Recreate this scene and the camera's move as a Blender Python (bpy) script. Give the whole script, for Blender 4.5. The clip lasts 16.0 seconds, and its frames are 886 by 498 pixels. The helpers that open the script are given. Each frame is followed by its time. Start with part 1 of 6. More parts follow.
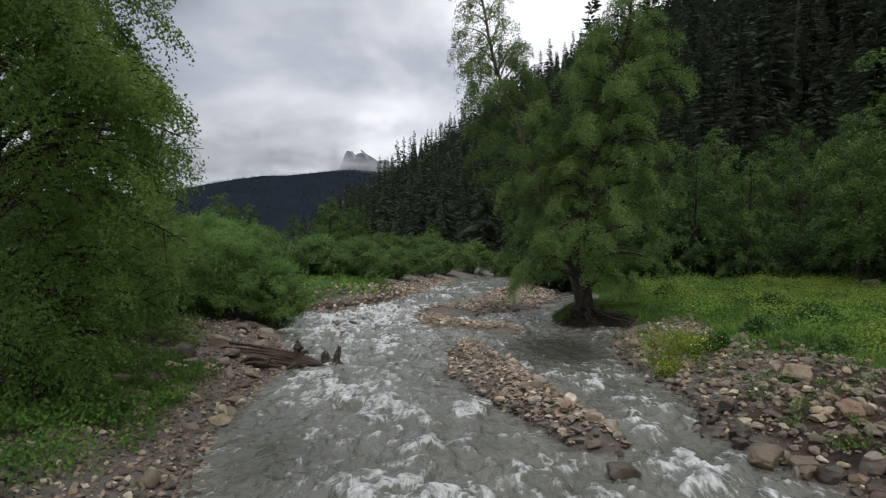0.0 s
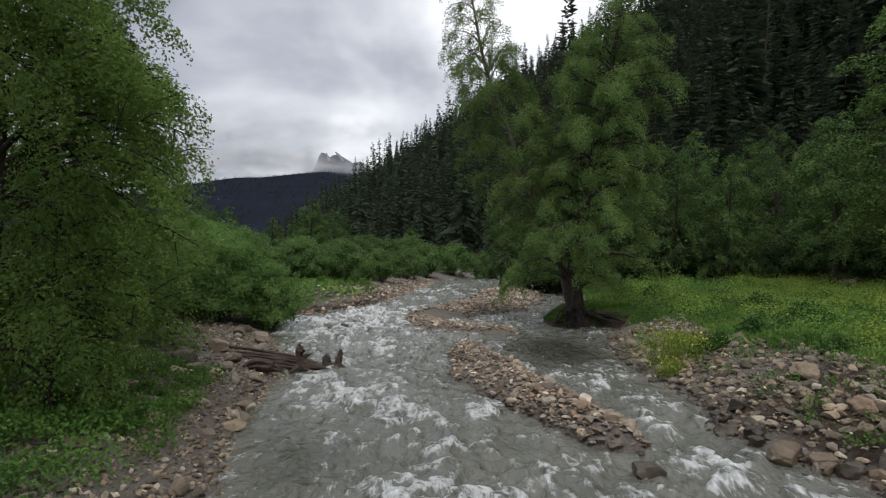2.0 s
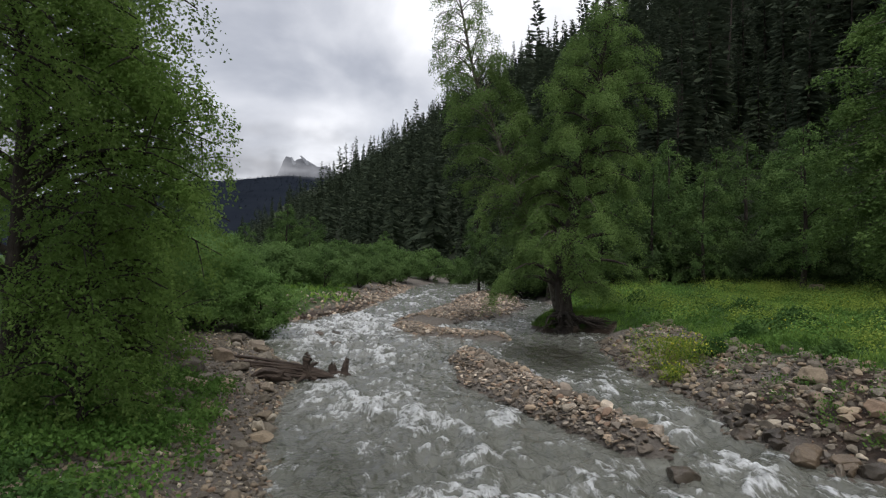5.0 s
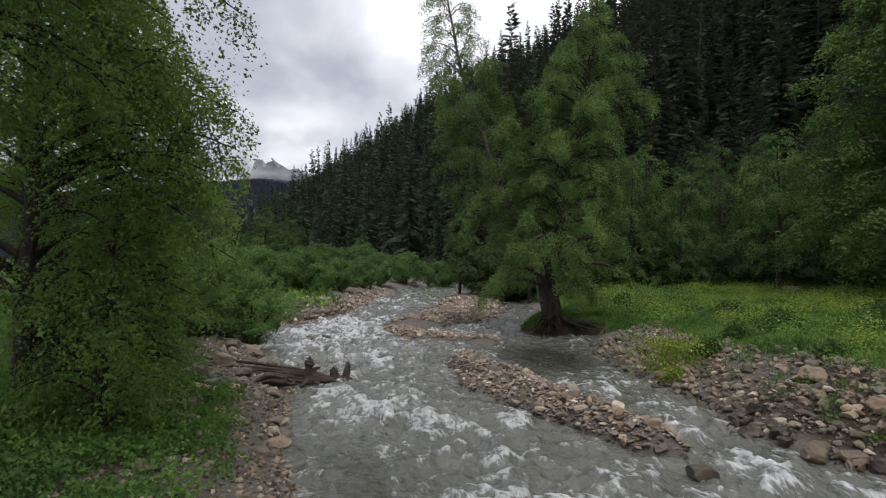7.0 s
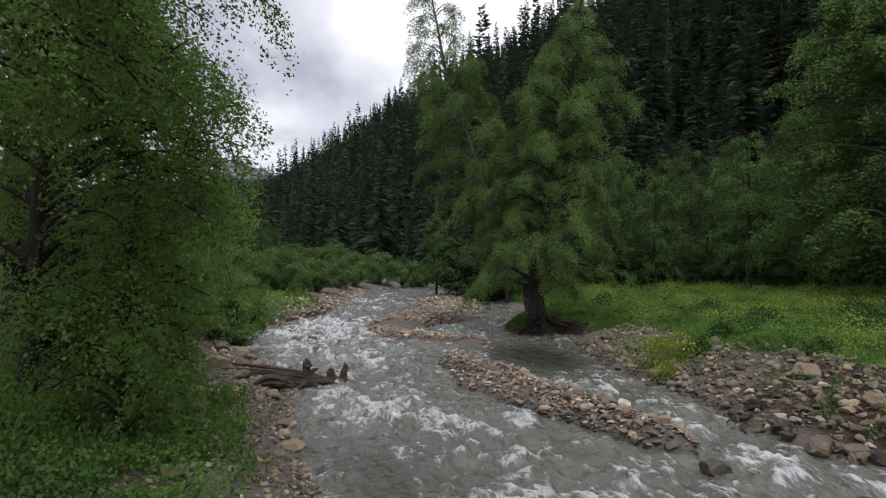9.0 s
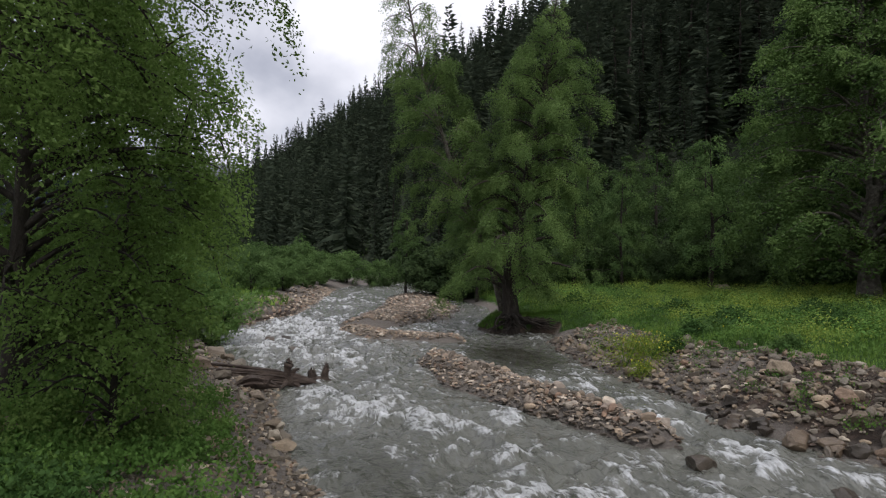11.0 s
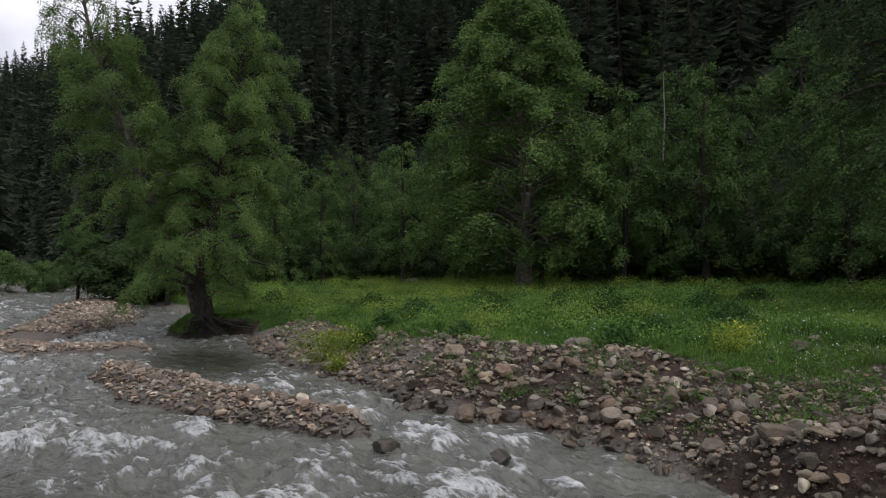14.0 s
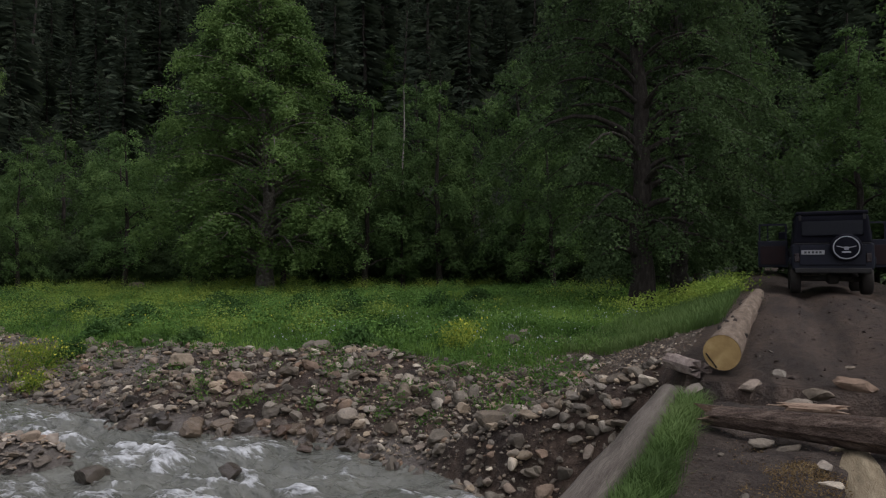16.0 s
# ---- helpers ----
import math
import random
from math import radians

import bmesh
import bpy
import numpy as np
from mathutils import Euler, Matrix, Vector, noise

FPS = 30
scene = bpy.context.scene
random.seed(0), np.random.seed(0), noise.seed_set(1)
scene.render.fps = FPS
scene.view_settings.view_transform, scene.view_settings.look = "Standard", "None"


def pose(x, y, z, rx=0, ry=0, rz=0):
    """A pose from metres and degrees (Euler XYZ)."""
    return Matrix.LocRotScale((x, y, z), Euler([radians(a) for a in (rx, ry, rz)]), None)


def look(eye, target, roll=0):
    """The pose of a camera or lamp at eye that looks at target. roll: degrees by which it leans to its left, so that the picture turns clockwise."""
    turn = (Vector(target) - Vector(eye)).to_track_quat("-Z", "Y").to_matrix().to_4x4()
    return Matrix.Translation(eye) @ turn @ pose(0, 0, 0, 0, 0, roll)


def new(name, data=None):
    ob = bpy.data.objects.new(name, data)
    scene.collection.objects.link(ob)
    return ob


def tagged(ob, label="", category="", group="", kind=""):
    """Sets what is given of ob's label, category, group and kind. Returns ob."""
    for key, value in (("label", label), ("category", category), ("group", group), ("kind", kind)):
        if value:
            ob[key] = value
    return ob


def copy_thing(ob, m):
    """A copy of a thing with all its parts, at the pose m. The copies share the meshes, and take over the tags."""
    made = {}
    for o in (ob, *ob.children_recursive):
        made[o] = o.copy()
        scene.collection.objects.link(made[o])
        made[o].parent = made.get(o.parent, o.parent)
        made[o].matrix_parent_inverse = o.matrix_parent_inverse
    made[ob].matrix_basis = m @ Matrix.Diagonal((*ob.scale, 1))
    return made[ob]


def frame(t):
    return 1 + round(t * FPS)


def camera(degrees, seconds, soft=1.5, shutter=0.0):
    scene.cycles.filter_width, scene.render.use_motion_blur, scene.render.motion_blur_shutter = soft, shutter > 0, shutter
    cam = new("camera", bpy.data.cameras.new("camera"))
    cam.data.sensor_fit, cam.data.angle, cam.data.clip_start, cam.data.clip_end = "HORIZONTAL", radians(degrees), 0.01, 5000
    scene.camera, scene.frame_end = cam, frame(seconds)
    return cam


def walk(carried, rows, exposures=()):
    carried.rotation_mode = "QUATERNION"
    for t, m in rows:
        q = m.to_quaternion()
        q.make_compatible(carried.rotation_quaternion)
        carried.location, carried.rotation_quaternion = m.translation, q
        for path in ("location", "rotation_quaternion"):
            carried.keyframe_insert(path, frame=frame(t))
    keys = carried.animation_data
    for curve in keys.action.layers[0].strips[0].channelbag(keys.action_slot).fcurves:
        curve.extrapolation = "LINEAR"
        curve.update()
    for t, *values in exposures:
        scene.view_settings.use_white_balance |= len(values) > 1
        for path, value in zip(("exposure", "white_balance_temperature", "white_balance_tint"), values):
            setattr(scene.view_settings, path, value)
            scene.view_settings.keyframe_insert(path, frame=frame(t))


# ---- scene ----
cam = camera(70.4, 16.0, soft=1.2)
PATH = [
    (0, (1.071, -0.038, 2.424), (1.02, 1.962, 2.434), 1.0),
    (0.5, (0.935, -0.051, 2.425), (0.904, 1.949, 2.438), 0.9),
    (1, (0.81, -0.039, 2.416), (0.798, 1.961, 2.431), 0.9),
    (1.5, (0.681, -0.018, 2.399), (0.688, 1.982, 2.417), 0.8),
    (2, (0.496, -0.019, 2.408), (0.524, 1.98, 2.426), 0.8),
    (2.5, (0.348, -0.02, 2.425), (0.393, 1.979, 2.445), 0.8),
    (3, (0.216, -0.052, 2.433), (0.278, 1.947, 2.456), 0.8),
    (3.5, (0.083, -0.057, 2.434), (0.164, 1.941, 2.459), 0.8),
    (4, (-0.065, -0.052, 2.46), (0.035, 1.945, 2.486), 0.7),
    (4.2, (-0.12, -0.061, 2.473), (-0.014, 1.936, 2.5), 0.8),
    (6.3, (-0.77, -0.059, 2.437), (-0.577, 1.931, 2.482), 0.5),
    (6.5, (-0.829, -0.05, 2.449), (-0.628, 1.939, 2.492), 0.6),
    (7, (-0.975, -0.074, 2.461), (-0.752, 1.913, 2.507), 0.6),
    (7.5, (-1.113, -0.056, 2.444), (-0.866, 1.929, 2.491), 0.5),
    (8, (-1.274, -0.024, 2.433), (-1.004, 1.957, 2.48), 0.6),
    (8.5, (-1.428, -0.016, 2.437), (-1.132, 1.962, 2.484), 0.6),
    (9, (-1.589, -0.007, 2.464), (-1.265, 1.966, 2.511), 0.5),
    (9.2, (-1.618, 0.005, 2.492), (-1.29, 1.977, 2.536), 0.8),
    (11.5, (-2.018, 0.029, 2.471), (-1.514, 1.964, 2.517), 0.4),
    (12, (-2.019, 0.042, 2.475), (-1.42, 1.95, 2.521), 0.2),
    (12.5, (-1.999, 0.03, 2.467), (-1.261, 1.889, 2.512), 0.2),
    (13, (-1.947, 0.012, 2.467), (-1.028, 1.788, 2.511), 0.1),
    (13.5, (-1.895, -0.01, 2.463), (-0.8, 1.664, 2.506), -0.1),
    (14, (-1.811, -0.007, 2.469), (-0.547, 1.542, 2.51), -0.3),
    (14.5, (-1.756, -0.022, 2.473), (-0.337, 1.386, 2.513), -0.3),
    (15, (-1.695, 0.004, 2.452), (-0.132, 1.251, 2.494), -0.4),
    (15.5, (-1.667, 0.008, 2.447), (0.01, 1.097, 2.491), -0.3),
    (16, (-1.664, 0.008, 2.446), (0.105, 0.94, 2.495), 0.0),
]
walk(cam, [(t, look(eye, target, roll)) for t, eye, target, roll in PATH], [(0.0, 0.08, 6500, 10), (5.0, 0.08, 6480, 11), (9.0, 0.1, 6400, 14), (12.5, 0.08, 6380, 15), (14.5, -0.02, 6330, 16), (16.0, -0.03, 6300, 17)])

# ---- world and light ----
def node_tree(owner):
    owner.use_nodes = True
    nt = owner.node_tree
    nt.nodes.clear()
    return nt, nt.nodes.new, nt.links.new


def ramp(nt, stops):
    r = nt.nodes.new("ShaderNodeValToRGB")
    while len(r.color_ramp.elements) < len(stops):
        r.color_ramp.elements.new(0.5)
    for e, (p, c) in zip(r.color_ramp.elements, stops):
        e.position, e.color = p, (*c, 1)
    return r


SUN_ELEV, SUN_AZ = 58, 172  # the soft light comes from high behind the camera, veiled by cloud

world = bpy.data.worlds.new("overcast_sky")
scene.world = world
nt, N, LK = node_tree(world)
sky = N("ShaderNodeTexSky")
sky.sky_type, sky.sun_disc = "NISHITA", False
sky.sun_elevation, sky.sun_rotation = radians(SUN_ELEV), radians(SUN_AZ)
coord = N("ShaderNodeTexCoord")
squash = N("ShaderNodeMapping")
squash.inputs["Scale"].default_value = (1.25, 1.25, 2.1)
squash.inputs["Location"].default_value = (0.35, 0.1, 0.42)
LK(coord.outputs["Generated"], squash.inputs["Vector"])
big = N("ShaderNodeTexNoise")
big.inputs["Scale"].default_value, big.inputs["Detail"].default_value, big.inputs["Roughness"].default_value = 2.0, 6, 0.46
big.inputs["Distortion"].default_value = 0.25
LK(squash.outputs[0], big.inputs["Vector"])
sky_turn = N("ShaderNodeVectorMath")
sky_turn.operation = "DOT_PRODUCT"
LK(coord.outputs["Generated"], sky_turn.inputs[0])
sky_turn.inputs[1].default_value = Vector((0.3, 0.85, 0.45)).normalized()
glow = N("ShaderNodeMapRange")  # the sun stands veiled behind the cloud ahead
glow.inputs["From Min"].default_value, glow.inputs["From Max"].default_value = 0.6, 1.0
glow.inputs["To Min"].default_value, glow.inputs["To Max"].default_value = 0.01, 0.11
LK(sky_turn.outputs["Value"], glow.inputs[0])
bank = N("ShaderNodeVectorMath")  # the heavy grey bank up the valley, beside the bright break
bank.operation = "DOT_PRODUCT"
LK(coord.outputs["Generated"], bank.inputs[0])
bank.inputs[1].default_value = Vector((-0.42, 1.0, 0.4)).normalized()
shade = N("ShaderNodeMapRange")
shade.interpolation_type = "SMOOTHSTEP"
shade.inputs["From Min"].default_value, shade.inputs["From Max"].default_value = 0.93, 1.0
shade.inputs["To Min"].default_value, shade.inputs["To Max"].default_value = 0.0, -0.15
LK(bank.outputs["Value"], shade.inputs[0])
sum_a = N("ShaderNodeMath")
LK(glow.outputs[0], sum_a.inputs[0])
LK(shade.outputs[0], sum_a.inputs[1])
lit = N("ShaderNodeMath")
LK(sum_a.outputs[0], lit.inputs[0])
LK(big.outputs["Fac"], lit.inputs[1])
cl = ramp(nt, [(0.32, (0.2, 0.213, 0.25)), (0.45, (0.34, 0.355, 0.395)), (0.57, (0.56, 0.57, 0.6)), (0.72, (0.92, 0.92, 0.935))])
LK(lit.outputs[0], cl.inputs[0])
dim = N("ShaderNodeMix")
dim.data_type, dim.blend_type = "RGBA", "MIX"
dim.inputs["Factor"].default_value = 0.93
sk = N("ShaderNodeVectorMath")
sk.operation = "SCALE"
sk.inputs["Scale"].default_value = 0.12
LK(sky.outputs[0], sk.inputs[0])
LK(sk.outputs[0], dim.inputs["A"])
LK(cl.outputs[0], dim.inputs["B"])
bg = N("ShaderNodeBackground")
bg.inputs["Strength"].default_value = 1.4
LK(dim.outputs["Result"], bg.inputs["Color"])
LK(bg.outputs[0], N("ShaderNodeOutputWorld").inputs[0])

sun = new("sun", bpy.data.lights.new("sun", "SUN"))
sun.data.energy, sun.data.angle, sun.data.color = 1.5, radians(30), (1.0, 0.97, 0.92)
sun.rotation_euler = (radians(90 - SUN_ELEV), 0, radians(180 - SUN_AZ))


# ---- materials ----
def principled(name, rough=0.8, metal=0.0, spec=0.3):
    m = bpy.data.materials.new(name)
    nt, N, LK = node_tree(m)
    b = N("ShaderNodeBsdfPrincipled")
    b.inputs["Roughness"].default_value, b.inputs["Metallic"].default_value = rough, metal
    b.inputs["Specular IOR Level"].default_value = spec
    LK(b.outputs[0], N("ShaderNodeOutputMaterial").inputs[0])
    return m, nt, N, LK, b


def noise_tex(N, LK, where, scale, detail=4, rough=0.55):
    n = N("ShaderNodeTexNoise")
    n.inputs["Scale"].default_value, n.inputs["Detail"].default_value, n.inputs["Roughness"].default_value = scale, detail, rough
    if where is not None:
        LK(where, n.inputs["Vector"])
    return n


def mixed(N, LK, fac, a, b, how="MIX"):
    x = N("ShaderNodeMix")
    x.data_type, x.blend_type = "RGBA", how
    for key, v in (("Factor", fac), ("A", a), ("B", b)):
        if isinstance(v, tuple):
            x.inputs[key].default_value = (*v, 1)
        elif isinstance(v, (int, float)):
            x.inputs[key].default_value = v
        else:
            LK(v, x.inputs[key])
    return x.outputs["Result"]


def bump(N, LK, b, height, strength, dist):
    n = N("ShaderNodeBump")
    n.inputs["Strength"].default_value, n.inputs["Distance"].default_value = strength, dist
    LK(height, n.inputs["Height"])
    LK(n.outputs[0], b.inputs["Normal"])


def plain_mat(name, stops, scale=6.0, rough=0.8, metal=0.0, strength=0.4, dist=0.01, stretch=(1, 1, 1), spec=0.3, fine=8.0):
    """Two scales of noise through a colour ramp, with fine relief."""
    m, nt, N, LK, b = principled(name, rough, metal, spec)
    tc = N("ShaderNodeTexCoord")
    mp = N("ShaderNodeMapping")
    mp.inputs["Scale"].default_value = stretch
    LK(tc.outputs["Object"], mp.inputs[0])
    a = noise_tex(N, LK, mp.outputs[0], scale, 5)
    f = noise_tex(N, LK, mp.outputs[0], scale * fine, 4, 0.65)
    r = ramp(nt, stops)
    add = N("ShaderNodeMath")
    add.operation = "MULTIPLY_ADD"
    LK(f.outputs[0], add.inputs[0])
    add.inputs[1].default_value = 0.45
    half = N("ShaderNodeMath")
    half.operation = "MULTIPLY_ADD"
    LK(a.outputs[0], half.inputs[0])
    half.inputs[1].default_value, half.inputs[2].default_value = 0.9, -0.17
    LK(half.outputs[0], add.inputs[2])
    LK(add.outputs[0], r.inputs[0])
    LK(r.outputs[0], b.inputs["Base Color"])
    bump(N, LK, b, add.outputs[0], strength, dist)
    return m


def leaf_mat(name, dark, mid, light, glow=0.35, gloss=0.14, patch=0.7, depth=2, swing=1.3):
    """Thin leaves: shiny top, light passing through, every leaf a little different."""
    m, nt, N, LK, b = principled(name, 0.7, 0, gloss)
    g = N("ShaderNodeNewGeometry")
    oi = N("ShaderNodeObjectInfo")
    big = noise_tex(N, LK, g.outputs["Position"], patch, depth)
    s = N("ShaderNodeMath")
    s.operation = "MULTIPLY_ADD"
    LK(g.outputs["Random Per Island"], s.inputs[0])
    s.inputs[1].default_value = 0.16
    s2 = N("ShaderNodeMath")
    s2.operation = "MULTIPLY_ADD"
    LK(big.outputs[0], s2.inputs[0])
    s2.inputs[1].default_value, s2.inputs[2].default_value = swing, 0.42 - 0.5 * swing
    LK(s2.outputs[0], s.inputs[2])
    r = ramp(nt, [(0.1, dark), (0.5, mid), (0.95, light)])
    LK(s.outputs[0], r.inputs[0])
    tint = N("ShaderNodeHueSaturation")
    v = N("ShaderNodeMapRange")
    v.inputs["To Min"].default_value, v.inputs["To Max"].default_value = 0.85, 1.18
    LK(oi.outputs["Random"], v.inputs[0])
    LK(v.outputs[0], tint.inputs["Value"])
    tint.inputs["Saturation"].default_value = 0.97
    LK(r.outputs[0], tint.inputs["Color"])
    LK(tint.outputs[0], b.inputs["Base Color"])
    t = N("ShaderNodeBsdfTranslucent")
    LK(tint.outputs[0], t.inputs[0])
    mx = N("ShaderNodeMixShader")
    mx.inputs[0].default_value = glow
    out = [n for n in nt.nodes if n.type == "OUTPUT_MATERIAL"][0]
    LK(b.outputs[0], mx.inputs[1])
    LK(t.outputs[0], mx.inputs[2])
    LK(mx.outputs[0], out.inputs[0])
    return m


LEAF_BIRCH = leaf_mat("birch_leaf", (0.062, 0.112, 0.032), (0.13, 0.21, 0.057), (0.245, 0.355, 0.105))
LEAF_NEAR = leaf_mat("overhanging_birch_leaf", (0.085, 0.15, 0.032), (0.165, 0.268, 0.06), (0.265, 0.385, 0.105), 0.5)
LEAF_WILLOW = leaf_mat("willow_leaf", (0.1, 0.19, 0.052), (0.175, 0.305, 0.085), (0.26, 0.4, 0.125), 0.5)
LEAF_SCRUB = leaf_mat("riverside_scrub_leaf", (0.062, 0.115, 0.035), (0.11, 0.19, 0.056), (0.175, 0.275, 0.09), 0.42)
LEAF_WOOD = leaf_mat("woodland_leaf", (0.045, 0.082, 0.028), (0.086, 0.148, 0.046), (0.155, 0.236, 0.075), 0.3, 0.04)
LEAF_BROAD = leaf_mat("broad_birch_leaf", (0.046, 0.084, 0.026), (0.092, 0.155, 0.043), (0.165, 0.25, 0.07), 0.3, 0.05)
# alder's own dark green; on the shrubs it paints the shade under trees
LEAF_ALDER_SHADE = leaf_mat("alder_and_shaded_shrub_leaf", (0.034, 0.058, 0.024), (0.062, 0.1, 0.038), (0.105, 0.155, 0.06), 0.35, 0.04)
LEAF_HERB = leaf_mat("herb_leaf", (0.06, 0.13, 0.028), (0.12, 0.235, 0.05), (0.21, 0.335, 0.08), 0.35, 0.05)
GRASS = leaf_mat("grass_blade", (0.04, 0.092, 0.016), (0.135, 0.25, 0.043), (0.29, 0.42, 0.085), patch=0.45, depth=4, swing=2.4)
# darker, duller green than GRASS, for the verge and the beam
OLIVE_GRASS = leaf_mat("olive_grass_blade", (0.05, 0.09, 0.024), (0.095, 0.16, 0.042), (0.18, 0.25, 0.085))
NEEDLE = leaf_mat("fir_needles", (0.026, 0.038, 0.026), (0.056, 0.073, 0.048), (0.1, 0.122, 0.075), 0.25, 0.0)
LEAF_TALL = leaf_mat("flowering_herb", (0.1, 0.18, 0.033), (0.235, 0.34, 0.052), (0.4, 0.48, 0.08))
LEAF_YELLOW = leaf_mat("yellow_flowering_weed", (0.13, 0.2, 0.03), (0.26, 0.34, 0.045), (0.46, 0.5, 0.07))
# dock's own dark green; also paints shade into the weeds under the birch
LEAF_DOCK_SHADE = leaf_mat("dock_and_shaded_weed_leaf", (0.026, 0.06, 0.018), (0.055, 0.115, 0.03), (0.11, 0.19, 0.055), 0.25, 0.05)
# the blue of distance haze is put into these needles' colour
NEEDLE_FAR = leaf_mat("haze_blue_fir_needles", (0.016, 0.021, 0.03), (0.024, 0.03, 0.041), (0.034, 0.041, 0.053), 0.1, 0.0)
YELLOW = plain_mat("yellow_petals", [(0.2, (0.36, 0.38, 0.03)), (0.8, (0.6, 0.58, 0.06))], 9, 0.6)
PALE_PETAL = plain_mat("pale_petals", [(0.2, (0.45, 0.5, 0.6)), (0.8, (0.75, 0.78, 0.82))], 9, 0.6)

BARK_DARK = plain_mat("dark_bark", [(0.2, (0.014, 0.011, 0.009)), (0.5, (0.04, 0.033, 0.027)), (0.85, (0.11, 0.094, 0.08))], 4, 0.95, 0, 0.9, 0.03, (3, 3, 0.8))
BARK_BIRCH = plain_mat("birch_bark", [(0.2, (0.035, 0.028, 0.022)), (0.5, (0.11, 0.095, 0.08)), (0.85, (0.3, 0.28, 0.25))], 4, 0.9, 0, 0.8, 0.02, (2, 2, 2))
BARK_MOTTLED = plain_mat("mottled_bark", [(0.2, (0.016, 0.013, 0.011)), (0.5, (0.045, 0.038, 0.032)), (0.85, (0.16, 0.145, 0.125))], 4, 0.95, 0, 0.8, 0.02, (2, 2, 1.4))
BARK_PALE = plain_mat("weathered_dead_wood", [(0.2, (0.12, 0.105, 0.09)), (0.5, (0.24, 0.22, 0.19)), (0.85, (0.42, 0.39, 0.35))], 5, 0.9, 0, 0.6, 0.02, (4, 4, 0.6))
DRIFT = plain_mat("wet_driftwood", [(0.2, (0.015, 0.011, 0.009)), (0.5, (0.065, 0.047, 0.037)), (0.85, (0.19, 0.15, 0.12))], 5, 0.7, 0, 0.9, 0.03, (0.5, 4, 4))
LOG_BARK = plain_mat("spruce_log_bark", [(0.15, (0.05, 0.035, 0.025)), (0.5, (0.16, 0.12, 0.085)), (0.85, (0.33, 0.265, 0.2))], 5, 0.9, 0, 0.8, 0.02, (0.6, 3, 3))
BEAM_WOOD = plain_mat("weathered_beam", [(0.15, (0.045, 0.037, 0.029)), (0.45, (0.11, 0.094, 0.076)), (0.85, (0.23, 0.2, 0.165))], 5, 0.88, 0, 1.0, 0.02, (0.3, 4, 4))
ROUGH_BARK = plain_mat("flaking_bark", [(0.2, (0.022, 0.015, 0.012)), (0.42, (0.09, 0.062, 0.047)), (0.58, (0.17, 0.12, 0.09)), (0.8, (0.34, 0.265, 0.21))], 9, 0.9, 0, 1.0, 0.05, (3, 0.7, 3))


def cut_wood():
    m, nt, N, LK, b = principled("sawn_end_grain", 0.75)
    tc = N("ShaderNodeTexCoord")
    w = N("ShaderNodeTexWave")
    w.wave_type, w.rings_direction = "RINGS", "X"
    w.inputs["Scale"].default_value, w.inputs["Distortion"].default_value, w.inputs["Detail"].default_value = 30, 6, 4
    LK(tc.outputs["Object"], w.inputs["Vector"])
    n = noise_tex(N, LK, tc.outputs["Object"], 9, 4)
    r1 = ramp(nt, [(0.2, (0.4, 0.26, 0.1)), (0.8, (0.48, 0.32, 0.13))])
    r2 = ramp(nt, [(0.3, (0.3, 0.19, 0.075)), (0.5, (0.44, 0.3, 0.12)), (0.72, (0.6, 0.44, 0.2))])
    LK(w.outputs[0], r1.inputs[0])
    LK(n.outputs[0], r2.inputs[0])
    LK(mixed(N, LK, 0.7, r1.outputs[0], r2.outputs[0]), b.inputs["Base Color"])
    bump(N, LK, b, n.outputs[0], 0.3, 0.004)
    return m


SAWN = cut_wood()


def rock_mat(name, per_island, wet=False, tint=(1.0, 1.0, 1.0)):
    m, nt, N, LK, b = principled(name, 0.32 if wet else 0.85, 0, 0.5 if wet else 0.3)
    g, oi = N("ShaderNodeNewGeometry"), N("ShaderNodeObjectInfo")
    pick = g.outputs["Random Per Island"] if per_island else oi.outputs["Random"]
    kinds = ramp(nt, [(0.0, (0.085, 0.078, 0.07)), (0.2, (0.24, 0.222, 0.195)), (0.36, (0.12, 0.106, 0.09)), (0.5, (0.42, 0.355, 0.28)), (0.62, (0.105, 0.095, 0.083)), (0.74, (0.27, 0.255, 0.23)), (0.83, (0.25, 0.175, 0.13)), (0.92, (0.3, 0.285, 0.26)), (1.0, (0.64, 0.59, 0.51))])
    LK(pick, kinds.inputs[0])
    where = g.outputs["Position"]
    n1 = noise_tex(N, LK, where, 5, 5, 0.6)
    n2 = noise_tex(N, LK, where, 38, 4, 0.7)
    r1 = ramp(nt, [(0.25, (0.55, 0.53, 0.5)), (0.5, (0.88, 0.86, 0.83)), (0.8, (1.2, 1.17, 1.1))])
    r2 = ramp(nt, [(0.3, (0.76, 0.75, 0.74)), (0.7, (1.18, 1.18, 1.16))])
    LK(n1.outputs[0], r1.inputs[0])
    LK(n2.outputs[0], r2.inputs[0])
    c = mixed(N, LK, 1.0, mixed(N, LK, 1.0, kinds.outputs[0], r1.outputs[0], "MULTIPLY"), r2.outputs[0], "MULTIPLY")
    c = mixed(N, LK, 1.0, c, (0.42, 0.38, 0.34) if wet else tint, "MULTIPLY")
    LK(c, b.inputs["Base Color"])
    h = N("ShaderNodeMath")
    h.operation = "ADD"
    LK(n1.outputs[0], h.inputs[0])
    LK(n2.outputs[0], h.inputs[1])
    bump(N, LK, b, h.outputs[0], 0.6, 0.02)
    return m


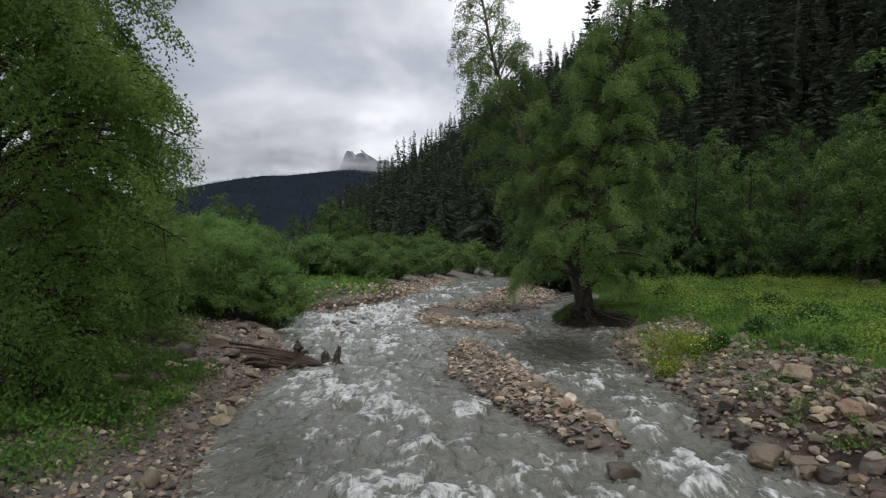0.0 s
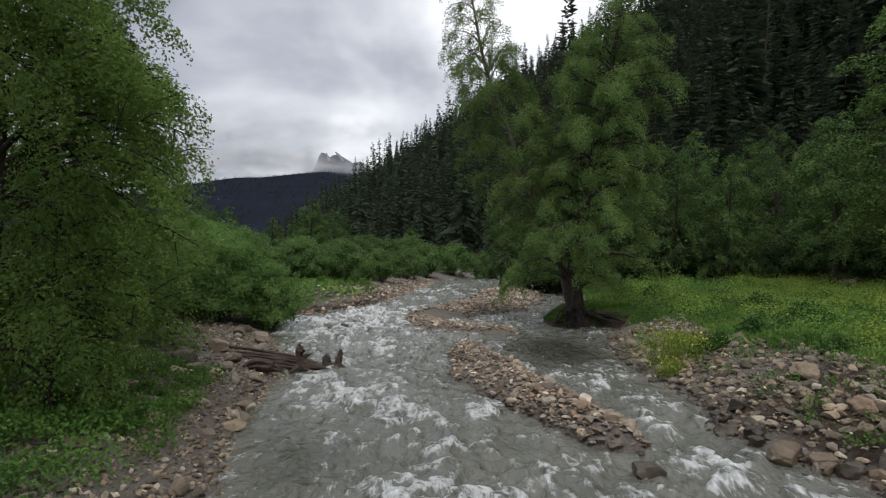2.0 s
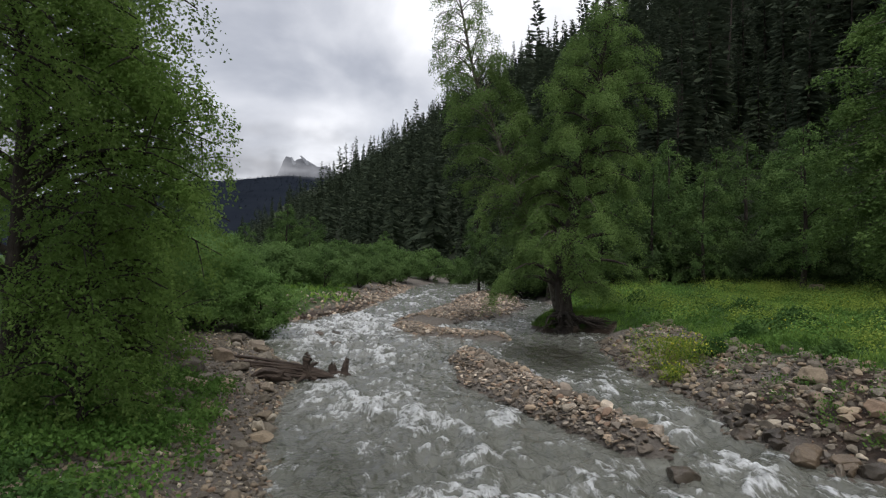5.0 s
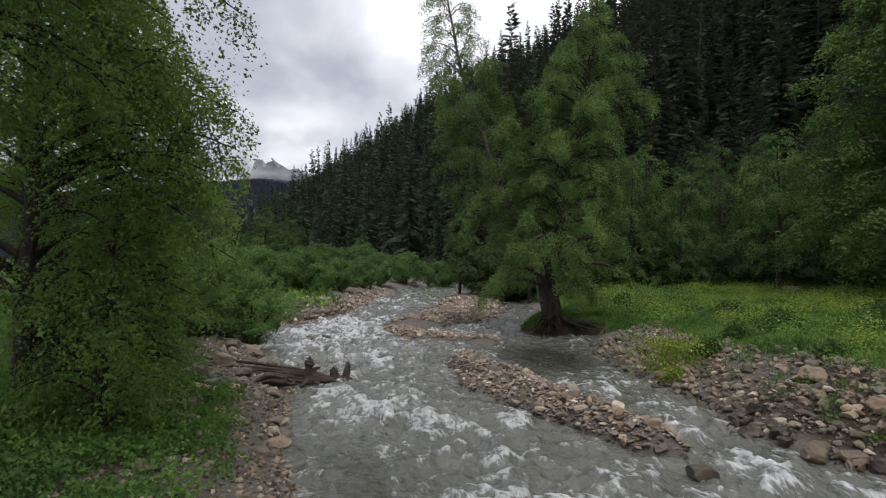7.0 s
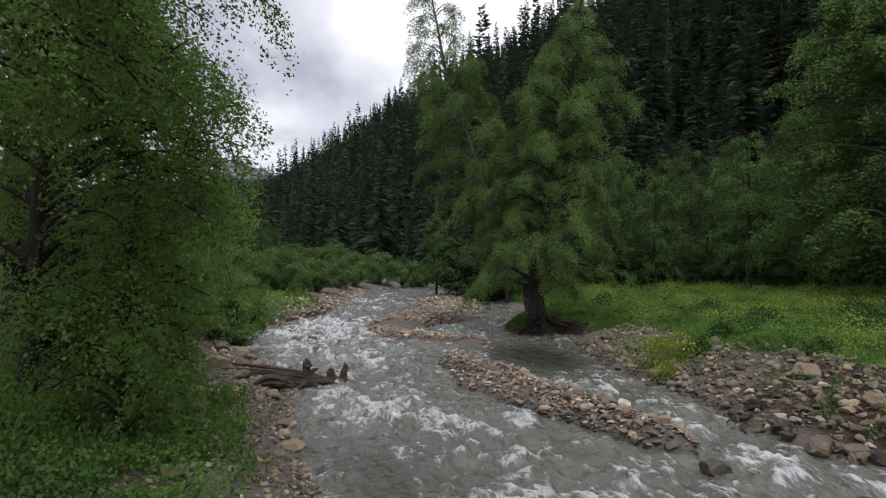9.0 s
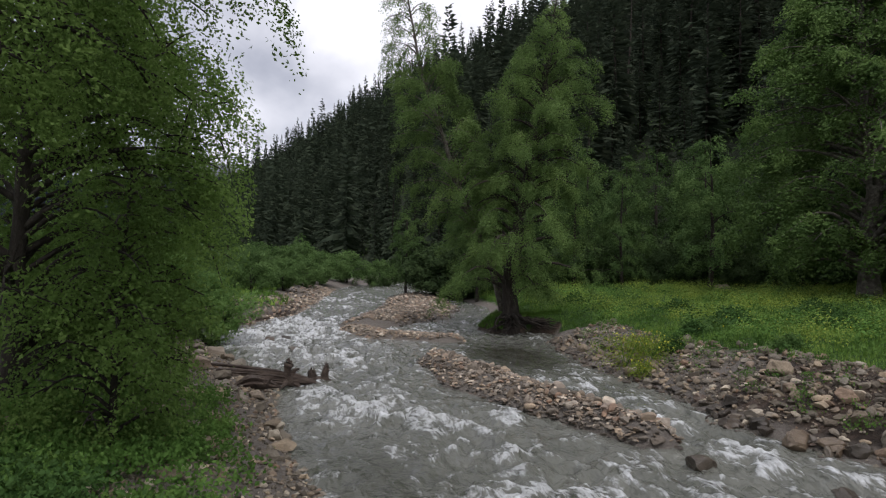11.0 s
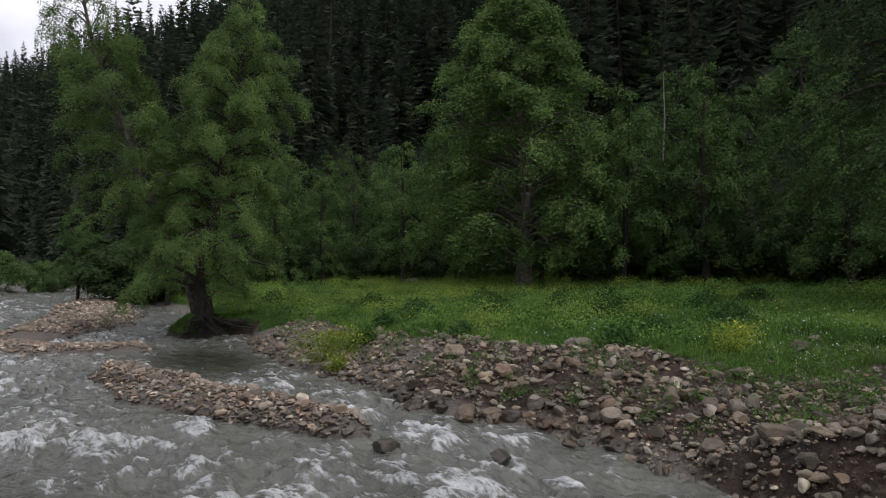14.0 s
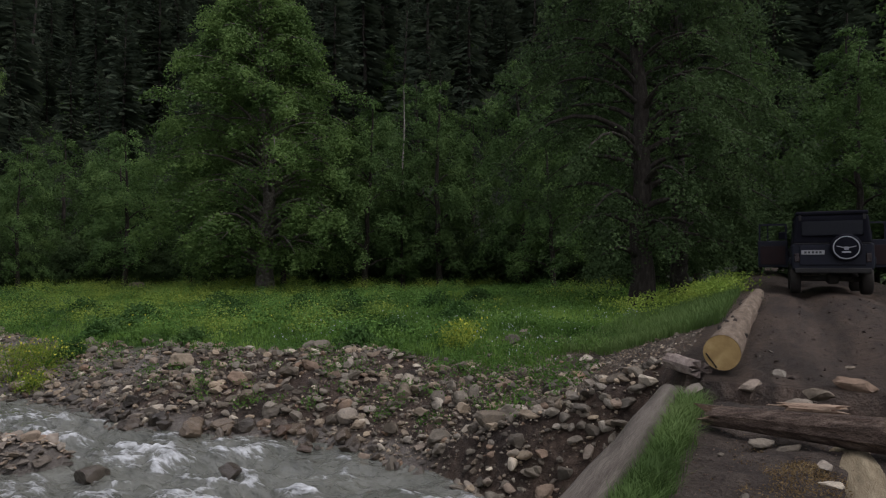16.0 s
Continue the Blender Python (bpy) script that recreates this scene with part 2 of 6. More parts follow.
ROCK, STONES = rock_mat("river_boulder", False, False, (1.08, 1.04, 0.97)), rock_mat("river_stones", True, False, (1.08, 1.04, 0.97))
BAR_ROCK, BAR_STONES = rock_mat("bar_boulder", False, False, (1.36, 1.28, 1.22)), rock_mat("bar_stones", True, False, (1.36, 1.28, 1.22))
ROCK_WET, STONES_WET = rock_mat("wet_boulder", False, True), rock_mat("wet_stones", True, True)


def ground_mat():
    """Gravel and silt, grass and trodden mud, chosen by what covers each stretch of ground."""
    m, nt, N, LK, b = principled("valley_ground", 0.95, 0, 0.2)
    g = N("ShaderNodeNewGeometry")
    where = g.outputs["Position"]
    n1, n2, n3 = noise_tex(N, LK, where, 1.3, 5), noise_tex(N, LK, where, 11, 5, 0.65), noise_tex(N, LK, where, 60, 4, 0.7)
    half = N("ShaderNodeMath")
    half.operation = "MULTIPLY"
    grav = ramp(nt, [(0.25, (0.06, 0.052, 0.044)), (0.55, (0.15, 0.132, 0.114)), (0.9, (0.3, 0.272, 0.24))])
    mixn = N("ShaderNodeMath")
    mixn.operation = "MULTIPLY_ADD"
    LK(n3.outputs[0], mixn.inputs[0])
    mixn.inputs[1].default_value = 0.75
    LK(n2.outputs[0], half.inputs[0])
    half.inputs[1].default_value = 0.5
    LK(half.outputs[0], mixn.inputs[2])
    LK(mixn.outputs[0], grav.inputs[0])
    lawn = ramp(nt, [(0.25, (0.018, 0.04, 0.009)), (0.5, (0.042, 0.09, 0.016)), (0.8, (0.08, 0.15, 0.03))])
    LK(n2.outputs[0], lawn.inputs[0])
    mud = ramp(nt, [(0.25, (0.024, 0.0165, 0.0125)), (0.5, (0.058, 0.042, 0.032)), (0.8, (0.12, 0.092, 0.072))])
    LK(n2.outputs[0], mud.inputs[0])
    needles = ramp(nt, [(0.25, (0.018, 0.024, 0.014)), (0.5, (0.032, 0.04, 0.024)), (0.8, (0.05, 0.062, 0.036))])
    LK(n2.outputs[0], needles.inputs[0])

    def cover(key):
        a = N("ShaderNodeAttribute")
        a.attribute_name = key
        s = N("ShaderNodeMath")
        s.operation = "ADD"
        LK(a.outputs["Fac"], s.inputs[0])
        o = N("ShaderNodeMath")
        o.operation = "MULTIPLY_ADD"
        LK(n1.outputs[0], o.inputs[0])
        o.inputs[1].default_value, o.inputs[2].default_value = 0.7, -0.35
        LK(o.outputs[0], s.inputs[1])
        r = N("ShaderNodeMapRange")
        r.inputs["From Min"].default_value, r.inputs["From Max"].default_value = 0.35, 0.65
        LK(s.outputs[0], r.inputs[0])
        return r.outputs[0]

    c = mixed(N, LK, cover("grass"), grav.outputs[0], lawn.outputs[0])
    patch = ramp(nt, [(0.4, (0.7, 0.7, 0.71)), (0.6, (1.5, 1.45, 1.4))])  # drier ridges between the ruts
    along = N("ShaderNodeMapping")
    along.inputs["Scale"].default_value = (0.35, 2.2, 1.0)
    LK(where, along.inputs[0])
    LK(noise_tex(N, LK, along.outputs[0], 1.4, 5, 0.6).outputs[0], patch.inputs[0])
    c = mixed(N, LK, cover("mud"), c, mixed(N, LK, 1.0, mud.outputs[0], patch.outputs[0], "MULTIPLY"))
    c = mixed(N, LK, cover("forest"), c, needles.outputs[0])
    LK(c, b.inputs["Base Color"])
    damp = N("ShaderNodeMapRange")  # trodden mud keeps a damp sheen
    damp.inputs["To Min"].default_value, damp.inputs["To Max"].default_value = 0.95, 0.5
    LK(cover("mud"), damp.inputs[0])
    LK(damp.outputs[0], b.inputs["Roughness"])
    h = N("ShaderNodeMath")
    h.operation = "MULTIPLY_ADD"
    LK(n2.outputs[0], h.inputs[0])
    h.inputs[1].default_value = 1.2
    LK(mixn.outputs[0], h.inputs[2])
    bump(N, LK, b, h.outputs[0], 0.9, 0.05)
    return m


GROUND = ground_mat()


def water_mat():
    """Grey-green glacial water, opaque with silt, white where it breaks."""
    m, nt, N, LK, b = principled("silty_river_water", 0.12, 0, 1.0)
    b.inputs["IOR"].default_value = 1.33
    g = N("ShaderNodeNewGeometry")
    mp = N("ShaderNodeMapping")
    mp.inputs["Scale"].default_value = (1.0, 0.55, 1.0)
    LK(g.outputs["Position"], mp.inputs[0])
    n1, n2, n3 = noise_tex(N, LK, mp.outputs[0], 1.1, 4), noise_tex(N, LK, mp.outputs[0], 5, 5, 0.58), noise_tex(N, LK, mp.outputs[0], 24, 5, 0.65)
    n2.inputs["Distortion"].default_value = 0.8
    silt = ramp(nt, [(0.3, (0.11, 0.115, 0.094)), (0.7, (0.188, 0.191, 0.162))])
    LK(n1.outputs[0], silt.inputs[0])
    a = N("ShaderNodeAttribute")
    a.attribute_name = "foam"
    drawn = N("ShaderNodeMapping")
    drawn.inputs["Scale"].default_value = (5.0, 2.0, 1.0)
    drawn.inputs["Rotation"].default_value = (0, 0, radians(14))
    LK(g.outputs["Position"], drawn.inputs[0])
    fleck = noise_tex(N, LK, drawn.outputs[0], 1.0, 5, 0.6)
    fleck.inputs["Distortion"].default_value = 0.9

    def weigh(value, k, rest):
        q = N("ShaderNodeMath")
        q.operation = "MULTIPLY_ADD"
        LK(value, q.inputs[0])
        q.inputs[1].default_value = k
        if isinstance(rest, float):
            q.inputs[2].default_value = rest
        else:
            LK(rest, q.inputs[2])
        return q.outputs[0]

    # a lace of fine drawn-out filaments, dense where the water breaks
    fold = N("ShaderNodeMath")
    fold.operation = "PINGPONG"
    LK(fleck.outputs[0], fold.inputs[0])
    fold.inputs[1].default_value = 0.5
    lace = N("ShaderNodeMapRange")
    lace.inputs["From Min"].default_value, lace.inputs["From Max"].default_value = 0.36, 0.5
    LK(fold.outputs[0], lace.inputs[0])
    s = weigh(lace.outputs[0], 0.65, weigh(n2.outputs[0], 1.7, weigh(n3.outputs[0], 0.9, weigh(a.outputs["Fac"], 1.3, -2.15))))
    f = N("ShaderNodeMapRange")
    f.inputs["From Min"].default_value, f.inputs["From Max"].default_value = -0.26, 0.7
    LK(s, f.inputs[0])
    deep = N("ShaderNodeAttribute")
    deep.attribute_name = "deep"
    bed = mixed(N, LK, deep.outputs["Fac"], silt.outputs[0], (0.045, 0.044, 0.03))
    LK(mixed(N, LK, f.outputs[0], bed, (0.8, 0.82, 0.83)), b.inputs["Base Color"])
    rr = N("ShaderNodeMapRange")
    rr.inputs["To Min"].default_value, rr.inputs["To Max"].default_value = 0.06, 0.7
    LK(f.outputs[0], rr.inputs[0])
    LK(rr.outputs[0], b.inputs["Roughness"])
    swell = noise_tex(N, LK, mp.outputs[0], 3.2, 3, 0.5)
    swell.inputs["Distortion"].default_value = 0.25
    bump(N, LK, b, weigh(n3.outputs[0], 0.1, weigh(n2.outputs[0], 0.22, swell.outputs[0])), 1.0, 0.3)
    return m


WATER = water_mat()

PAINT = plain_mat("dark_blue_car_paint", [(0.2, (0.005, 0.006, 0.012)), (0.8, (0.01, 0.011, 0.022))], 3, 0.45, 0, 0.1, 0.002, spec=0.25)
CANVAS = plain_mat("black_canvas_top", [(0.2, (0.006, 0.006, 0.01)), (0.8, (0.014, 0.014, 0.019))], 8, 0.9, 0, 0.5, 0.004, spec=0.1)
RUBBER = plain_mat("muddy_tyre_rubber", [(0.2, (0.012, 0.011, 0.01)), (0.8, (0.05, 0.043, 0.036))], 7, 0.9)
CHROME_RING = plain_mat("pale_grey_print", [(0.2, (0.3, 0.3, 0.32)), (0.8, (0.42, 0.42, 0.44))], 9, 0.6)
PLATE = plain_mat("number_plate_white", [(0.2, (0.3, 0.3, 0.3)), (0.8, (0.42, 0.42, 0.42))], 9, 0.5)
PLATE_MARK = plain_mat("plate_bars", [(0.2, (0.03, 0.03, 0.03)), (0.8, (0.06, 0.06, 0.06))], 9, 0.5)
RED_LAMP = plain_mat("red_lamp_glass", [(0.2, (0.012, 0.004, 0.004)), (0.8, (0.02, 0.006, 0.006))], 9, 0.25, spec=0.5)
RED_TRIM = plain_mat("dark_red_door_lining", [(0.2, (0.016, 0.008, 0.009)), (0.8, (0.03, 0.013, 0.013))], 6, 0.7)
STEEL = plain_mat("muddy_steel", [(0.2, (0.02, 0.019, 0.018)), (0.8, (0.05, 0.047, 0.044))], 9, 0.7, 0.3)


def glass_mat():
    m, nt, N, LK, b = principled("car_glass", 0.25, 0, 0.12)
    b.inputs["Base Color"].default_value = (0.007, 0.008, 0.013, 1)
    b.inputs["Transmission Weight"].default_value = 0.2
    return m


GLASS = glass_mat()
EARTH = plain_mat("bridge_earth", [(0.2, (0.02, 0.015, 0.012)), (0.5, (0.05, 0.038, 0.03)), (0.85, (0.12, 0.096, 0.075))], 5, 0.95, 0, 1.0, 0.06)
SPLIT = plain_mat("split_red_wood", [(0.15, (0.07, 0.04, 0.027)), (0.45, (0.18, 0.115, 0.078)), (0.65, (0.3, 0.21, 0.145)), (0.9, (0.5, 0.38, 0.27))], 5, 0.85, 0, 1.0, 0.02, (4, 0.5, 4))
STRAW_LOG = plain_mat("straw_coloured_log", [(0.15, (0.1, 0.078, 0.045)), (0.5, (0.25, 0.2, 0.125)), (0.85, (0.42, 0.35, 0.23))], 7, 0.9, 0, 1.0, 0.02, (0.5, 3, 3))
PALE_SPLIT = plain_mat("fresh_split_wood", [(0.15, (0.16, 0.1, 0.065)), (0.45, (0.33, 0.23, 0.16)), (0.9, (0.56, 0.43, 0.31))], 6, 0.85, 0, 1.0, 0.01, (4, 0.5, 4))
STUB_WOOD = plain_mat("bleached_stub_wood", [(0.2, (0.12, 0.09, 0.075)), (0.5, (0.27, 0.215, 0.18)), (0.85, (0.46, 0.39, 0.34))], 6, 0.9, 0, 0.8, 0.02, (1, 3, 3))
SAWDUST = plain_mat("sawdust", [(0.2, (0.11, 0.072, 0.032)), (0.5, (0.2, 0.135, 0.06)), (0.85, (0.34, 0.25, 0.12))], 5, 0.95, 0, 0.8, 0.02)
CRAG = plain_mat("grey_crag", [(0.3, (0.07, 0.075, 0.088)), (0.6, (0.1, 0.106, 0.12)), (0.8, (0.14, 0.145, 0.16))], 0.01, 0.95, 0, 0.5, 5)
SNOW = plain_mat("snow_patch", [(0.3, (0.2, 0.21, 0.235)), (0.7, (0.28, 0.29, 0.315))], 0.05, 0.8)
# haze over the far ridge is put into this bluish slope colour
FAR_SLOPE = plain_mat("haze_tinted_forest_floor", [(0.3, (0.014, 0.018, 0.026)), (0.7, (0.02, 0.025, 0.034))], 0.02, 1.0, spec=0.0)


# ---- mesh helpers ----


def mesh_np(name, verts, faces, mat, smooth=False, attrs=None):
    """A mesh from arrays: verts (n, 3), faces (m, 3 or 4)."""
    me = bpy.data.meshes.new(name)
    verts, faces = np.asarray(verts, np.float32), np.asarray(faces, np.int32)
    k = faces.shape[1]
    me.vertices.add(len(verts))
    me.vertices.foreach_set("co", verts.ravel())
    me.loops.add(faces.size)
    me.loops.foreach_set("vertex_index", faces.ravel())
    me.polygons.add(len(faces))
    me.polygons.foreach_set("loop_start", np.arange(len(faces), dtype=np.int32) * k)
    me.polygons.foreach_set("loop_total", np.full(len(faces), k, np.int32))
    me.polygons.foreach_set("use_smooth", np.full(len(faces), smooth))
    for key, val in (attrs or {}).items():
        me.attributes.new(key, "FLOAT", "POINT").data.foreach_set("value", np.asarray(val, np.float32))
    me.materials.append(mat)
    me.update(calc_edges=True)
    return me


def thing(name, place, label, category, group="", turn=0.0):
    ob = new(name)
    ob.empty_display_size = 0.2
    ob.location, ob.rotation_euler = place, (0, 0, turn)
    return tagged(ob, label, category, group)


def child(name, me, parent, label=""):
    ob = new(name, me)
    ob.parent = parent
    return tagged(ob, label)


def part(name, bm, mat, parent, label="", smooth=False):
    me = bpy.data.meshes.new(name)
    for f in bm.faces:
        f.smooth = smooth
    bm.to_mesh(me)
    bm.free()
    me.materials.append(mat)
    return child(name, me, parent, label)


def box(cx, cy, cz, sx, sy, sz, bevel=0.0, seg=2):
    bm = bmesh.new()
    bmesh.ops.create_cube(bm, size=1)
    for v in bm.verts:
        v.co = Vector((cx + v.co.x * sx, cy + v.co.y * sy, cz + v.co.z * sz))
    if bevel:
        bmesh.ops.bevel(bm, geom=bm.edges[:], offset=bevel, segments=seg, affect="EDGES", profile=0.5)
    return bm


def tube(points, radii, sides=8):
    """Rings along a line. Returns verts and quads."""
    p, r = np.asarray(points, float), np.asarray(radii, float)
    d = np.gradient(p, axis=0)
    d /= np.linalg.norm(d, axis=1, keepdims=True) + 1e-9
    ref = np.where(np.abs(d[:, 2:3]) > 0.9, np.array([[1.0, 0, 0]]), np.array([[0, 0, 1.0]]))
    u = np.cross(d, ref)
    u /= np.linalg.norm(u, axis=1, keepdims=True) + 1e-9
    v = np.cross(d, u)
    a = np.arange(sides) * 2 * np.pi / sides
    ring = u[:, None] * np.cos(a)[None, :, None] + v[:, None] * np.sin(a)[None, :, None]
    verts = (p[:, None] + ring * r[:, None, None]).reshape(-1, 3)
    i, j = np.meshgrid(np.arange(len(p) - 1), np.arange(sides), indexing="ij")
    i, j = i.ravel(), j.ravel()
    k = (j + 1) % sides
    quads = np.stack([i * sides + j, i * sides + k, (i + 1) * sides + k, (i + 1) * sides + j], 1)
    return verts, quads


def join_tubes(list_of):
    vs, fs, n = [], [], 0
    for v, f in list_of:
        vs.append(v)
        fs.append(f + n)
        n += len(v)
    return np.vstack(vs), np.vstack(fs)


def lattice(seed, shape=(64, 64)):
    return np.random.default_rng(seed).random(shape)


LAT = [lattice(s) for s in range(8)]


def vnoise(x, y, which=0):
    """Smooth value noise, 0 to 1."""
    t = LAT[which % 8]
    xi, yi = np.floor(x).astype(int), np.floor(y).astype(int)
    fx, fy = x - xi, y - yi
    fx, fy = fx * fx * (3 - 2 * fx), fy * fy * (3 - 2 * fy)
    a, b = t[xi % 64, yi % 64], t[(xi + 1) % 64, yi % 64]
    c, d = t[xi % 64, (yi + 1) % 64], t[(xi + 1) % 64, (yi + 1) % 64]
    return (a * (1 - fx) + b * fx) * (1 - fy) + (c * (1 - fx) + d * fx) * fy


def fbm(x, y, octaves=4, which=0):
    s, amp, tot = 0, 1.0, 0
    for o in range(octaves):
        s = s + amp * vnoise(x * 2**o + 17.3 * o, y * 2**o + 5.1 * o, which + o)
        tot += amp
        amp *= 0.5
    return s / tot


# ---- the lie of the land ----
LEFT_Y = [-60, 2, 6, 8.4, 10.7, 12.5, 13.6, 16.4, 20.8, 23.7, 25.7, 30, 41, 55, 63, 80, 130, 3000]
LEFT_X = [-1.3, -1.3, -1.5, -2.1, -2.4, -2.5, -2.4, -3.6, -5.0, -5.3, -4.0, -2.2, -0.8, 0.6, 2.5, 9, 30, 1200]
RIGHT_Y = [-60, 2.6, 3.8, 4.8, 5.6, 6.7, 8, 9, 11.6, 12.6, 14.5, 17.3, 19.3, 20.6, 21.05, 21.45, 22.7, 26, 34, 50, 63, 80, 130, 3000]
RIGHT_X = [4.3, 4.4, 4.95, 5.1, 5.12, 5.05, 4.65, 4.55, 5.1, 5.0, 4.8, 5.5, 5.9, 6.7, 6.7, 4.6, 4.4, 6.2, 8.2, 8.6, 8.8, 13, 33, 1203]
BARS = [([(1.35, 15.4), (1.7, 12.6), (2.3, 10.2), (2.85, 8.1)], [0.5, 0.85, 0.62, 0.4], 0.3),
        ([(0.6, 24.6), (2.6, 28), (4.2, 33), (6.0, 44)], [1.1, 1.9, 2.1, 1.8], 0.3),
        ([(-0.1, 23.2), (0.8, 20.7), (2.6, 19.6)], [0.5, 0.7, 0.5], 0.17)]


def left_edge(y):
    return np.interp(y, LEFT_Y, LEFT_X) + 0.25 * (fbm(y * 0.9, y * 0 + 3, 3, 1) - 0.5)


def right_edge(y):
    return np.interp(y, RIGHT_Y, RIGHT_X) + 0.25 * (fbm(y * 0.9, y * 0 + 9, 3, 2) - 0.5)


def bar_height(x, y):
    """How far the gravel bars stand over the water, below zero outside them."""
    best = np.full(np.shape(x), -9.0)
    for line, widths, top in BARS:
        for (x0, y0), (x1, y1), w0, w1 in zip(line[:-1], line[1:], widths[:-1], widths[1:]):
            dx, dy = x1 - x0, y1 - y0
            t = np.clip(((x - x0) * dx + (y - y0) * dy) / (dx * dx + dy * dy), 0, 1)
            d = np.hypot(x - x0 - t * dx, y - y0 - t * dy) / (w0 + (w1 - w0) * t)
            d = d + 0.5 * (fbm(x * 1.4, y * 1.4, 3, 3) - 0.5)
            best = np.maximum(best, top * (1 - d * d))
    return best


def road_z(x):
    return np.interp(x, [-60, 0, 4, 15, 60], [1.36, 1.36, 1.46, 1.76, 2.6])


def hill_n(x, y):
    return (x + 0.34 * y - 44) / 1.056


def land(x, y):
    """Height of the ground over the water."""
    x, y = np.asarray(x, float), np.asarray(y, float)
    dr, dl = x - right_edge(y), left_edge(y) - x
    rough = fbm(x * 0.8, y * 0.8, 4, 4) - 0.5
    soft = np.interp(y, [12, 14, 18.5, 19.6, 20.4, 24.5, 26, 30], [1, 1.7, 1.7, 0.8, 0.3, 0.3, 0.8, 1.6])
    right = np.interp(dr / soft, [-1.2, 0, 0.5, 1.4, 2.4, 4, 10, 30, 60], [-0.45, -0.02, 0.25, 0.6, 0.86, 0.95, 1.1, 1.4, 1.6])
    right = np.where(right > 0, right * np.interp(y, [18.5, 20, 24.5, 26.5], [1, 0.66, 0.66, 1]), right)
    cut = np.interp(y, [22.5, 24.5, 33, 37], [1, 2.6, 2.6, 1])  # the low earth cliff upstream
    left = np.interp(dl * np.where(dl > 0, cut, 1), [-1.2, 0, 0.5, 1.6, 3, 6, 14, 50], [-0.45, -0.02, 0.16, 0.38, 0.6, 0.75, 0.9, 1.3])
    z = np.where(dr > -1.2, right, np.where(dl > -1.2, left, -0.45))
    z = z + rough * 0.22 * np.clip(np.maximum(dr, dl) + 0.3, 0, 1)
    z = np.maximum(z, np.maximum(bar_height(x, y), -0.45))
    # the road's embankment
    far = np.maximum(0, np.abs(y + 1.05) - 1.75)
    bankment = road_z(x) - 0.36 * far - 0.25 * far * np.clip((7 - x) / 3, 0, 1) * np.clip(far, 0, 1) * 0.4
    steep = np.clip((0.95 - y) / 0.4, 0, 1)  # the abutment under the deck's end
    rut = np.exp(-(((y + 0.62) / 0.28) ** 2)) + np.exp(-(((y + 2.0) / 0.28) ** 2))
    bankment = bankment - 0.14 * rut * np.clip((x - 4.2) / 2, 0, 1)
    side = np.maximum((x - 3.55 - (1 - steep) * np.clip(right_edge(y) - 3.9, 0, 2)) * (1.4 + 2.4 * steep) - 0.6 + 0.3 * steep, (-1.7 - x) * 1.2 - 0.3)
    z = np.maximum(z, np.minimum(bankment, side) + 0.025 * rough)
    # the forested mountainside
    n = hill_n(x, y) + 10 * (fbm(x * 0.02, y * 0.02, 3, 5) - 0.5)
    up = np.where(n < 0, 0, np.where(n < 192, 0.72 * n * np.clip(n / 12, 0, 1) ** 0.5, 0.72 * 192 - 0.3 * (n - 192)))
    return z + np.maximum(up, 0)


def lines(lo, hi, step, reach_lo, reach_hi, growth=1.13):
    mid = np.arange(lo, hi + 1e-6, step)
    out_hi, s, v = [], step, hi
    while v < reach_hi:
        s *= growth
        v += s
        out_hi.append(v)
    out_lo, s, v = [], step, lo
    while v > reach_lo:
        s *= growth
        v -= s
        out_lo.append(v)
    return np.array(out_lo[::-1] + list(mid) + out_hi)


def sheet(xs, ys):
    gx, gy = np.meshgrid(xs, ys, indexing="xy")
    nx, ny = len(xs), len(ys)
    i, j = np.meshgrid(np.arange(nx - 1), np.arange(ny - 1), indexing="xy")
    a = (j * nx + i).ravel()
    return gx.ravel(), gy.ravel(), np.stack([a, a + 1, a + nx + 1, a + nx], 1)


def meadow_cover(x, y):
    dr, dl = x - right_edge(y), left_edge(y) - x
    soft = np.interp(y, [3, 5, 7, 9, 12, 14, 18.5, 20, 24, 30], [2.2, 2.0, 2.9, 2.2, 1.6, 2.1, 2.3, 0.2, 0.2, 0.6])
    g = np.clip((dr - soft) * np.interp(y, [19, 20, 24, 26], [1.2, 3, 3, 1.2]) + 0.5, 0, 1)
    gl = np.clip((dl - np.interp(y, [4, 6, 9, 12, 20, 23, 24.5, 33, 40], [1.3, 1.6, 2.0, 2.4, 1.4, 2.0, 0.25, 0.3, 2.5])) * 0.5 + 0.4, 0, 1)
    return np.maximum(g, gl * np.interp(y, [3, 13, 16], [0.58, 0.58, 0.75]))


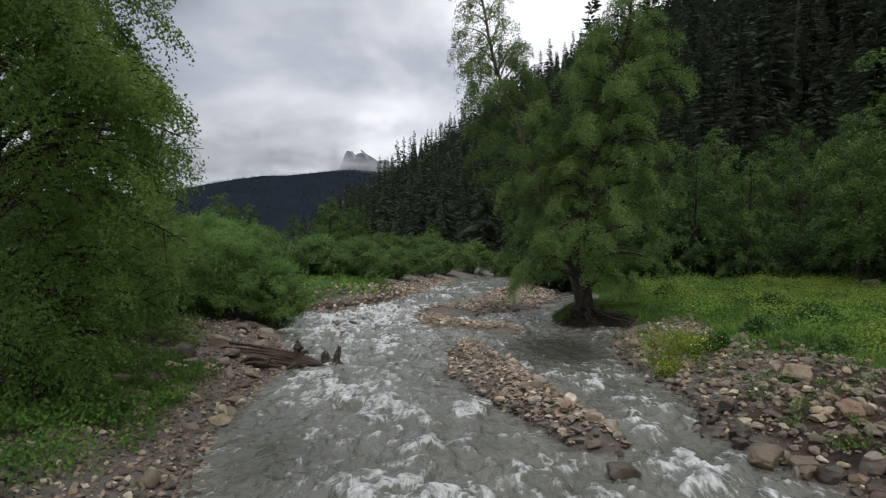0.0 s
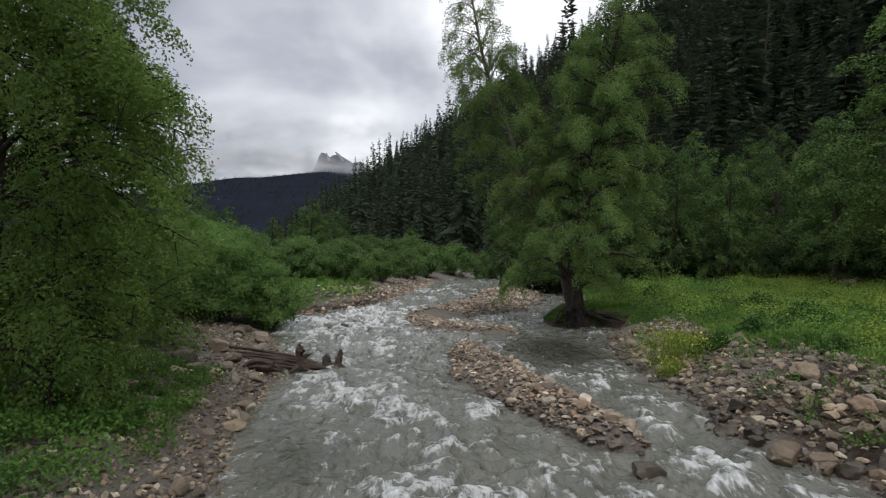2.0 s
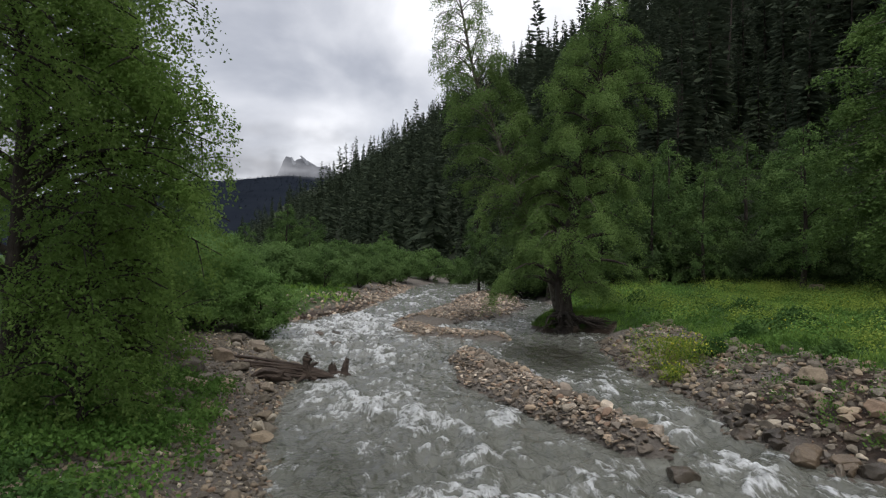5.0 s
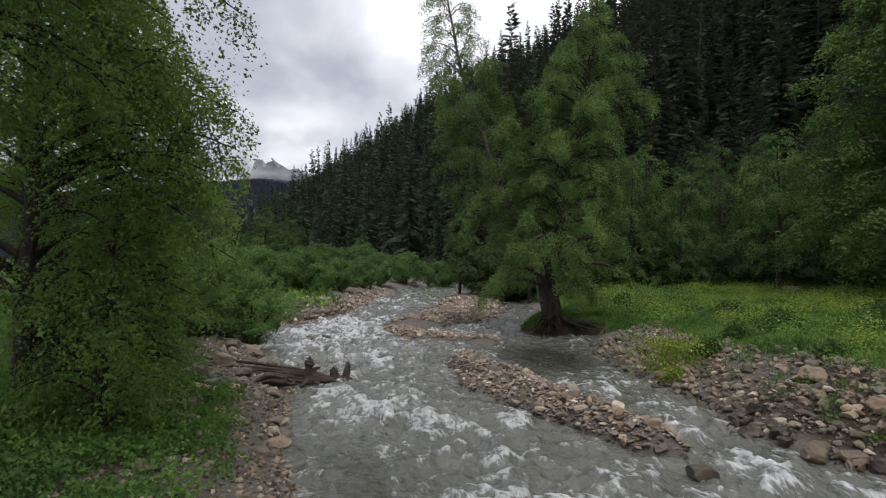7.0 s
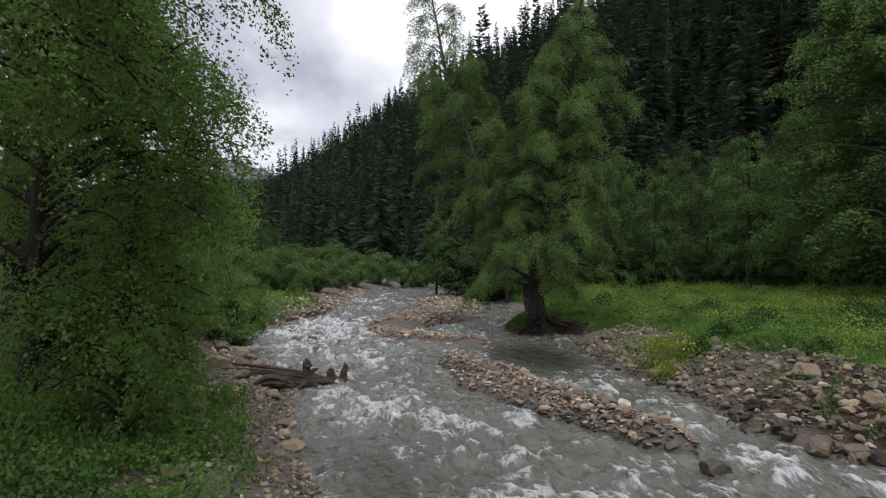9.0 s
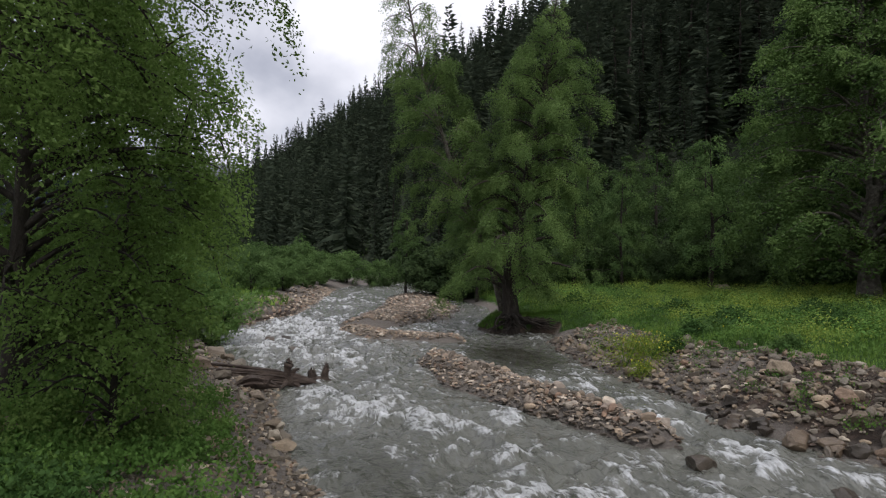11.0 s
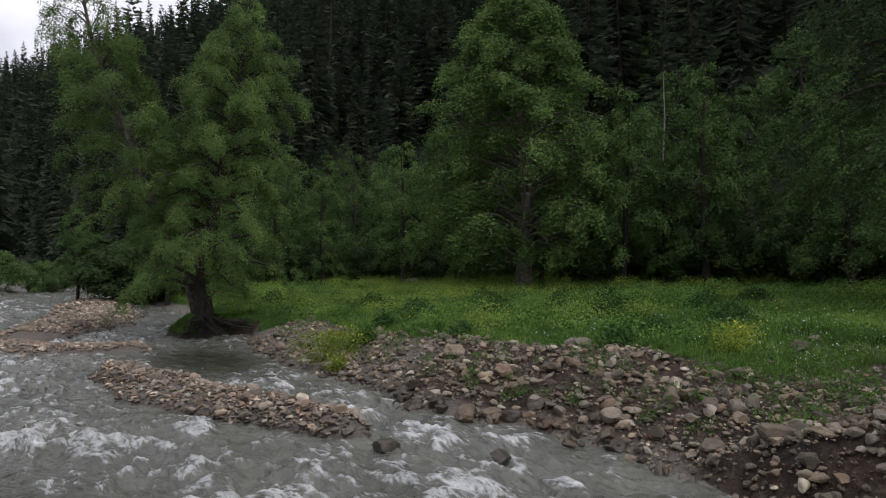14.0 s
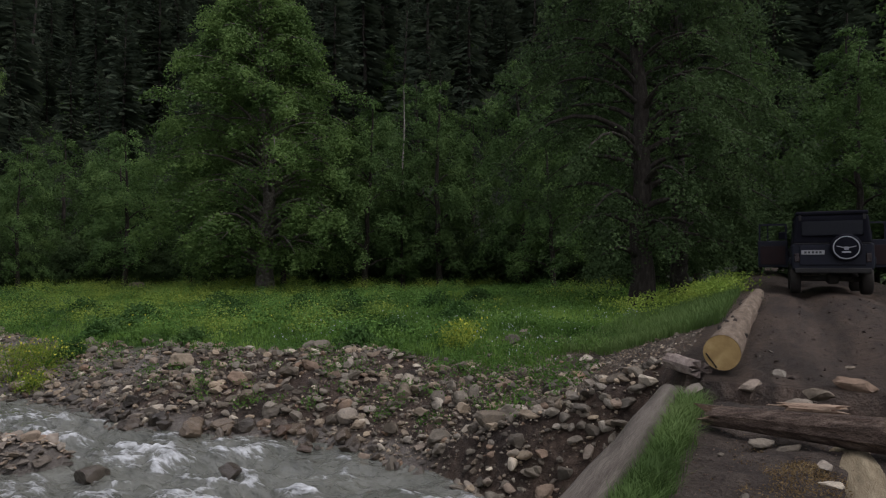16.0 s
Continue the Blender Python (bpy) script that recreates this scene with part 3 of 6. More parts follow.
def mud_cover(x, y):
    # the track, and the bare flank of its bank
    track = np.clip(1.2 - np.abs(y + 1.1) / 1.75 + 0.2, 0, 1) * np.clip((x - 2) * 0.8, 0, 1)
    flank = np.clip(1.35 - np.abs(y - 2.1) / 1.9, 0, 1) * np.clip((x - 3.2), 0, 1) * np.clip((10.8 - x) / 2, 0, 1)
    dr = x - right_edge(y)
    soil = 0.75 * np.clip(dr * 2, 0, 1) * np.clip((12 - y) / 3, 0, 1) * np.clip((3.2 - dr) * 1.5, 0, 1)
    dl = left_edge(y) - x
    cliff = np.clip((0.45 - dl) * 5, 0, 1) * np.clip((dl + 0.2) * 5, 0, 1) * np.clip((y - 24) * 2, 0, 1) * np.clip((35 - y), 0, 1)
    undercut = np.clip((0.5 - dr) * 5, 0, 1) * np.clip((y - 20.6) * 3, 0, 1) * np.clip((25.3 - y) * 2, 0, 1) * (dr > -1.5)
    return np.maximum(np.maximum(np.maximum(np.clip(track * 2, 0, 1), flank), soil), np.maximum(undercut, cliff))


xs = lines(-7, 13, 0.17, -3500, 3500)
ys = lines(-2.5, 27, 0.17, -2500, 4500)
gx, gy, quads = sheet(xs, ys)
gz = land(gx, gy)
covers = {"grass": meadow_cover(gx, gy) * (1 - 0.8 * mud_cover(gx, gy)), "mud": mud_cover(gx, gy), "forest": np.clip(hill_n(gx, gy) / 6 + 1.0, 0, 1)}
ground = new("ground", mesh_np("ground", np.stack([gx, gy, gz], 1), quads, GROUND, True, covers))
tagged(ground, "valley floor of gravel banks, green meadow and muddy track", "ground", kind="structure")

# ---- the river ----
xs = lines(-3.2, 5.6, 0.055, -9, 14, 1.05)
ys = lines(3.5, 13, 0.055, -12, 75, 1.022)
wx, wy, quads = sheet(xs, ys)


def rapids(x, y):
    """How wild the water is, from the steps in its bed."""
    r = 0.5 + 0 * x
    for cx, cy, sx, sy, a in ((-2.2, 21, 2.4, 4.5, 0.62), (-1.6, 27, 1.8, 5, 0.55), (0.5, 40, 1.8, 9, 0.3), (3.9, 8.2, 0.7, 2.4, 0.5), (3.7, 5.2, 0.9, 1.6, 0.45), (1.2, 5.4, 2.2, 1.4, 0.18), (1.4, 3.5, 1.5, 1.0, 0.05), (-0.9, 10.2, 0.6, 0.9, 0.5), (0.6, 9.0, 0.9, 1.7, 0.36), (1.5, 6.9, 1.2, 1.0, 0.36), (3.2, 22.0, 1.0, 1.2, 0.4), (3.5, 12.0, 0.7, 1.2, 0.33), (-1.0, 15.5, 0.8, 2.5, 0.25),
                              (3.6, 16.2, 1.3, 1.9, -0.5), (-1.2, 7.2, 0.9, 1.6, -0.3), (0.0, 12.4, 1.0, 1.2, -0.12), (2.6, 4.6, 1.3, 0.9, -0.1)):
        r = r + a * np.exp(-(((x - cx) / sx) ** 2 + ((y - cy) / sy) ** 2))
    return np.clip(r, 0, 1.3)


wild = rapids(wx, wy)
warp = 1.1 * (fbm(wx * 0.8, wy * 0.45, 3, 1) - 0.5)
w1 = fbm((wx + warp) * 1.05 + wy * 0.22, wy * 0.62 - wx * 0.1, 4, 2)
w2 = fbm((wx - warp) * 2.3, (wy + warp) * 1.5, 4, 5)
w3 = fbm((wx + 0.6 * warp) * 6.5, (wy - 0.7 * warp) * 4.2, 3, 1)
ridge = 1 - np.abs(2 * fbm((wx + 0.8 * warp) * 1.9, (wy - warp) * 1.2 + 4, 4, 6) - 1) * 2.2
wz = 1.25 * wild * (0.24 * (w1 - 0.5) + 0.28 * (w2 - 0.5) + 0.11 * (w3 - 0.5) + 0.05 * (ridge - 0.3)) + 0.04 * (fbm(wx * 5, wy * 4, 3, 3) - 0.5)
# water breaks where its bed is steep and on the crests of the waves
crest = 0.2 * w1 + 0.32 * w2 + 0.34 * w3 + 0.12 * np.clip(ridge, -0.5, 1) + 0.16 * fbm((wx + 1.6 * warp) * 3.1 + 0.35 * wy, (wy - 0.5 * warp) * 0.8, 5, 4)
rank = np.interp(crest, np.quantile(crest, np.linspace(0, 1, 201)), np.linspace(0, 1, 201))
foam = np.clip((rank - (1 - 0.66 * wild)) * 1.1, -0.35, 0.6)
shore = np.minimum(np.minimum(right_edge(wy) - wx, wx - left_edge(wy)), 0.5)
wz *= np.clip(shore * 2.2 + 0.25, 0.15, 1) * np.clip(-bar_height(wx, wy) * 3, 0.12, 1)
# clear still water in the pool behind the bar, and over the near shallows
pool = np.clip(1.25 * np.exp(-(((wx - 3.6) / 1.4) ** 2 + ((wy - 16.4) / 2.8) ** 2)), 0, 1) + 0.4 * np.exp(-(((wx + 1.0) / 0.9) ** 2 + ((wy - 7.0) / 1.8) ** 2))
river = new("water", mesh_np("water", np.stack([wx, wy, wz], 1), quads, WATER, True, {"foam": foam, "deep": pool}))
tagged(river, "shallow grey-green mountain river breaking into white foam", "river", kind="structure")


# ---- trees and bushes ----
def unit(v):
    return v / (np.linalg.norm(v, axis=-1, keepdims=True) + 1e-9)


def leaf_cards(r, pos, size, hang=0.5, slim=0.62, facing=None, loose=0.3):
    """One small folded leaf of four corners at each place; facing: the way most of them turn their face."""
    n = len(pos)
    tip = r.normal(size=(n, 3)) + np.array([0, 0, -hang])
    if facing is None:
        side = unit(np.cross(unit(tip), r.normal(size=(n, 3))))
    else:
        face = unit(facing + r.normal(0, loose, (n, 3)))
        tip = tip - face * (tip * face).sum(1, keepdims=True)
        side = unit(np.cross(face, unit(tip)))
    tip = unit(tip)
    up = np.cross(side, tip)
    s = size * r.uniform(0.65, 1.3, (n, 1))
    a = pos
    b = pos + tip * s * 0.45 + side * s * slim * 0.5 + up * s * 0.12
    c = pos + tip * s
    d = pos + tip * s * 0.45 - side * s * slim * 0.5 + up * s * 0.12
    v = np.stack([a, b, c, d], 1).reshape(-1, 3)
    return v, np.arange(4 * n).reshape(-1, 4)


def bezier(p0, p1, p2, n):
    t = np.linspace(0, 1, n)[:, None]
    return (1 - t) ** 2 * p0 + 2 * t * (1 - t) * p1 + t * t * p2


def grow_tree(seed, trunk, profile, girth, limbs, leaves, leaf, rise=0.35, droop=0.3, spray=0.8, sag=0.5, lean_side=None, first=0.5, subs=3, thin=((0, 1), (1, 1)), uneven=1.0, loose=0.55, hang=0.5):
    """Trunk line, limbs that fill the crown's profile (height, reach), and flat drooping sprays of leaves along them.
    thin: how full of leaves the sprays are by height. Returns (trunk tube, list of limbs, leaf mesh arrays)."""
    r = np.random.default_rng(seed)
    trunk = np.asarray(trunk, float)
    tl = (trunk[:, 2] - trunk[0, 2]) / (trunk[-1, 2] - trunk[0, 2])
    fine = np.linspace(0, 1, 14)
    line = np.stack([np.interp(fine, tl, trunk[:, k]) for k in range(3)], 1)
    line[1:-1, :2] += r.normal(0, girth * 0.22, (12, 2))
    rad = girth * (1 - fine) ** 0.8 + 0.012
    rad[0] *= 1.45
    rad[1] *= 1.1
    trunk_tube = tube(line, rad, 10)
    hz, hr = np.array(profile).T
    limb_list, roots, ways, longs = [], [], [], []

    def add_spray(c, d, ln):
        a = r.normal(0, 0.65)
        out = np.array([d[0] * np.cos(a) - d[1] * np.sin(a), d[0] * np.sin(a) + d[1] * np.cos(a), r.uniform(-0.45, 0.15)])
        roots.append(c)
        ways.append(unit(out))
        longs.append(ln)

    for i in range(limbs):
        h = hz[0] + (hz[-1] - hz[0]) * ((i + r.uniform(0, 1)) / limbs) ** 0.9
        reach = np.interp(h, hz, hr) * r.uniform(0.62, 1.04)
        az = i * 2.39996 + r.uniform(-0.5, 0.5)
        if lean_side is not None and r.random() < 0.4:
            az = lean_side + r.normal(0, 0.6)
        d = np.array([np.cos(az), np.sin(az), 0])
        start_h = max(h - reach * rise * r.uniform(0.6, 1.2), trunk[0, 2] + first)
        k = np.clip(np.interp(start_h, line[:, 2], fine), 0, 1)
        p0 = np.array([np.interp(k, fine, line[:, q]) for q in range(3)])
        axis = np.array([np.interp(h, line[:, 2], line[:, q]) for q in range(2)])
        p2 = np.array([axis[0], axis[1], h]) + d * reach - np.array([0, 0, droop * reach * r.uniform(0.3, 1.0)])
        p1 = p0 + d * reach * 0.5 + np.array([0, 0, (h - p0[2]) * 0.9 + 0.2 * reach])
        path = bezier(p0, p1, p2, 7)
        thick = np.interp(k, fine, rad) * 0.4 * r.uniform(0.7, 1.1) + 0.01
        tubes = [tube(path, np.linspace(thick, 0.006, 7), 5)]
        size = min(spray, 0.3 * spray + 0.4 * reach)

        def along(t):
            i0 = min(int(t * 6), 5)
            return path[i0] * (1 - (t * 6 - i0)) + path[i0 + 1] * (t * 6 - i0)

        add_spray(p2 - d * size * 0.5, d, size * r.uniform(0.8, 1.2))
        for t in r.uniform(0.25, 1.0, int(1.5 * reach / spray) + 1):
            add_spray(along(t), d, size * r.uniform(0.6, 1.1))
        for j in range(subs):
            q = along(r.uniform(0.3, 0.97))
            dd = unit(d * 0.5 + r.normal(size=3) * np.array([0.8, 0.8, 0.45]))
            ln = reach * r.uniform(0.15, 0.36)
            e = q + dd * ln - np.array([0, 0, ln * droop * 0.6])
            tubes.append(tube(bezier(q, (q + e) / 2 + np.array([0, 0, 0.12 * ln]), e, 4), np.linspace(0.014, 0.004, 4), 3))
            add_spray(e - dd * size * 0.4, unit(dd * np.array([1, 1, 0]) + 1e-6), size * r.uniform(0.6, 1.1))
            add_spray((q + e) / 2, unit(dd * np.array([1, 1, 0]) + 1e-6), size * r.uniform(0.5, 0.9))
        limb_list.append(tubes)
    c, d, ln = np.array(roots), np.array(ways), np.array(longs)
    w = ln ** 2 * r.uniform(0.3, 1.3, len(ln)) ** uneven * np.interp(c[:, 2], *np.array(thin).T)
    pick = r.choice(len(ln), leaves, p=w / w.sum())
    c, d, ln = c[pick], d[pick], ln[pick][:, None]
    side = unit(np.cross(d, np.array([0, 0, 1.0])))
    u, v = r.random((leaves, 1)) ** 0.75, r.normal(0, 0.26, (leaves, 1))
    v = v * (1.15 - 0.7 * u)
    up = np.array([0, 0, 1.0])
    pos = c + d * ln * u + side * ln * v + up * ln * (0.17 * r.normal(size=(leaves, 1)) - sag * u * u - 0.8 * sag * np.abs(v))
    tassel = r.random((leaves, 1)) < 0.22
    pos = pos - up * tassel * ln * sag * 0.8 * r.random((leaves, 1)) ** 1.5
    return trunk_tube, limb_list, leaf_cards(r, pos, leaf, hang, facing=0.75 * up + d * (0.2 + 0.7 * u) + side * v * 1.5, loose=loose)


def plant(name, place, grown, leaf_material, bark, label, category, group="", turn=0.0, shown=99):
    ob = thing(name, place, label, category, group, turn)
    if grown[0] is not None:
        child("trunk", mesh_np("trunk", *grown[0], bark, True), ob)
    for tubes in grown[1][:: max(1, len(grown[1]) // shown)]:
        child("limb", mesh_np("limb", *tubes[0], bark, True), ob)
    if shown > 50:
        twigs = child("twig_tangle", mesh_np("twig_tangle", *join_tubes([q for tubes in grown[1] for q in tubes[1:]]), bark, True), ob)
        tagged(twigs, kind="stuff")
    child("crown", mesh_np("crown", *grown[2], leaf_material), ob)
    return ob


def at(x, y, dz=0.0):
    return (x, y, float(land(x, y)) + dz)


# the birch that overhangs the stony bank, and the one behind it
over = grow_tree(11, [(0, 0, -0.3), (0.1, 0.1, 3), (0.1, -0.1, 5.5), (0.0, 0, 7.8)],
                 [(0.8, 2.1), (2.0, 2.5), (3.2, 2.5), (4.2, 2.4), (5.2, 1.9), (6.4, 1.2), (7.8, 0.5)], 0.1, 100, 120000, 0.05, 0.3, 0.25, 0.5, 0.8, 0.0, 0.4, 4, ((0, 0.35), (1.8, 0.5), (3.0, 1.0), (5, 1.4)), 1.2, 0.6)
plant("birch", at(-5.25, 8.1), over, LEAF_NEAR, BARK_DARK, "leafy green birch overhanging the stony river bank", "tree", "birches by the river")
arching = grow_tree(14, [(0, 0, -0.3), (0.5, 0, 1.6), (1.7, 0.1, 3.0), (2.3, 0.2, 4.6), (2.5, 0.2, 7.2)],
                    [(2.9, 1.1), (3.5, 1.6), (4.0, 2.2), (4.8, 2.4), (5.8, 2.0), (7.0, 0.8)], 0.17, 66, 50000, 0.038, 0.2, 0.3, 0.5, 0.8, 0.2, 2.5, 4, ((0, 1), (1, 1)), 1.3, 0.8)
plant("birch", at(-6.6, 4.5), arching, LEAF_NEAR, BARK_DARK, "arching birch whose lacy boughs hang over the bank", "tree", "birches by the river")
sapling = grow_tree(13, [(0, 0, -0.2), (0, 0.1, 1.4), (0.15, 0, 3.0)], [(0.4, 0.8), (1.2, 0.95), (2.0, 0.9), (3.0, 0.45)], 0.03, 40, 15000, 0.046, 0.4, 0.3, 0.45, 0.8, None, 0.2, 3)
plant("birch_sapling", at(-3.9, 7.2), sapling, LEAF_NEAR, BARK_DARK, "low bushy birch sapling on the stony bank", "tree", "birches by the river")
behind = grow_tree(12, [(0, 0, -0.3), (-0.1, 0.1, 4), (0.2, 0, 8), (0.1, 0, 11)],
                   [(0.5, 2.6), (2.4, 2.9), (4.0, 2.9), (6.0, 2.6), (8.5, 2.0), (10.8, 0.6)], 0.17, 64, 55000, 0.085, 0.3, 0.3, 0.75, 0.6, -0.2, 0.4, 3)
plant("birch", at(-7.3, 12.2), behind, LEAF_NEAR, BARK_DARK, "dense green birch on the grassy bank", "tree", "birches by the river")

# the tree at the bend, with its leaning neighbour
centre = grow_tree(21, [(0, 0, -0.4), (0.05, 0, 2), (0.5, -0.1, 5), (1.1, -0.3, 8.2), (1.5, -0.4, 11.8)],
                   [(1.5, 2.4), (2.4, 3.1), (3.6, 3.2), (4.8, 2.8), (5.8, 2.3), (7.0, 1.9), (8.2, 2.3), (9.2, 1.7), (10.3, 1.1), (11.8, 0.35)], 0.27, 96, 150000, 0.057, 0.35, 0.35, 0.66, 0.55, None, 1.0, 3, ((0, 1.1), (9.6, 1.1), (10.6, 0.6), (12, 0.5)), 1.1)
bend_tree = plant("birch", (5.35, 21.5, 0.3), centre, LEAF_BIRCH, BARK_DARK, "tall birch with a dark trunk on the undercut bank", "tree", "birches by the river")
leaning = grow_tree(22, [(0, 0, -0.4), (-0.5, 0, 1.6), (-1.9, 0.0, 4.8), (-3.3, -0.1, 8.5), (-4.3, -0.2, 12.9)],
                    [(2.4, 1.3), (4.0, 1.6), (5.4, 2.0), (6.6, 2.2), (7.8, 1.8), (8.8, 1.5), (10.2, 1.2), (11.6, 0.9), (12.9, 0.4)], 0.12, 72, 80000, 0.06, 0.7, 0.3, 0.62, 0.55, None, 1.0, 3, ((0, 0.7), (3.5, 1), (9.2, 1), (10.2, 0.5), (13, 0.35)), 1.0)
plant("birch", (5.65, 22.7, 0.35), leaning, LEAF_BIRCH, BARK_BIRCH, "slender leaning birch with a thin open top", "tree", "birches by the river")

# roots laid bare under the tree at the bend
r = np.random.default_rng(5)
roots = []
for k in range(54):
    az = r.choice([-0.15, -0.5, -2.6, -1.5], p=[0.5, 0.25, 0.15, 0.1]) + r.normal(0, 0.22)
    ln = r.uniform(0.4, 1.9)
    p0 = np.array([0.2 * np.cos(az), 0.2 * np.sin(az), r.uniform(0.05, 0.4)])
    p2 = np.array([ln * np.cos(az), ln * np.sin(az) * 0.7 - 0.1, r.uniform(-0.3, 0.25)])
    line = bezier(p0, (p0 + p2) / 2 + np.array([r.normal(0, 0.2), r.normal(0, 0.12), r.uniform(0.0, 0.3)]), p2, 9)
    line[1:] += r.normal(0, 0.035, (8, 3))
    roots.append(tube(line, np.linspace(r.uniform(0.03, 0.08), 0.01, 9), 5))
tagged(child("root_tangle", mesh_np("root_tangle", *join_tubes(roots), BARK_DARK, True), bend_tree), "bare dark roots over the undercut", kind="stuff")

# broad-leaved wood along the far side of the meadow
shapes = [
    grow_tree(31, [(0, 0, -0.3), (0.1, 0, 5), (0, 0.1, 10)], [(1.6, 2.0), (3.0, 2.6), (5.0, 2.7), (7.0, 2.3), (8.8, 1.4), (10, 0.5)], 0.16, 40, 15000, 0.145, 0.4, 0.3, 0.9, 0.5, None, 0.8, 2),
    grow_tree(32, [(0, 0, -0.3), (0.3, 0, 5), (0.5, 0.1, 10)], [(1.4, 1.8), (2.8, 2.4), (4.6, 2.4), (6.6, 2.0), (8.6, 1.2), (10, 0.4)], 0.14, 38, 14000, 0.145, 0.45, 0.3, 0.85, 0.5, None, 0.8, 2),
    grow_tree(33, [(0, 0, -0.3), (-0.2, 0, 5), (0, 0.2, 10)], [(1.2, 1.5), (3.8, 2.0), (5.6, 2.0), (7.4, 1.6), (9, 1.0), (10, 0.35)], 0.15, 36, 13000, 0.145, 0.45, 0.3, 0.8, 0.5, None, 0.8, 2)]
wood_label = "green broad-leaved tree at the edge of the meadow"
protos = []
for k, (x, y, s) in enumerate(((21.6, 32.8, 0.92), (17.5, 40.5, 1.0), (12.0, 38.0, 0.82))):
    ob = plant("birch", at(x, y), shapes[k], LEAF_WOOD, BARK_DARK, wood_label, "tree", "trees along the meadow", k * 1.3, 8)
    ob.scale = (s, s, s)
    protos.append(ob)
WOOD_MEADOW = [(8.6, 37.5, 0.75, 1), (14.6, 36.6, 0.74, 2), (17.6, 36.0, 0.72, 0), (24.5, 37.5, 0.9, 1), (25.4, 32.0, 0.95, 2), (19.0, 45, 0.95, 2), (28.0, 28.0, 1.1, 0),
        (26.3, 25.2, 1.05, 2), (24.6, 18.4, 1.0, 1), (27.2, 15.4, 1.12, 2), (29.5, 11.5, 1.2, 1), (31, 19, 1.25, 0), (26.5, 9.0, 0.8, 1)]
WOOD_TRACK = [(31.5, 6.5, 1.2, 0), (33, 1.5, 1.2, 1),
        (28.5, -3.2, 0.95, 2), (32, -8, 1.2, 0), (27, -10.5, 1.3, 1), (22.5, -6.0, 1.3, 0), (34, -3, 1.2, 2), (5.2, 44, 0.62, 1), (10.5, 46, 0.8, 0), (14, 49, 0.9, 2), (23, 41, 1.0, 0),
        (26.3, 17.1, 0.66, 2), (31, 37, 1.15, 1), (27.5, 43, 1.1, 0), (34, 31, 1.2, 2), (36.5, 25, 1.2, 0), (37, 18, 1.2, 1), (39, 11, 1.25, 2), (25, 49, 1.1, 1), (21, 55, 1.1, 0), (17, 60, 1.0, 2), (38, 4, 1.2, 0)]
r = np.random.default_rng(3)
for x, y, s, k in WOOD_MEADOW + WOOD_TRACK:
    p = at(x, y)
    base = protos[k].scale[0]
    f = s / base
    copy_thing(protos[k], pose(p[0], p[1], p[2], 0, 0, r.uniform(0, 360)) @ Matrix.Diagonal((f * r.uniform(0.92, 1.1), f * r.uniform(0.92, 1.1), f, 1)))

# the broad birch that stands out of the wood, and the dark trees by the track
broad = grow_tree(41, [(0, 0, -0.3), (0.1, 0, 5), (-0.2, 0.1, 10), (-0.4, 0, 14.8)],
                  [(1.8, 2.6), (3.6, 3.8), (6.0, 4.2), (8.6, 4.1), (10.8, 3.2), (12.8, 2.0), (14.8, 0.7)], 0.3, 130, 95000, 0.128, 0.42, 0.4, 0.95, 0.55, None, 1.0, 3, uneven=1.6)
big = plant("birch", at(21.5, 22.0), broad, LEAF_BROAD, BARK_BIRCH, "broad pale-green birch rising above the meadow's edge", "tree", "trees along the meadow")
big.scale = (1.28, 1.28, 1.05)
dark = grow_tree(42, [(0, 0, -0.3), (0.1, 0, 5), (0.4, 0.1, 10), (0.2, 0, 17)],
                 [(1.6, 2.6), (4.0, 3.9), (6.0, 4.4), (8.5, 4.6), (11, 4.0), (14, 2.7), (16.6, 0.8)], 0.33, 80, 52000, 0.115, 0.3, 0.45, 0.9, 0.6, None, 1.3, 3)
plant("alder", at(18.6, 3.7), dark, LEAF_ALDER_SHADE, BARK_DARK, "tall dark tree with a stout trunk beside the track", "tree", "trees beside the track")
dark2 = grow_tree(43, [(0, 0, -0.3), (-0.2, 0, 5), (-0.3, 0.1, 10), (0.2, 0, 16)],
                  [(1.5, 2.2), (4.0, 3.3), (6.0, 3.8), (8.5, 3.8), (11, 3.2), (13.5, 2.0), (15.6, 0.7)], 0.27, 66, 38000, 0.115, 0.3, 0.45, 0.9, 0.6, None, 1.3, 3)
plant("alder", at(21.6, 2.9), dark2, LEAF_ALDER_SHADE, BARK_MOTTLED, "tall tree with a pale mottled trunk beside the track", "tree", "trees beside the track")

# willow scrub on the far left bank
willows = [
    grow_tree(51, [(0, 0, -0.2), (0, 0, 0.6), (0, 0, 1.6)], [(0.25, 1.4), (0.8, 1.6), (1.4, 1.5), (1.9, 1.1), (2.3, 0.5)], 0.05, 70, 24000, 0.075, 1.2, -0.3, 0.5, -0.25, None, 0.0, 3, hang=-0.6, loose=0.6),
    grow_tree(52, [(0, 0, -0.2), (0, 0, 0.6), (0, 0, 1.6)], [(0.25, 1.1), (0.8, 1.4), (1.3, 1.3), (1.9, 0.8), (2.4, 0.35)], 0.05, 60, 16000, 0.085, 1.2, -0.3, 0.5, -0.25, None, 0.0, 3, hang=-0.6, loose=0.6),
    grow_tree(53, [(0, 0, -0.2), (0, 0, 0.6), (0, 0, 1.6)], [(0.25, 1.3), (0.8, 1.6), (1.3, 1.4), (1.9, 0.9), (2.4, 0.35)], 0.05, 44, 7500, 0.12, 1.2, -0.2, 0.6, -0.2, None, 0.0, 2, hang=-0.5, loose=0.5)]
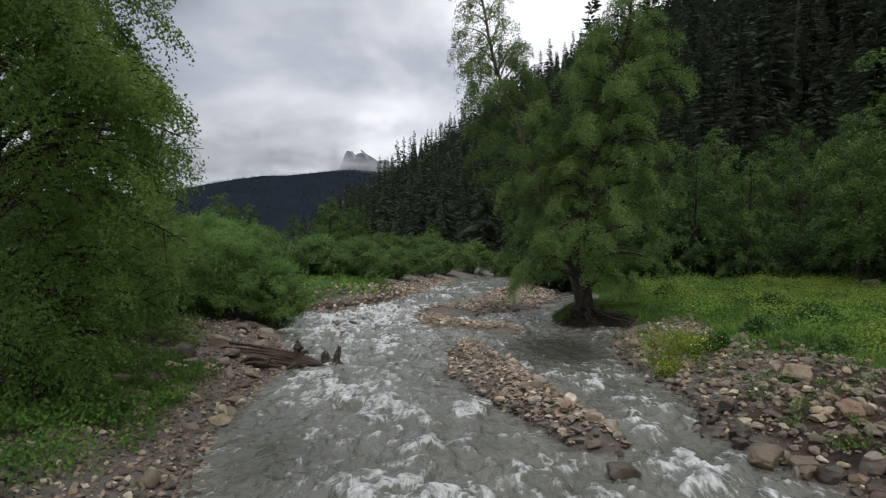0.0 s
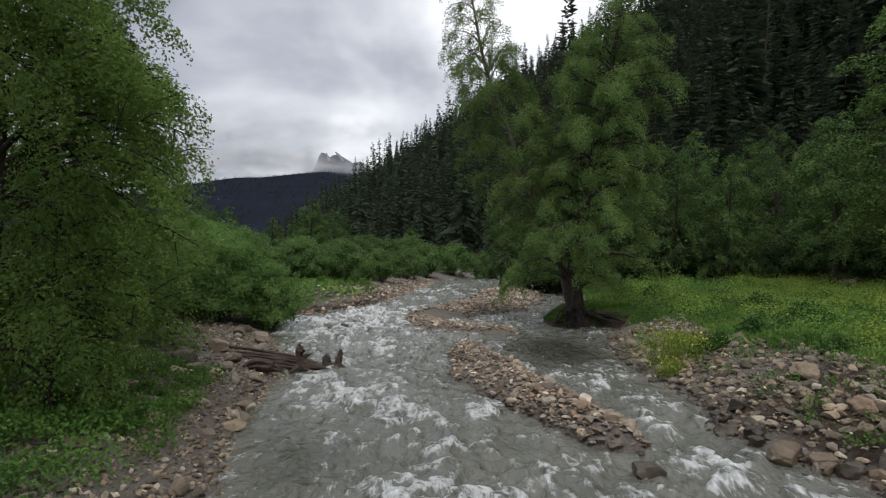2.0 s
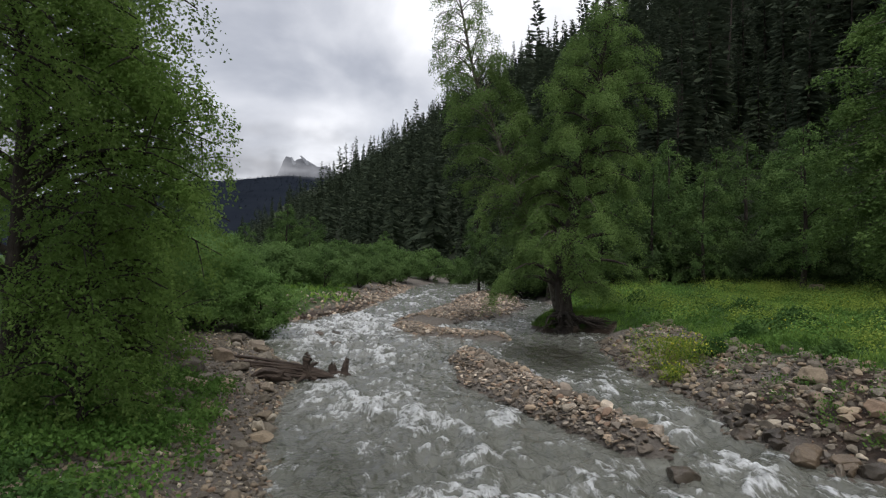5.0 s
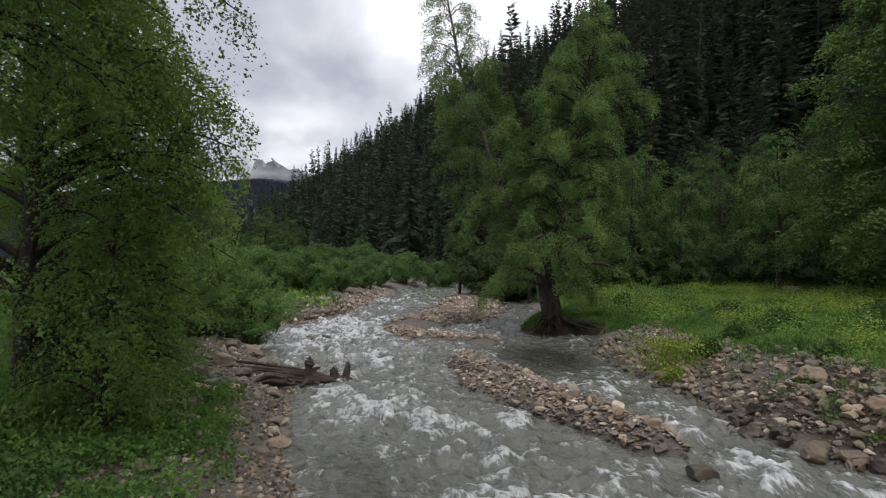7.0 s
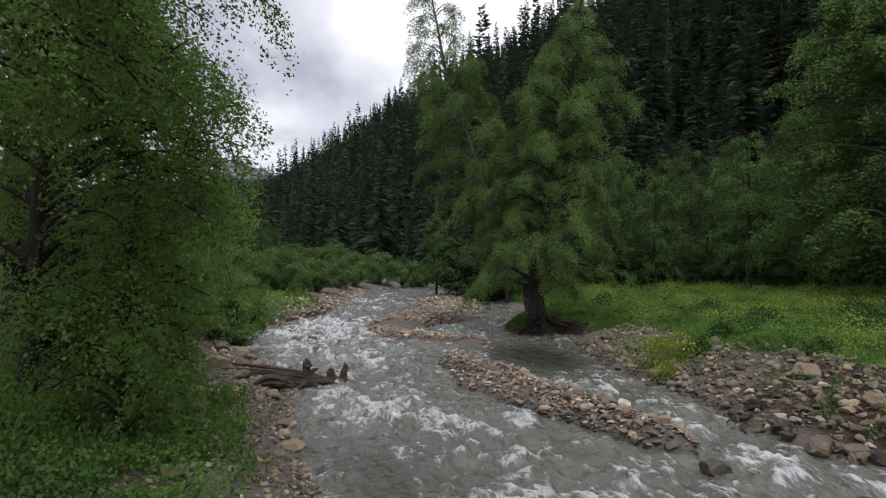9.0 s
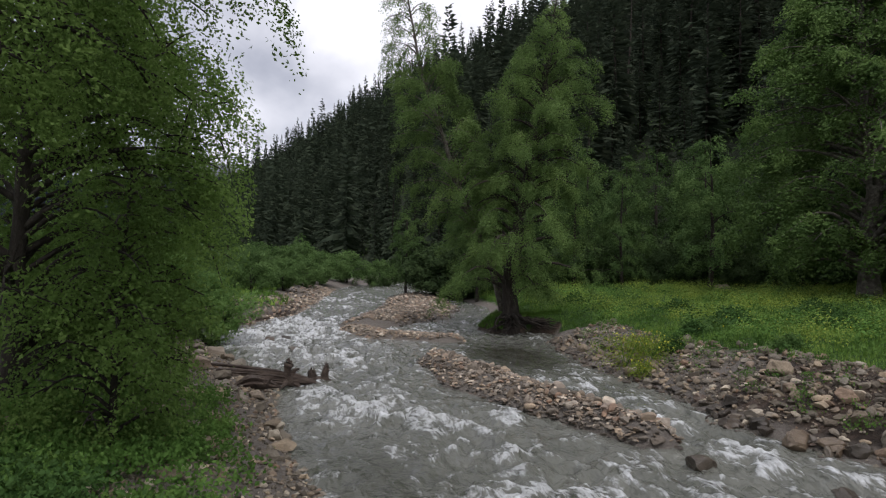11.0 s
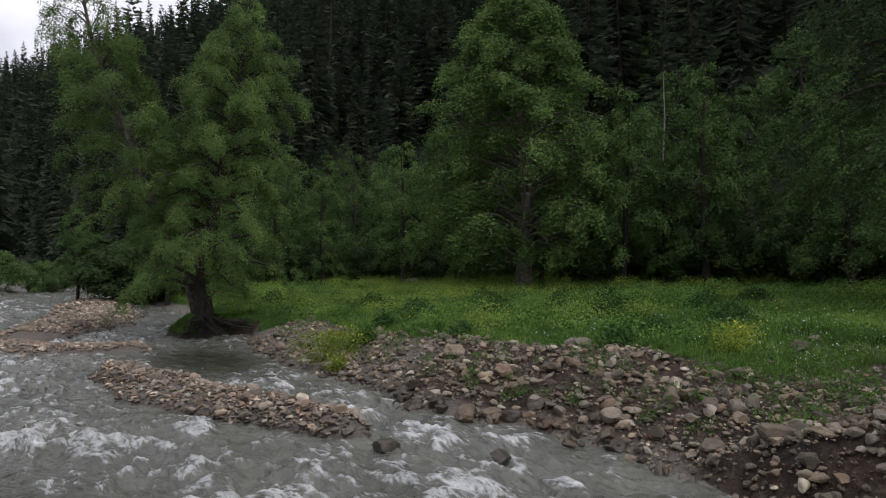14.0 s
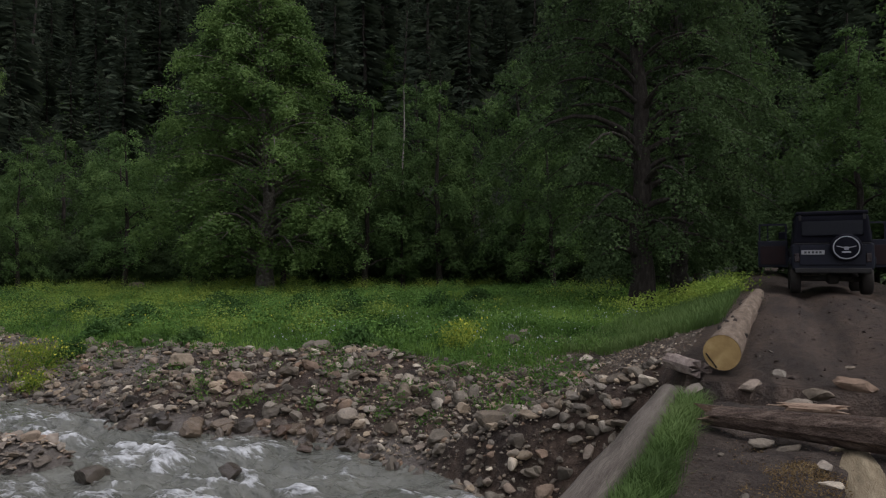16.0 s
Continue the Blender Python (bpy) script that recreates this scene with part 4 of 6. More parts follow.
willow_a = plant("willow_bush", at(-5.9, 18.2), willows[0], LEAF_WILLOW, BARK_DARK, "dense round willow bush on the stony bank", "bush", "willow bushes", 0, 8)
willow_b = plant("willow_bush", at(-7.6, 16.2), willows[1], LEAF_WILLOW, BARK_DARK, "dense round willow bush on the stony bank", "bush", "willow bushes", 0, 8)
r = np.random.default_rng(8)
SCRUB_NEAR = [(-4.6, 19.6, 0.85, 1), (-6.6, 21.0, 1.15, 0), (-8.6, 19.0, 1.2, 1), (-8.2, 23.4, 1.2, 0), (-7.2, 36.5, 1.1, 0), (-4.9, 38.5, 1.1, 1), (-9.4, 34, 1.15, 1), (-11.5, 30, 1.2, 0), (-3.2, 43, 1.15, 0), (-6.2, 44, 1.4, 1)]
SCRUB_FAR = [(-1.6, 50, 1.2, 1), (-3.8, 52, 1.6, 0), (-9.5, 47, 1.5, 0), (-12.5, 42, 1.5, 1), (-0.4, 58, 1.6, 0), (-6, 58, 1.8, 1), (2.6, 66, 1.8, 0), (-2, 66, 1.9, 1), (6, 66, 1.7, 1), (9.5, 62, 1.5, 0), (-15, 50, 1.8, 0), (-13.5, 36, 1.3, 1), (11.5, 55, 1.3, 1), (10.5, 48.5, 1.1, 0),
         (-11, 24, 1.1, 1), (-15.5, 41, 1.3, 0)]
willow_c = plant("willow_bush", at(-7.2, 36.5), willows[2], LEAF_SCRUB, BARK_DARK, "dense round willow bush on the upstream bank", "bush", "willow bushes upstream", 0, 8)
# these shrubs' dark leaf colour stands in for shade beneath the trees
shrub = plant("hazel_shrub", at(20.5, 36.6), willows[2], LEAF_ALDER_SHADE, BARK_DARK, "shrub at the foot of the wood, shade put into its dark leaves", "bush", "shrubs under the trees", 0, 8)
for x, y, s, k in SCRUB_NEAR + SCRUB_FAR:
    p = at(x, y)
    s *= 0.78 if y > 40 else 0.9 if y > 30 else 1.0
    copy_thing(willow_c if y > 30 else (willow_a, willow_b)[k], pose(*p, 0, 0, r.uniform(0, 360)) @ Matrix.Diagonal((s * r.uniform(0.95, 1.25), s * r.uniform(0.95, 1.25), s, 1)))
for k in range(30):
    t = k / 29
    x, y = np.interp(t, [0, 0.3, 0.5, 0.75, 1], [7, 20, 29.5, 31, 30]) + r.uniform(-1.5, 2.5), np.interp(t, [0, 0.3, 0.5, 0.75, 1], [41, 39, 27, 12, -10]) + r.uniform(-2, 2)
    s = r.uniform(0.9, 1.7)
    copy_thing(shrub, pose(*at(x, y), 0, 0, r.uniform(0, 360)) @ Matrix.Diagonal((s * 1.25, s * 1.25, s, 1)))
for x, y, s, k in ((-16.2, 45, 0.56, 0), (-14.6, 46.5, 0.5, 2), (-9.4, 50, 0.6, 1), (-7.6, 51, 0.52, 0), (-11.4, 58.8, 0.5, 0), (-19.5, 56.5, 0.52, 0), (-8.8, 63, 0.46, 1), (-15.5, 62, 0.5, 2), (-23, 60, 0.55, 1), (-13, 72, 0.62, 2), (-2.5, 74, 0.5, 1)):
    base = protos[k].scale[0]
    f = s / base
    copy_thing(protos[k], pose(*at(x, y), 0, 0, r.uniform(0, 360)) @ Matrix.Diagonal((f * 1.25, f * 1.25, f, 1)))


# ---- the fir forest ----
def fir(seed, levels, boughs, blades_each, height=22.0, reach=3.4):
    """A ragged spire: whorls of drooping boughs, each a fan of flat sprays, with dark gaps between the whorls."""
    r = np.random.default_rng(seed)
    lv = np.repeat(np.arange(levels), boughs)
    n = len(lv)
    f = np.clip((lv + r.uniform(-0.45, 0.45, n)) / levels, 0, 0.985)
    az = r.uniform(0, 2 * np.pi, n)
    ln = (reach * (1 - f) ** 0.6 * r.uniform(0.6, 1.1, n) * (0.85 + 0.2 * np.sin(az * 2 + seed + f * 9)) + 0.25)
    out = np.stack([np.cos(az), np.sin(az), np.zeros(n)], 1)
    root = np.zeros((n, 3))
    root[:, 2] = height * (0.07 + 0.93 * f)
    sag = np.interp(f, [0, 0.5, 1], [0.3, 0.15, -0.6])
    vs = []
    for k in range(blades_each):
        u = 0.0 if k == 0 else r.uniform(0.25, 0.75, n)
        swing = 0.0 if k == 0 else r.uniform(0.45, 1.0, n) * (1 if k % 2 else -1)
        d = np.stack([np.cos(az + swing), np.sin(az + swing), -sag - (0.1 if k else 0)], 1)
        d = unit(d)
        base = root + (out - np.array([0, 0, 1.0]) * sag[:, None]) * (ln * u)[:, None]
        L = ln * (1.0 if k == 0 else 0.55) * r.uniform(0.8, 1.15, n)
        side = unit(np.cross(d, np.array([0, 0, 1.0])) + r.normal(0, 0.7, (n, 3)))
        wd = (L * {1: 0.17, 2: 0.15}.get(blades_each, 0.13) + {1: 0.12, 2: 0.09}.get(blades_each, 0.06))[:, None]
        mid = base + d * L[:, None] * 0.45
        vs.append(np.stack([base, mid + side * wd, base + d * L[:, None] - np.array([0, 0, 0.12]) * L[:, None], mid - side * wd - np.array([0, 0, 0.1]) * L[:, None]], 1).reshape(-1, 3))
    v = np.vstack(vs)
    return v, np.arange(len(v)).reshape(-1, 4)


near_firs = [fir(61, 34, 9, 4, 23, 3.4), fir(62, 32, 9, 4, 22, 2.9), fir(63, 36, 9, 4, 25, 3.3)]
fir_protos = []
for k, (x, y) in enumerate(((45, 36), (52, 30), (40, 44))):
    ob = thing("fir_tree", at(x, y, -0.5), "tall dark green fir on the steep mountainside", "tree", "firs on the mountainside")
    child("trunk", mesh_np("trunk", *tube([(0, 0, -1), (0, 0, 8), (0, 0, 22.5)], [0.3, 0.22, 0.03], 6), BARK_DARK, True), ob)
    child("crown", mesh_np("crown", *near_firs[k], NEEDLE), ob)
    fir_protos.append(ob)

r = np.random.default_rng(64)
spots = []
for gx0 in np.arange(-260, 330, 5.6):
    for gy0 in np.arange(-70, 960, 5.6):
        x, y = gx0 + r.uniform(-2.8, 2.8), gy0 + r.uniform(-2.8, 2.8)
        n, d = hill_n(x, y), np.hypot(x, y)
        az = np.degrees(np.arctan2(x, y))
        if -2 < n < 200 and -24 < az < 112 and not (n < 3 and d < 58) and (d < 230 or r.random() < 0.5):
            if d < 420 or n > 60 or az < 2:
                spots.append((d, x, y))
spots.sort()
single = [s for s in spots if s[0] < 400][:280]
for d, x, y in single:
    s = r.uniform(0.5, 1.15) * np.interp(hill_n(x, y), [0, 20], [0.75, 1.0])
    copy_thing(fir_protos[int(r.integers(3))], pose(*at(x, y, -0.6), r.normal(0, 1.5), r.normal(0, 1.5), r.uniform(0, 360)) @ Matrix.Diagonal((s * r.uniform(0.85, 1.15),) * 2 + (s, 1)))
far_firs = [fir(71, 26, 9, 1, 24, 3.8), fir(72, 23, 9, 1, 21, 3.2), fir(73, 28, 9, 1, 28, 3.9), fir(74, 18, 9, 1, 16, 3.4)]
mid_firs = [fir(75, 23, 9, 2, 24, 3.8), fir(76, 21, 9, 2, 21, 3.2), fir(77, 25, 9, 2, 28, 3.9), fir(78, 17, 9, 2, 16, 3.4)]


def forest(name, places, variants, mat, label, rnd, grow=(0.6, 1.1)):
    vs, fs, n = [], [], 0
    for x, y, z, k in places:
        v, f = variants[int(rnd.integers(len(variants)))]
        a, s = rnd.uniform(0, 6.28), rnd.uniform(*grow) * k
        c, q = np.cos(a) * s, np.sin(a) * s
        vs.append(np.stack([v[:, 0] * c - v[:, 1] * q + x, v[:, 0] * q + v[:, 1] * c + y, v[:, 2] * s + z], 1))
        fs.append(f + n)
        n += len(v)
    ob = new(name, mesh_np(name, np.vstack(vs), np.vstack(fs), mat))
    return tagged(ob, label, "forest", kind="stuff")


rest = [s for s in spots if s not in set(single)][:2700]
pts = np.array([(x, y) for _, x, y in rest])
zz = land(pts[:, 0], pts[:, 1]) - 0.8
stand = [(x, y, z, float(r.choice([0.72, 0.92, 1.14], p=[0.45, 0.35, 0.2]))) for (x, y), z in zip(pts, zz)]
forest("fir_forest", stand[:600], mid_firs, NEEDLE, "dense dark fir forest covering the lower mountainside", r, (0.4, 1.25))
forest("upper_fir_forest", stand[600:], far_firs, NEEDLE, "dense dark fir forest covering the steep upper mountainside", r, (0.4, 1.32))

# a few broad-leaved trees among the lowest firs
for x, y, s in ((33, 50, 0.8), (38, 57, 0.75), (47, 44, 0.8), (56, 36, 0.85), (44, 62, 0.7), (30, 66, 0.7), (24, 72, 0.75), (62, 58, 0.8), (70, 40, 0.85), (58, 16, 0.9), (50, 70, 0.75)):
    k = int(r.integers(3))
    f = s / protos[k].scale[0]
    copy_thing(protos[k], pose(*at(x, y, -0.3), 0, 0, r.uniform(0, 360)) @ Matrix.Diagonal((f, f, f, 1)))

# dead grey trunks among the firs
for x, y, h, t in ((53, 100, 22, 3), (67, 101, 15, -2), (60, 88, 14, 2)):
    z = float(land(x, y))
    ob = thing("dead_fir", (x, y, z - 0.5), "bare grey dead fir standing in the forest", "tree", "dead firs")
    ob.rotation_euler = (0, radians(t), 0)
    child("trunk", mesh_np("trunk", *tube([(0, 0, 0), (0.2, 0, h * 0.5), (0, 0, h)], [0.2, 0.14, 0.03], 6), BARK_DARK, True), ob)
    twigs = [tube(bezier(np.array([0.1, 0, hh]), np.array([0.1, 0, hh]) + 0.6 * np.array([np.cos(q), np.sin(q), 0.1]), np.array([0.1, 0, hh - 0.4]) + r.uniform(0.9, 1.7) * np.array([np.cos(q), np.sin(q), 0]), 4), [0.05, 0.035, 0.025, 0.012], 3)
             for hh, q in zip(np.linspace(h * 0.35, h * 0.95, 34), r.uniform(0, 6.28, 34))]
    child("branches", mesh_np("branches", *join_tubes(twigs), BARK_DARK), ob)
ob = thing("dead_birch", at(28.8, 18.6), "thin white dead birch trunk above the wood", "tree")
child("trunk", mesh_np("trunk", *tube([(0, 0, 0), (0.12, 0, 4), (-0.06, 0.05, 6.5), (0.1, 0, 9), (0.02, 0, 11.4)], [0.08, 0.065, 0.055, 0.04, 0.012], 7), BARK_PALE, True), ob)


# ---- the distance ----
def ridge_mesh(points, base, back, mat, name, label, seed):
    """A rounded range along a crest line (x, y, z), falling to the valley in front and behind."""
    p = np.array(points, float)
    t = np.linspace(0, 1, 90)
    crest = np.stack([np.interp(t, np.linspace(0, 1, len(p)), p[:, k]) for k in range(3)], 1)
    crest[:, 2] += 10 * (fbm(t * 14, t * 0, 4, seed) - 0.5)
    rows = []
    for s in np.linspace(-1, 1, 21):
        fall = 1 - abs(s) ** 1.15
        rows.append(np.stack([crest[:, 0], crest[:, 1] + (back if s > 0 else base) * s, crest[:, 2] * fall + 8 * (fbm(t * 20, t * 0 + s * 4, 3, seed) - 0.5) * fall - 3], 1))
    nx = 90
    i, j = np.meshgrid(np.arange(nx - 1), np.arange(20), indexing="xy")
    a = (j * nx + i).ravel()
    ob = new(name, mesh_np(name, np.vstack(rows), np.stack([a, a + 1, a + nx + 1, a + nx], 1), mat, True))
    tagged(ob, label, "mountain", kind="structure")
    return crest, rows


crest, rows = ridge_mesh([(-1500, 1500, 120), (-900, 1600, 140), (-748, 1640, 152), (-550, 1710, 204), (-310, 1770, 232), (-60, 1800, 225), (300, 1850, 200)], 900, 600, FAR_SLOPE, "backdrop_ridge", "long dark forested ridge under low cloud, tinted blue for haze", 4)
r = np.random.default_rng(81)
places = []
front = np.array(rows[:11])
for k in range(2600):
    a, b = 10 * r.random() ** 0.55, r.uniform(15, 80)
    i, j = min(int(a), 9), int(b)
    u, v = a - i, b - j
    p = (front[i, j] * (1 - u) + front[i + 1, j] * u) * (1 - v) + (front[i, j + 1] * (1 - u) + front[i + 1, j + 1] * u) * v
    places.append((p[0], p[1], p[2] - 2, 1.0))
forest("far_fir_forest", places, [fir(91, 3, 4, 1, 9, 6), fir(92, 3, 4, 1, 8, 5.0)], NEEDLE_FAR, "fir forest on a distant ridge, haze painted into its dark blue", r, (0.7, 1.2))

bm = bmesh.new()
CRAGS = [(-900, 150), (-760, 220), (-640, 290), (-570, 350), (-540, 372), (-522, 392), (-510, 418), (-503, 440), (-490, 446), (-470, 436), (-455, 438), (-430, 430), (-405, 426), (-370, 410), (-330, 400), (-280, 380), (-180, 320), (0, 240)]
grid = [[bm.verts.new((x + 6 * np.sin(k * 3.1 + x), 2780 - 60 * k * (1 - z / 700), z * (1 - k / 9) + 10 * np.sin(x * 0.07 + k))) for x, z in CRAGS] for k in range(9)]
for k in range(8):
    for q in range(len(CRAGS) - 1):
        bm.faces.new((grid[k][q], grid[k + 1][q], grid[k + 1][q + 1], grid[k][q + 1]))
me = bpy.data.meshes.new("backdrop_peak")
bm.to_mesh(me)
bm.free()
me.materials.append(CRAG)
peak = tagged(new("backdrop_peak", me), "grey rocky summit with snow gullies below the cloud", "mountain", kind="structure")
for x0, z0, x1, z1, w in ((-470, 430, -452, 400, 6), (-430, 436, -395, 405, 7), (-415, 414, -396, 400, 5)):
    v = [(x0 - w * 0.3, 2700, z0), (x0 + w * 0.5, 2700, z0 + 3), (x1 + w, 2690, z1), (x1 - w, 2690, z1 - 4)]
    child("snow_gully", mesh_np("snow_gully", v, [[0, 1, 2, 3]], SNOW), peak, "white snow lying in a gully")


def cloud_mat():
    m = bpy.data.materials.new("low_cloud")
    nt, N, LK = node_tree(m)
    a = N("ShaderNodeAttribute")
    a.attribute_name = "veil"
    g = N("ShaderNodeNewGeometry")
    n = noise_tex(N, LK, g.outputs["Position"], 0.006, 5, 0.55)
    c = ramp(nt, [(0.35, (0.3, 0.315, 0.35)), (0.65, (0.47, 0.48, 0.51))])
    LK(n.outputs[0], c.inputs[0])
    e, t, mx = N("ShaderNodeEmission"), N("ShaderNodeBsdfTransparent"), N("ShaderNodeMixShader")
    LK(c.outputs[0], e.inputs["Color"])
    LK(a.outputs["Fac"], mx.inputs[0])
    LK(t.outputs[0], mx.inputs[1])
    LK(e.outputs[0], mx.inputs[2])
    LK(mx.outputs[0], N("ShaderNodeOutputMaterial").inputs[0])
    return m


CLOUD = cloud_mat()


def cloud_bank(name, radius, az0, az1, el0, el1, density, label):
    """A distant sheet of cloud bent round the valley; density(azimuth, elevation) thins it to nothing at its rims."""
    az, el, f = sheet(np.linspace(az0, az1, 150), np.linspace(el0, el1, 60))
    ra, re = np.radians(az), np.radians(el)
    v = np.stack([radius * np.sin(ra), radius * np.cos(ra), 2.4 + radius * np.tan(re)], 1)
    rim = np.clip((az - az0) / 3, 0, 1) * np.clip((az1 - az) / 3, 0, 1) * np.clip((el - el0) / 0.4, 0, 1) * np.clip((el1 - el) / 1.5, 0, 1)
    ob = new(name, mesh_np(name, v, f, CLOUD, True, {"veil": np.clip(density(az, el) * rim, 0, 1)}))
    return tagged(ob, label, "cloud", kind="structure")


cloud_bank("backdrop_cloud_high", 2350, -34, -2, 6.0, 14.0,
           lambda a, e: (1.5 * fbm(a * 0.45, e * 0.9, 4, 3) - 0.1) * np.clip(1.25 - (e - 7) / 5, 0, 1) * (1 - np.clip((a + 11.5) / 2.5, 0, 1) * (1 - np.clip((e - 9.4) / 1.6, 0, 0.8)) * 0.85),
           "grey cloud hanging across the rocky summit")
cloud_bank("backdrop_cloud_low", 1350, -34, -4, 5.6, 10.0,
           lambda a, e: np.clip(2.4 * fbm(a * 0.3, e * 0.8 + 7, 4, 5) - 0.55, 0, 1) * np.clip((e - 6.4 - 1.0 * fbm(a * 0.5, a * 0 + 2, 3, 1)) / 1.0, 0, 0.8) * np.clip((9.6 - e) / 1.2, 0, 1),
           "thin mist lying along the crest of the far ridge")


# ---- stones ----
def rock_shape(seed, sub, flat=0.72, cuts=(0.45, 0.82)):
    """A river-worn stone: a ball cut by random planes, rounded again, with a rough skin."""
    r = np.random.default_rng(seed)
    bm = bmesh.new()
    bmesh.ops.create_icosphere(bm, subdivisions=sub, radius=1)
    v = np.array([x.co[:] for x in bm.verts])
    f = np.array([[x.index for x in q.verts] for q in bm.faces])
    bm.free()
    for _ in range(11):
        d = unit(r.normal(size=3))
        h = r.uniform(*cuts)
        over = v @ d - h
        v = v - np.outer(np.clip(over, 0, None) * 0.97, d)
    for i in range(len(v)):
        v[i] *= 1 + 0.14 * noise.noise(Vector(v[i] * 2.1) + Vector((seed, 0, 0))) + 0.07 * noise.noise(Vector(v[i] * 4.7)) + 0.03 * noise.noise(Vector(v[i] * 11))
    return v * np.array([1, r.uniform(0.55, 0.9), flat * r.uniform(0.65, 1.1)]), f


BIG = [rock_shape(s, 4) for s in range(6)]
MID = [rock_shape(20 + s, 3) for s in range(8)]
SMALL = [rock_shape(40 + s, 2, 0.65) for s in range(12)]
SLAB = [rock_shape(80 + s, 2, 0.5, (0.3, 0.75)) for s in range(12)]
TINY = [rock_shape(60 + s, 1, 0.65) for s in range(12)]
BIG_ME = [mesh_np("boulder", v, f, ROCK, True) for v, f in BIG]
BIG_WET = [mesh_np("boulder", v, f, ROCK_WET, True) for v, f in BIG]
MID_ME = [mesh_np("stone", v, f, ROCK, True) for v, f in MID]
BAR_BIG = [mesh_np("boulder", v, f, BAR_ROCK, True) for v, f in BIG]
BAR_MID = [mesh_np("stone", v, f, BAR_ROCK, True) for v, f in MID]
for me in BIG_ME + BIG_WET + MID_ME + BAR_BIG + BAR_MID:
    me.set_sharp_from_angle(angle=radians(24))
r = np.random.default_rng(101)


def lay(name, me, x, y, size, label, category, group, sink=0.25, turn=None, z=None, tilt=12):
    ob = new(name, me)
    z = float(land(x, y)) if z is None else z
    m = pose(x, y, z + size * 0.55 * (1 - 2 * sink), r.normal(0, tilt), r.normal(0, tilt), r.uniform(0, 360) if turn is None else turn)
    ob.matrix_basis = m @ Matrix.Diagonal((size * r.uniform(0.9, 1.1), size * r.uniform(0.9, 1.1), size * r.uniform(0.85, 1.1), 1))
    return tagged(ob, label, category, group)


# boulders that stand out: x, y, half length, wet at the foot
SHORE_BOULDERS = [(4.75, 7.45, 0.34, 1), (4.95, 9.15, 0.24, 1), (4.55, 8.6, 0.24, 1), (5.25, 6.7, 0.27, 0), (6.1, 9.3, 0.33, 0), (6.35, 7.1, 0.3, 0), (5.45, 6.65, 0.27, 0), (6.0, 7.9, 0.26, 0), (6.3, 8.3, 0.24, 0),
            (4.96, 4.95, 0.22, 1), (4.9, 2.95, 0.26, 0), (5.35, 5.15, 0.17, 0), (5.0, 6.2, 0.22, 1), (5.6, 7.3, 0.24, 0), (6.7, 6.9, 0.24, 0), (6.9, 6.3, 0.19, 0), (5.7, 8.7, 0.2, 0), (5.3, 2.3, 0.17, 0), (6.1, 2.5, 0.2, 0)]
BANK_BOULDERS = [(4.8, 3.6, 0.17, 0), (5.5, 3.1, 0.18, 0), (21.6, 31.6, 0.65, 0), (4.3, 7.7, 0.2, 1), (4.75, 5.6, 0.18, 1), (6.4, 4.7, 0.2, 0), (7.1, 4.6, 0.17, 0), (6.55, 3.4, 0.18, 0), (5.9, 3.7, 0.16, 0), (9.2, 4.3, 0.24, 0), (10.4, 4.5, 0.2, 0), (7.9, 2.6, 0.2, 0),
            (6.6, 15.9, 0.28, 0), (6.2, 17.6, 0.3, 0), (5.6, 14.4, 0.24, 0), (5.4, 13.4, 0.26, 0), (5.9, 12.2, 0.2, 0), (6.8, 10.6, 0.22, 0)]
for x, y, s, wet in SHORE_BOULDERS + BANK_BOULDERS:
    x += 0.25 if 2.8 < y < 7.3 and x < 5.4 else 0.0
    k = int(r.integers(6))
    lay("boulder", (BIG_WET if wet else BIG_ME)[k], x, y, s * 0.82, "dark wet rounded boulder at the water's edge" if wet else "dry grey-brown boulder on the stony bank", "boulder", "boulders on the stony bank")
for x, y, s in ((2.45, 9.75, 0.15), (2.25, 9.35, 0.17), (2.7, 9.0, 0.2), (2.9, 8.55, 0.19), (2.55, 8.75, 0.15), (3.05, 8.0, 0.17), (1.75, 10.0, 0.13), (1.55, 10.6, 0.13), (2.0, 9.6, 0.15), (2.75, 9.5, 0.13), (3.15, 9.0, 0.12), (3.2, 8.4, 0.13), (2.8, 7.75, 0.14), (2.6, 8.3, 0.14), (2.3, 10.2, 0.14), (1.9, 11.0, 0.12)):
    lay("boulder", BAR_BIG[int(r.integers(6))], x, y, s * 0.85, "pale brown boulder on the gravel bar", "boulder", "boulders on the gravel bar")
for x, y, s, z in ((3.7, 5.65, 0.2, -0.03), (2.9, 7.0, 0.26, -0.12), (-2.15, 18.0, 0.22, 0.0), (-2.9, 20.5, 0.2, -0.03), (-2.4, 20.9, 0.2, -0.05)):
    lay("boulder", BIG_WET[int(r.integers(6))], x, y, s, "wet boulder standing in the rushing water", "boulder", "boulders in the river", 0.3, None, z)
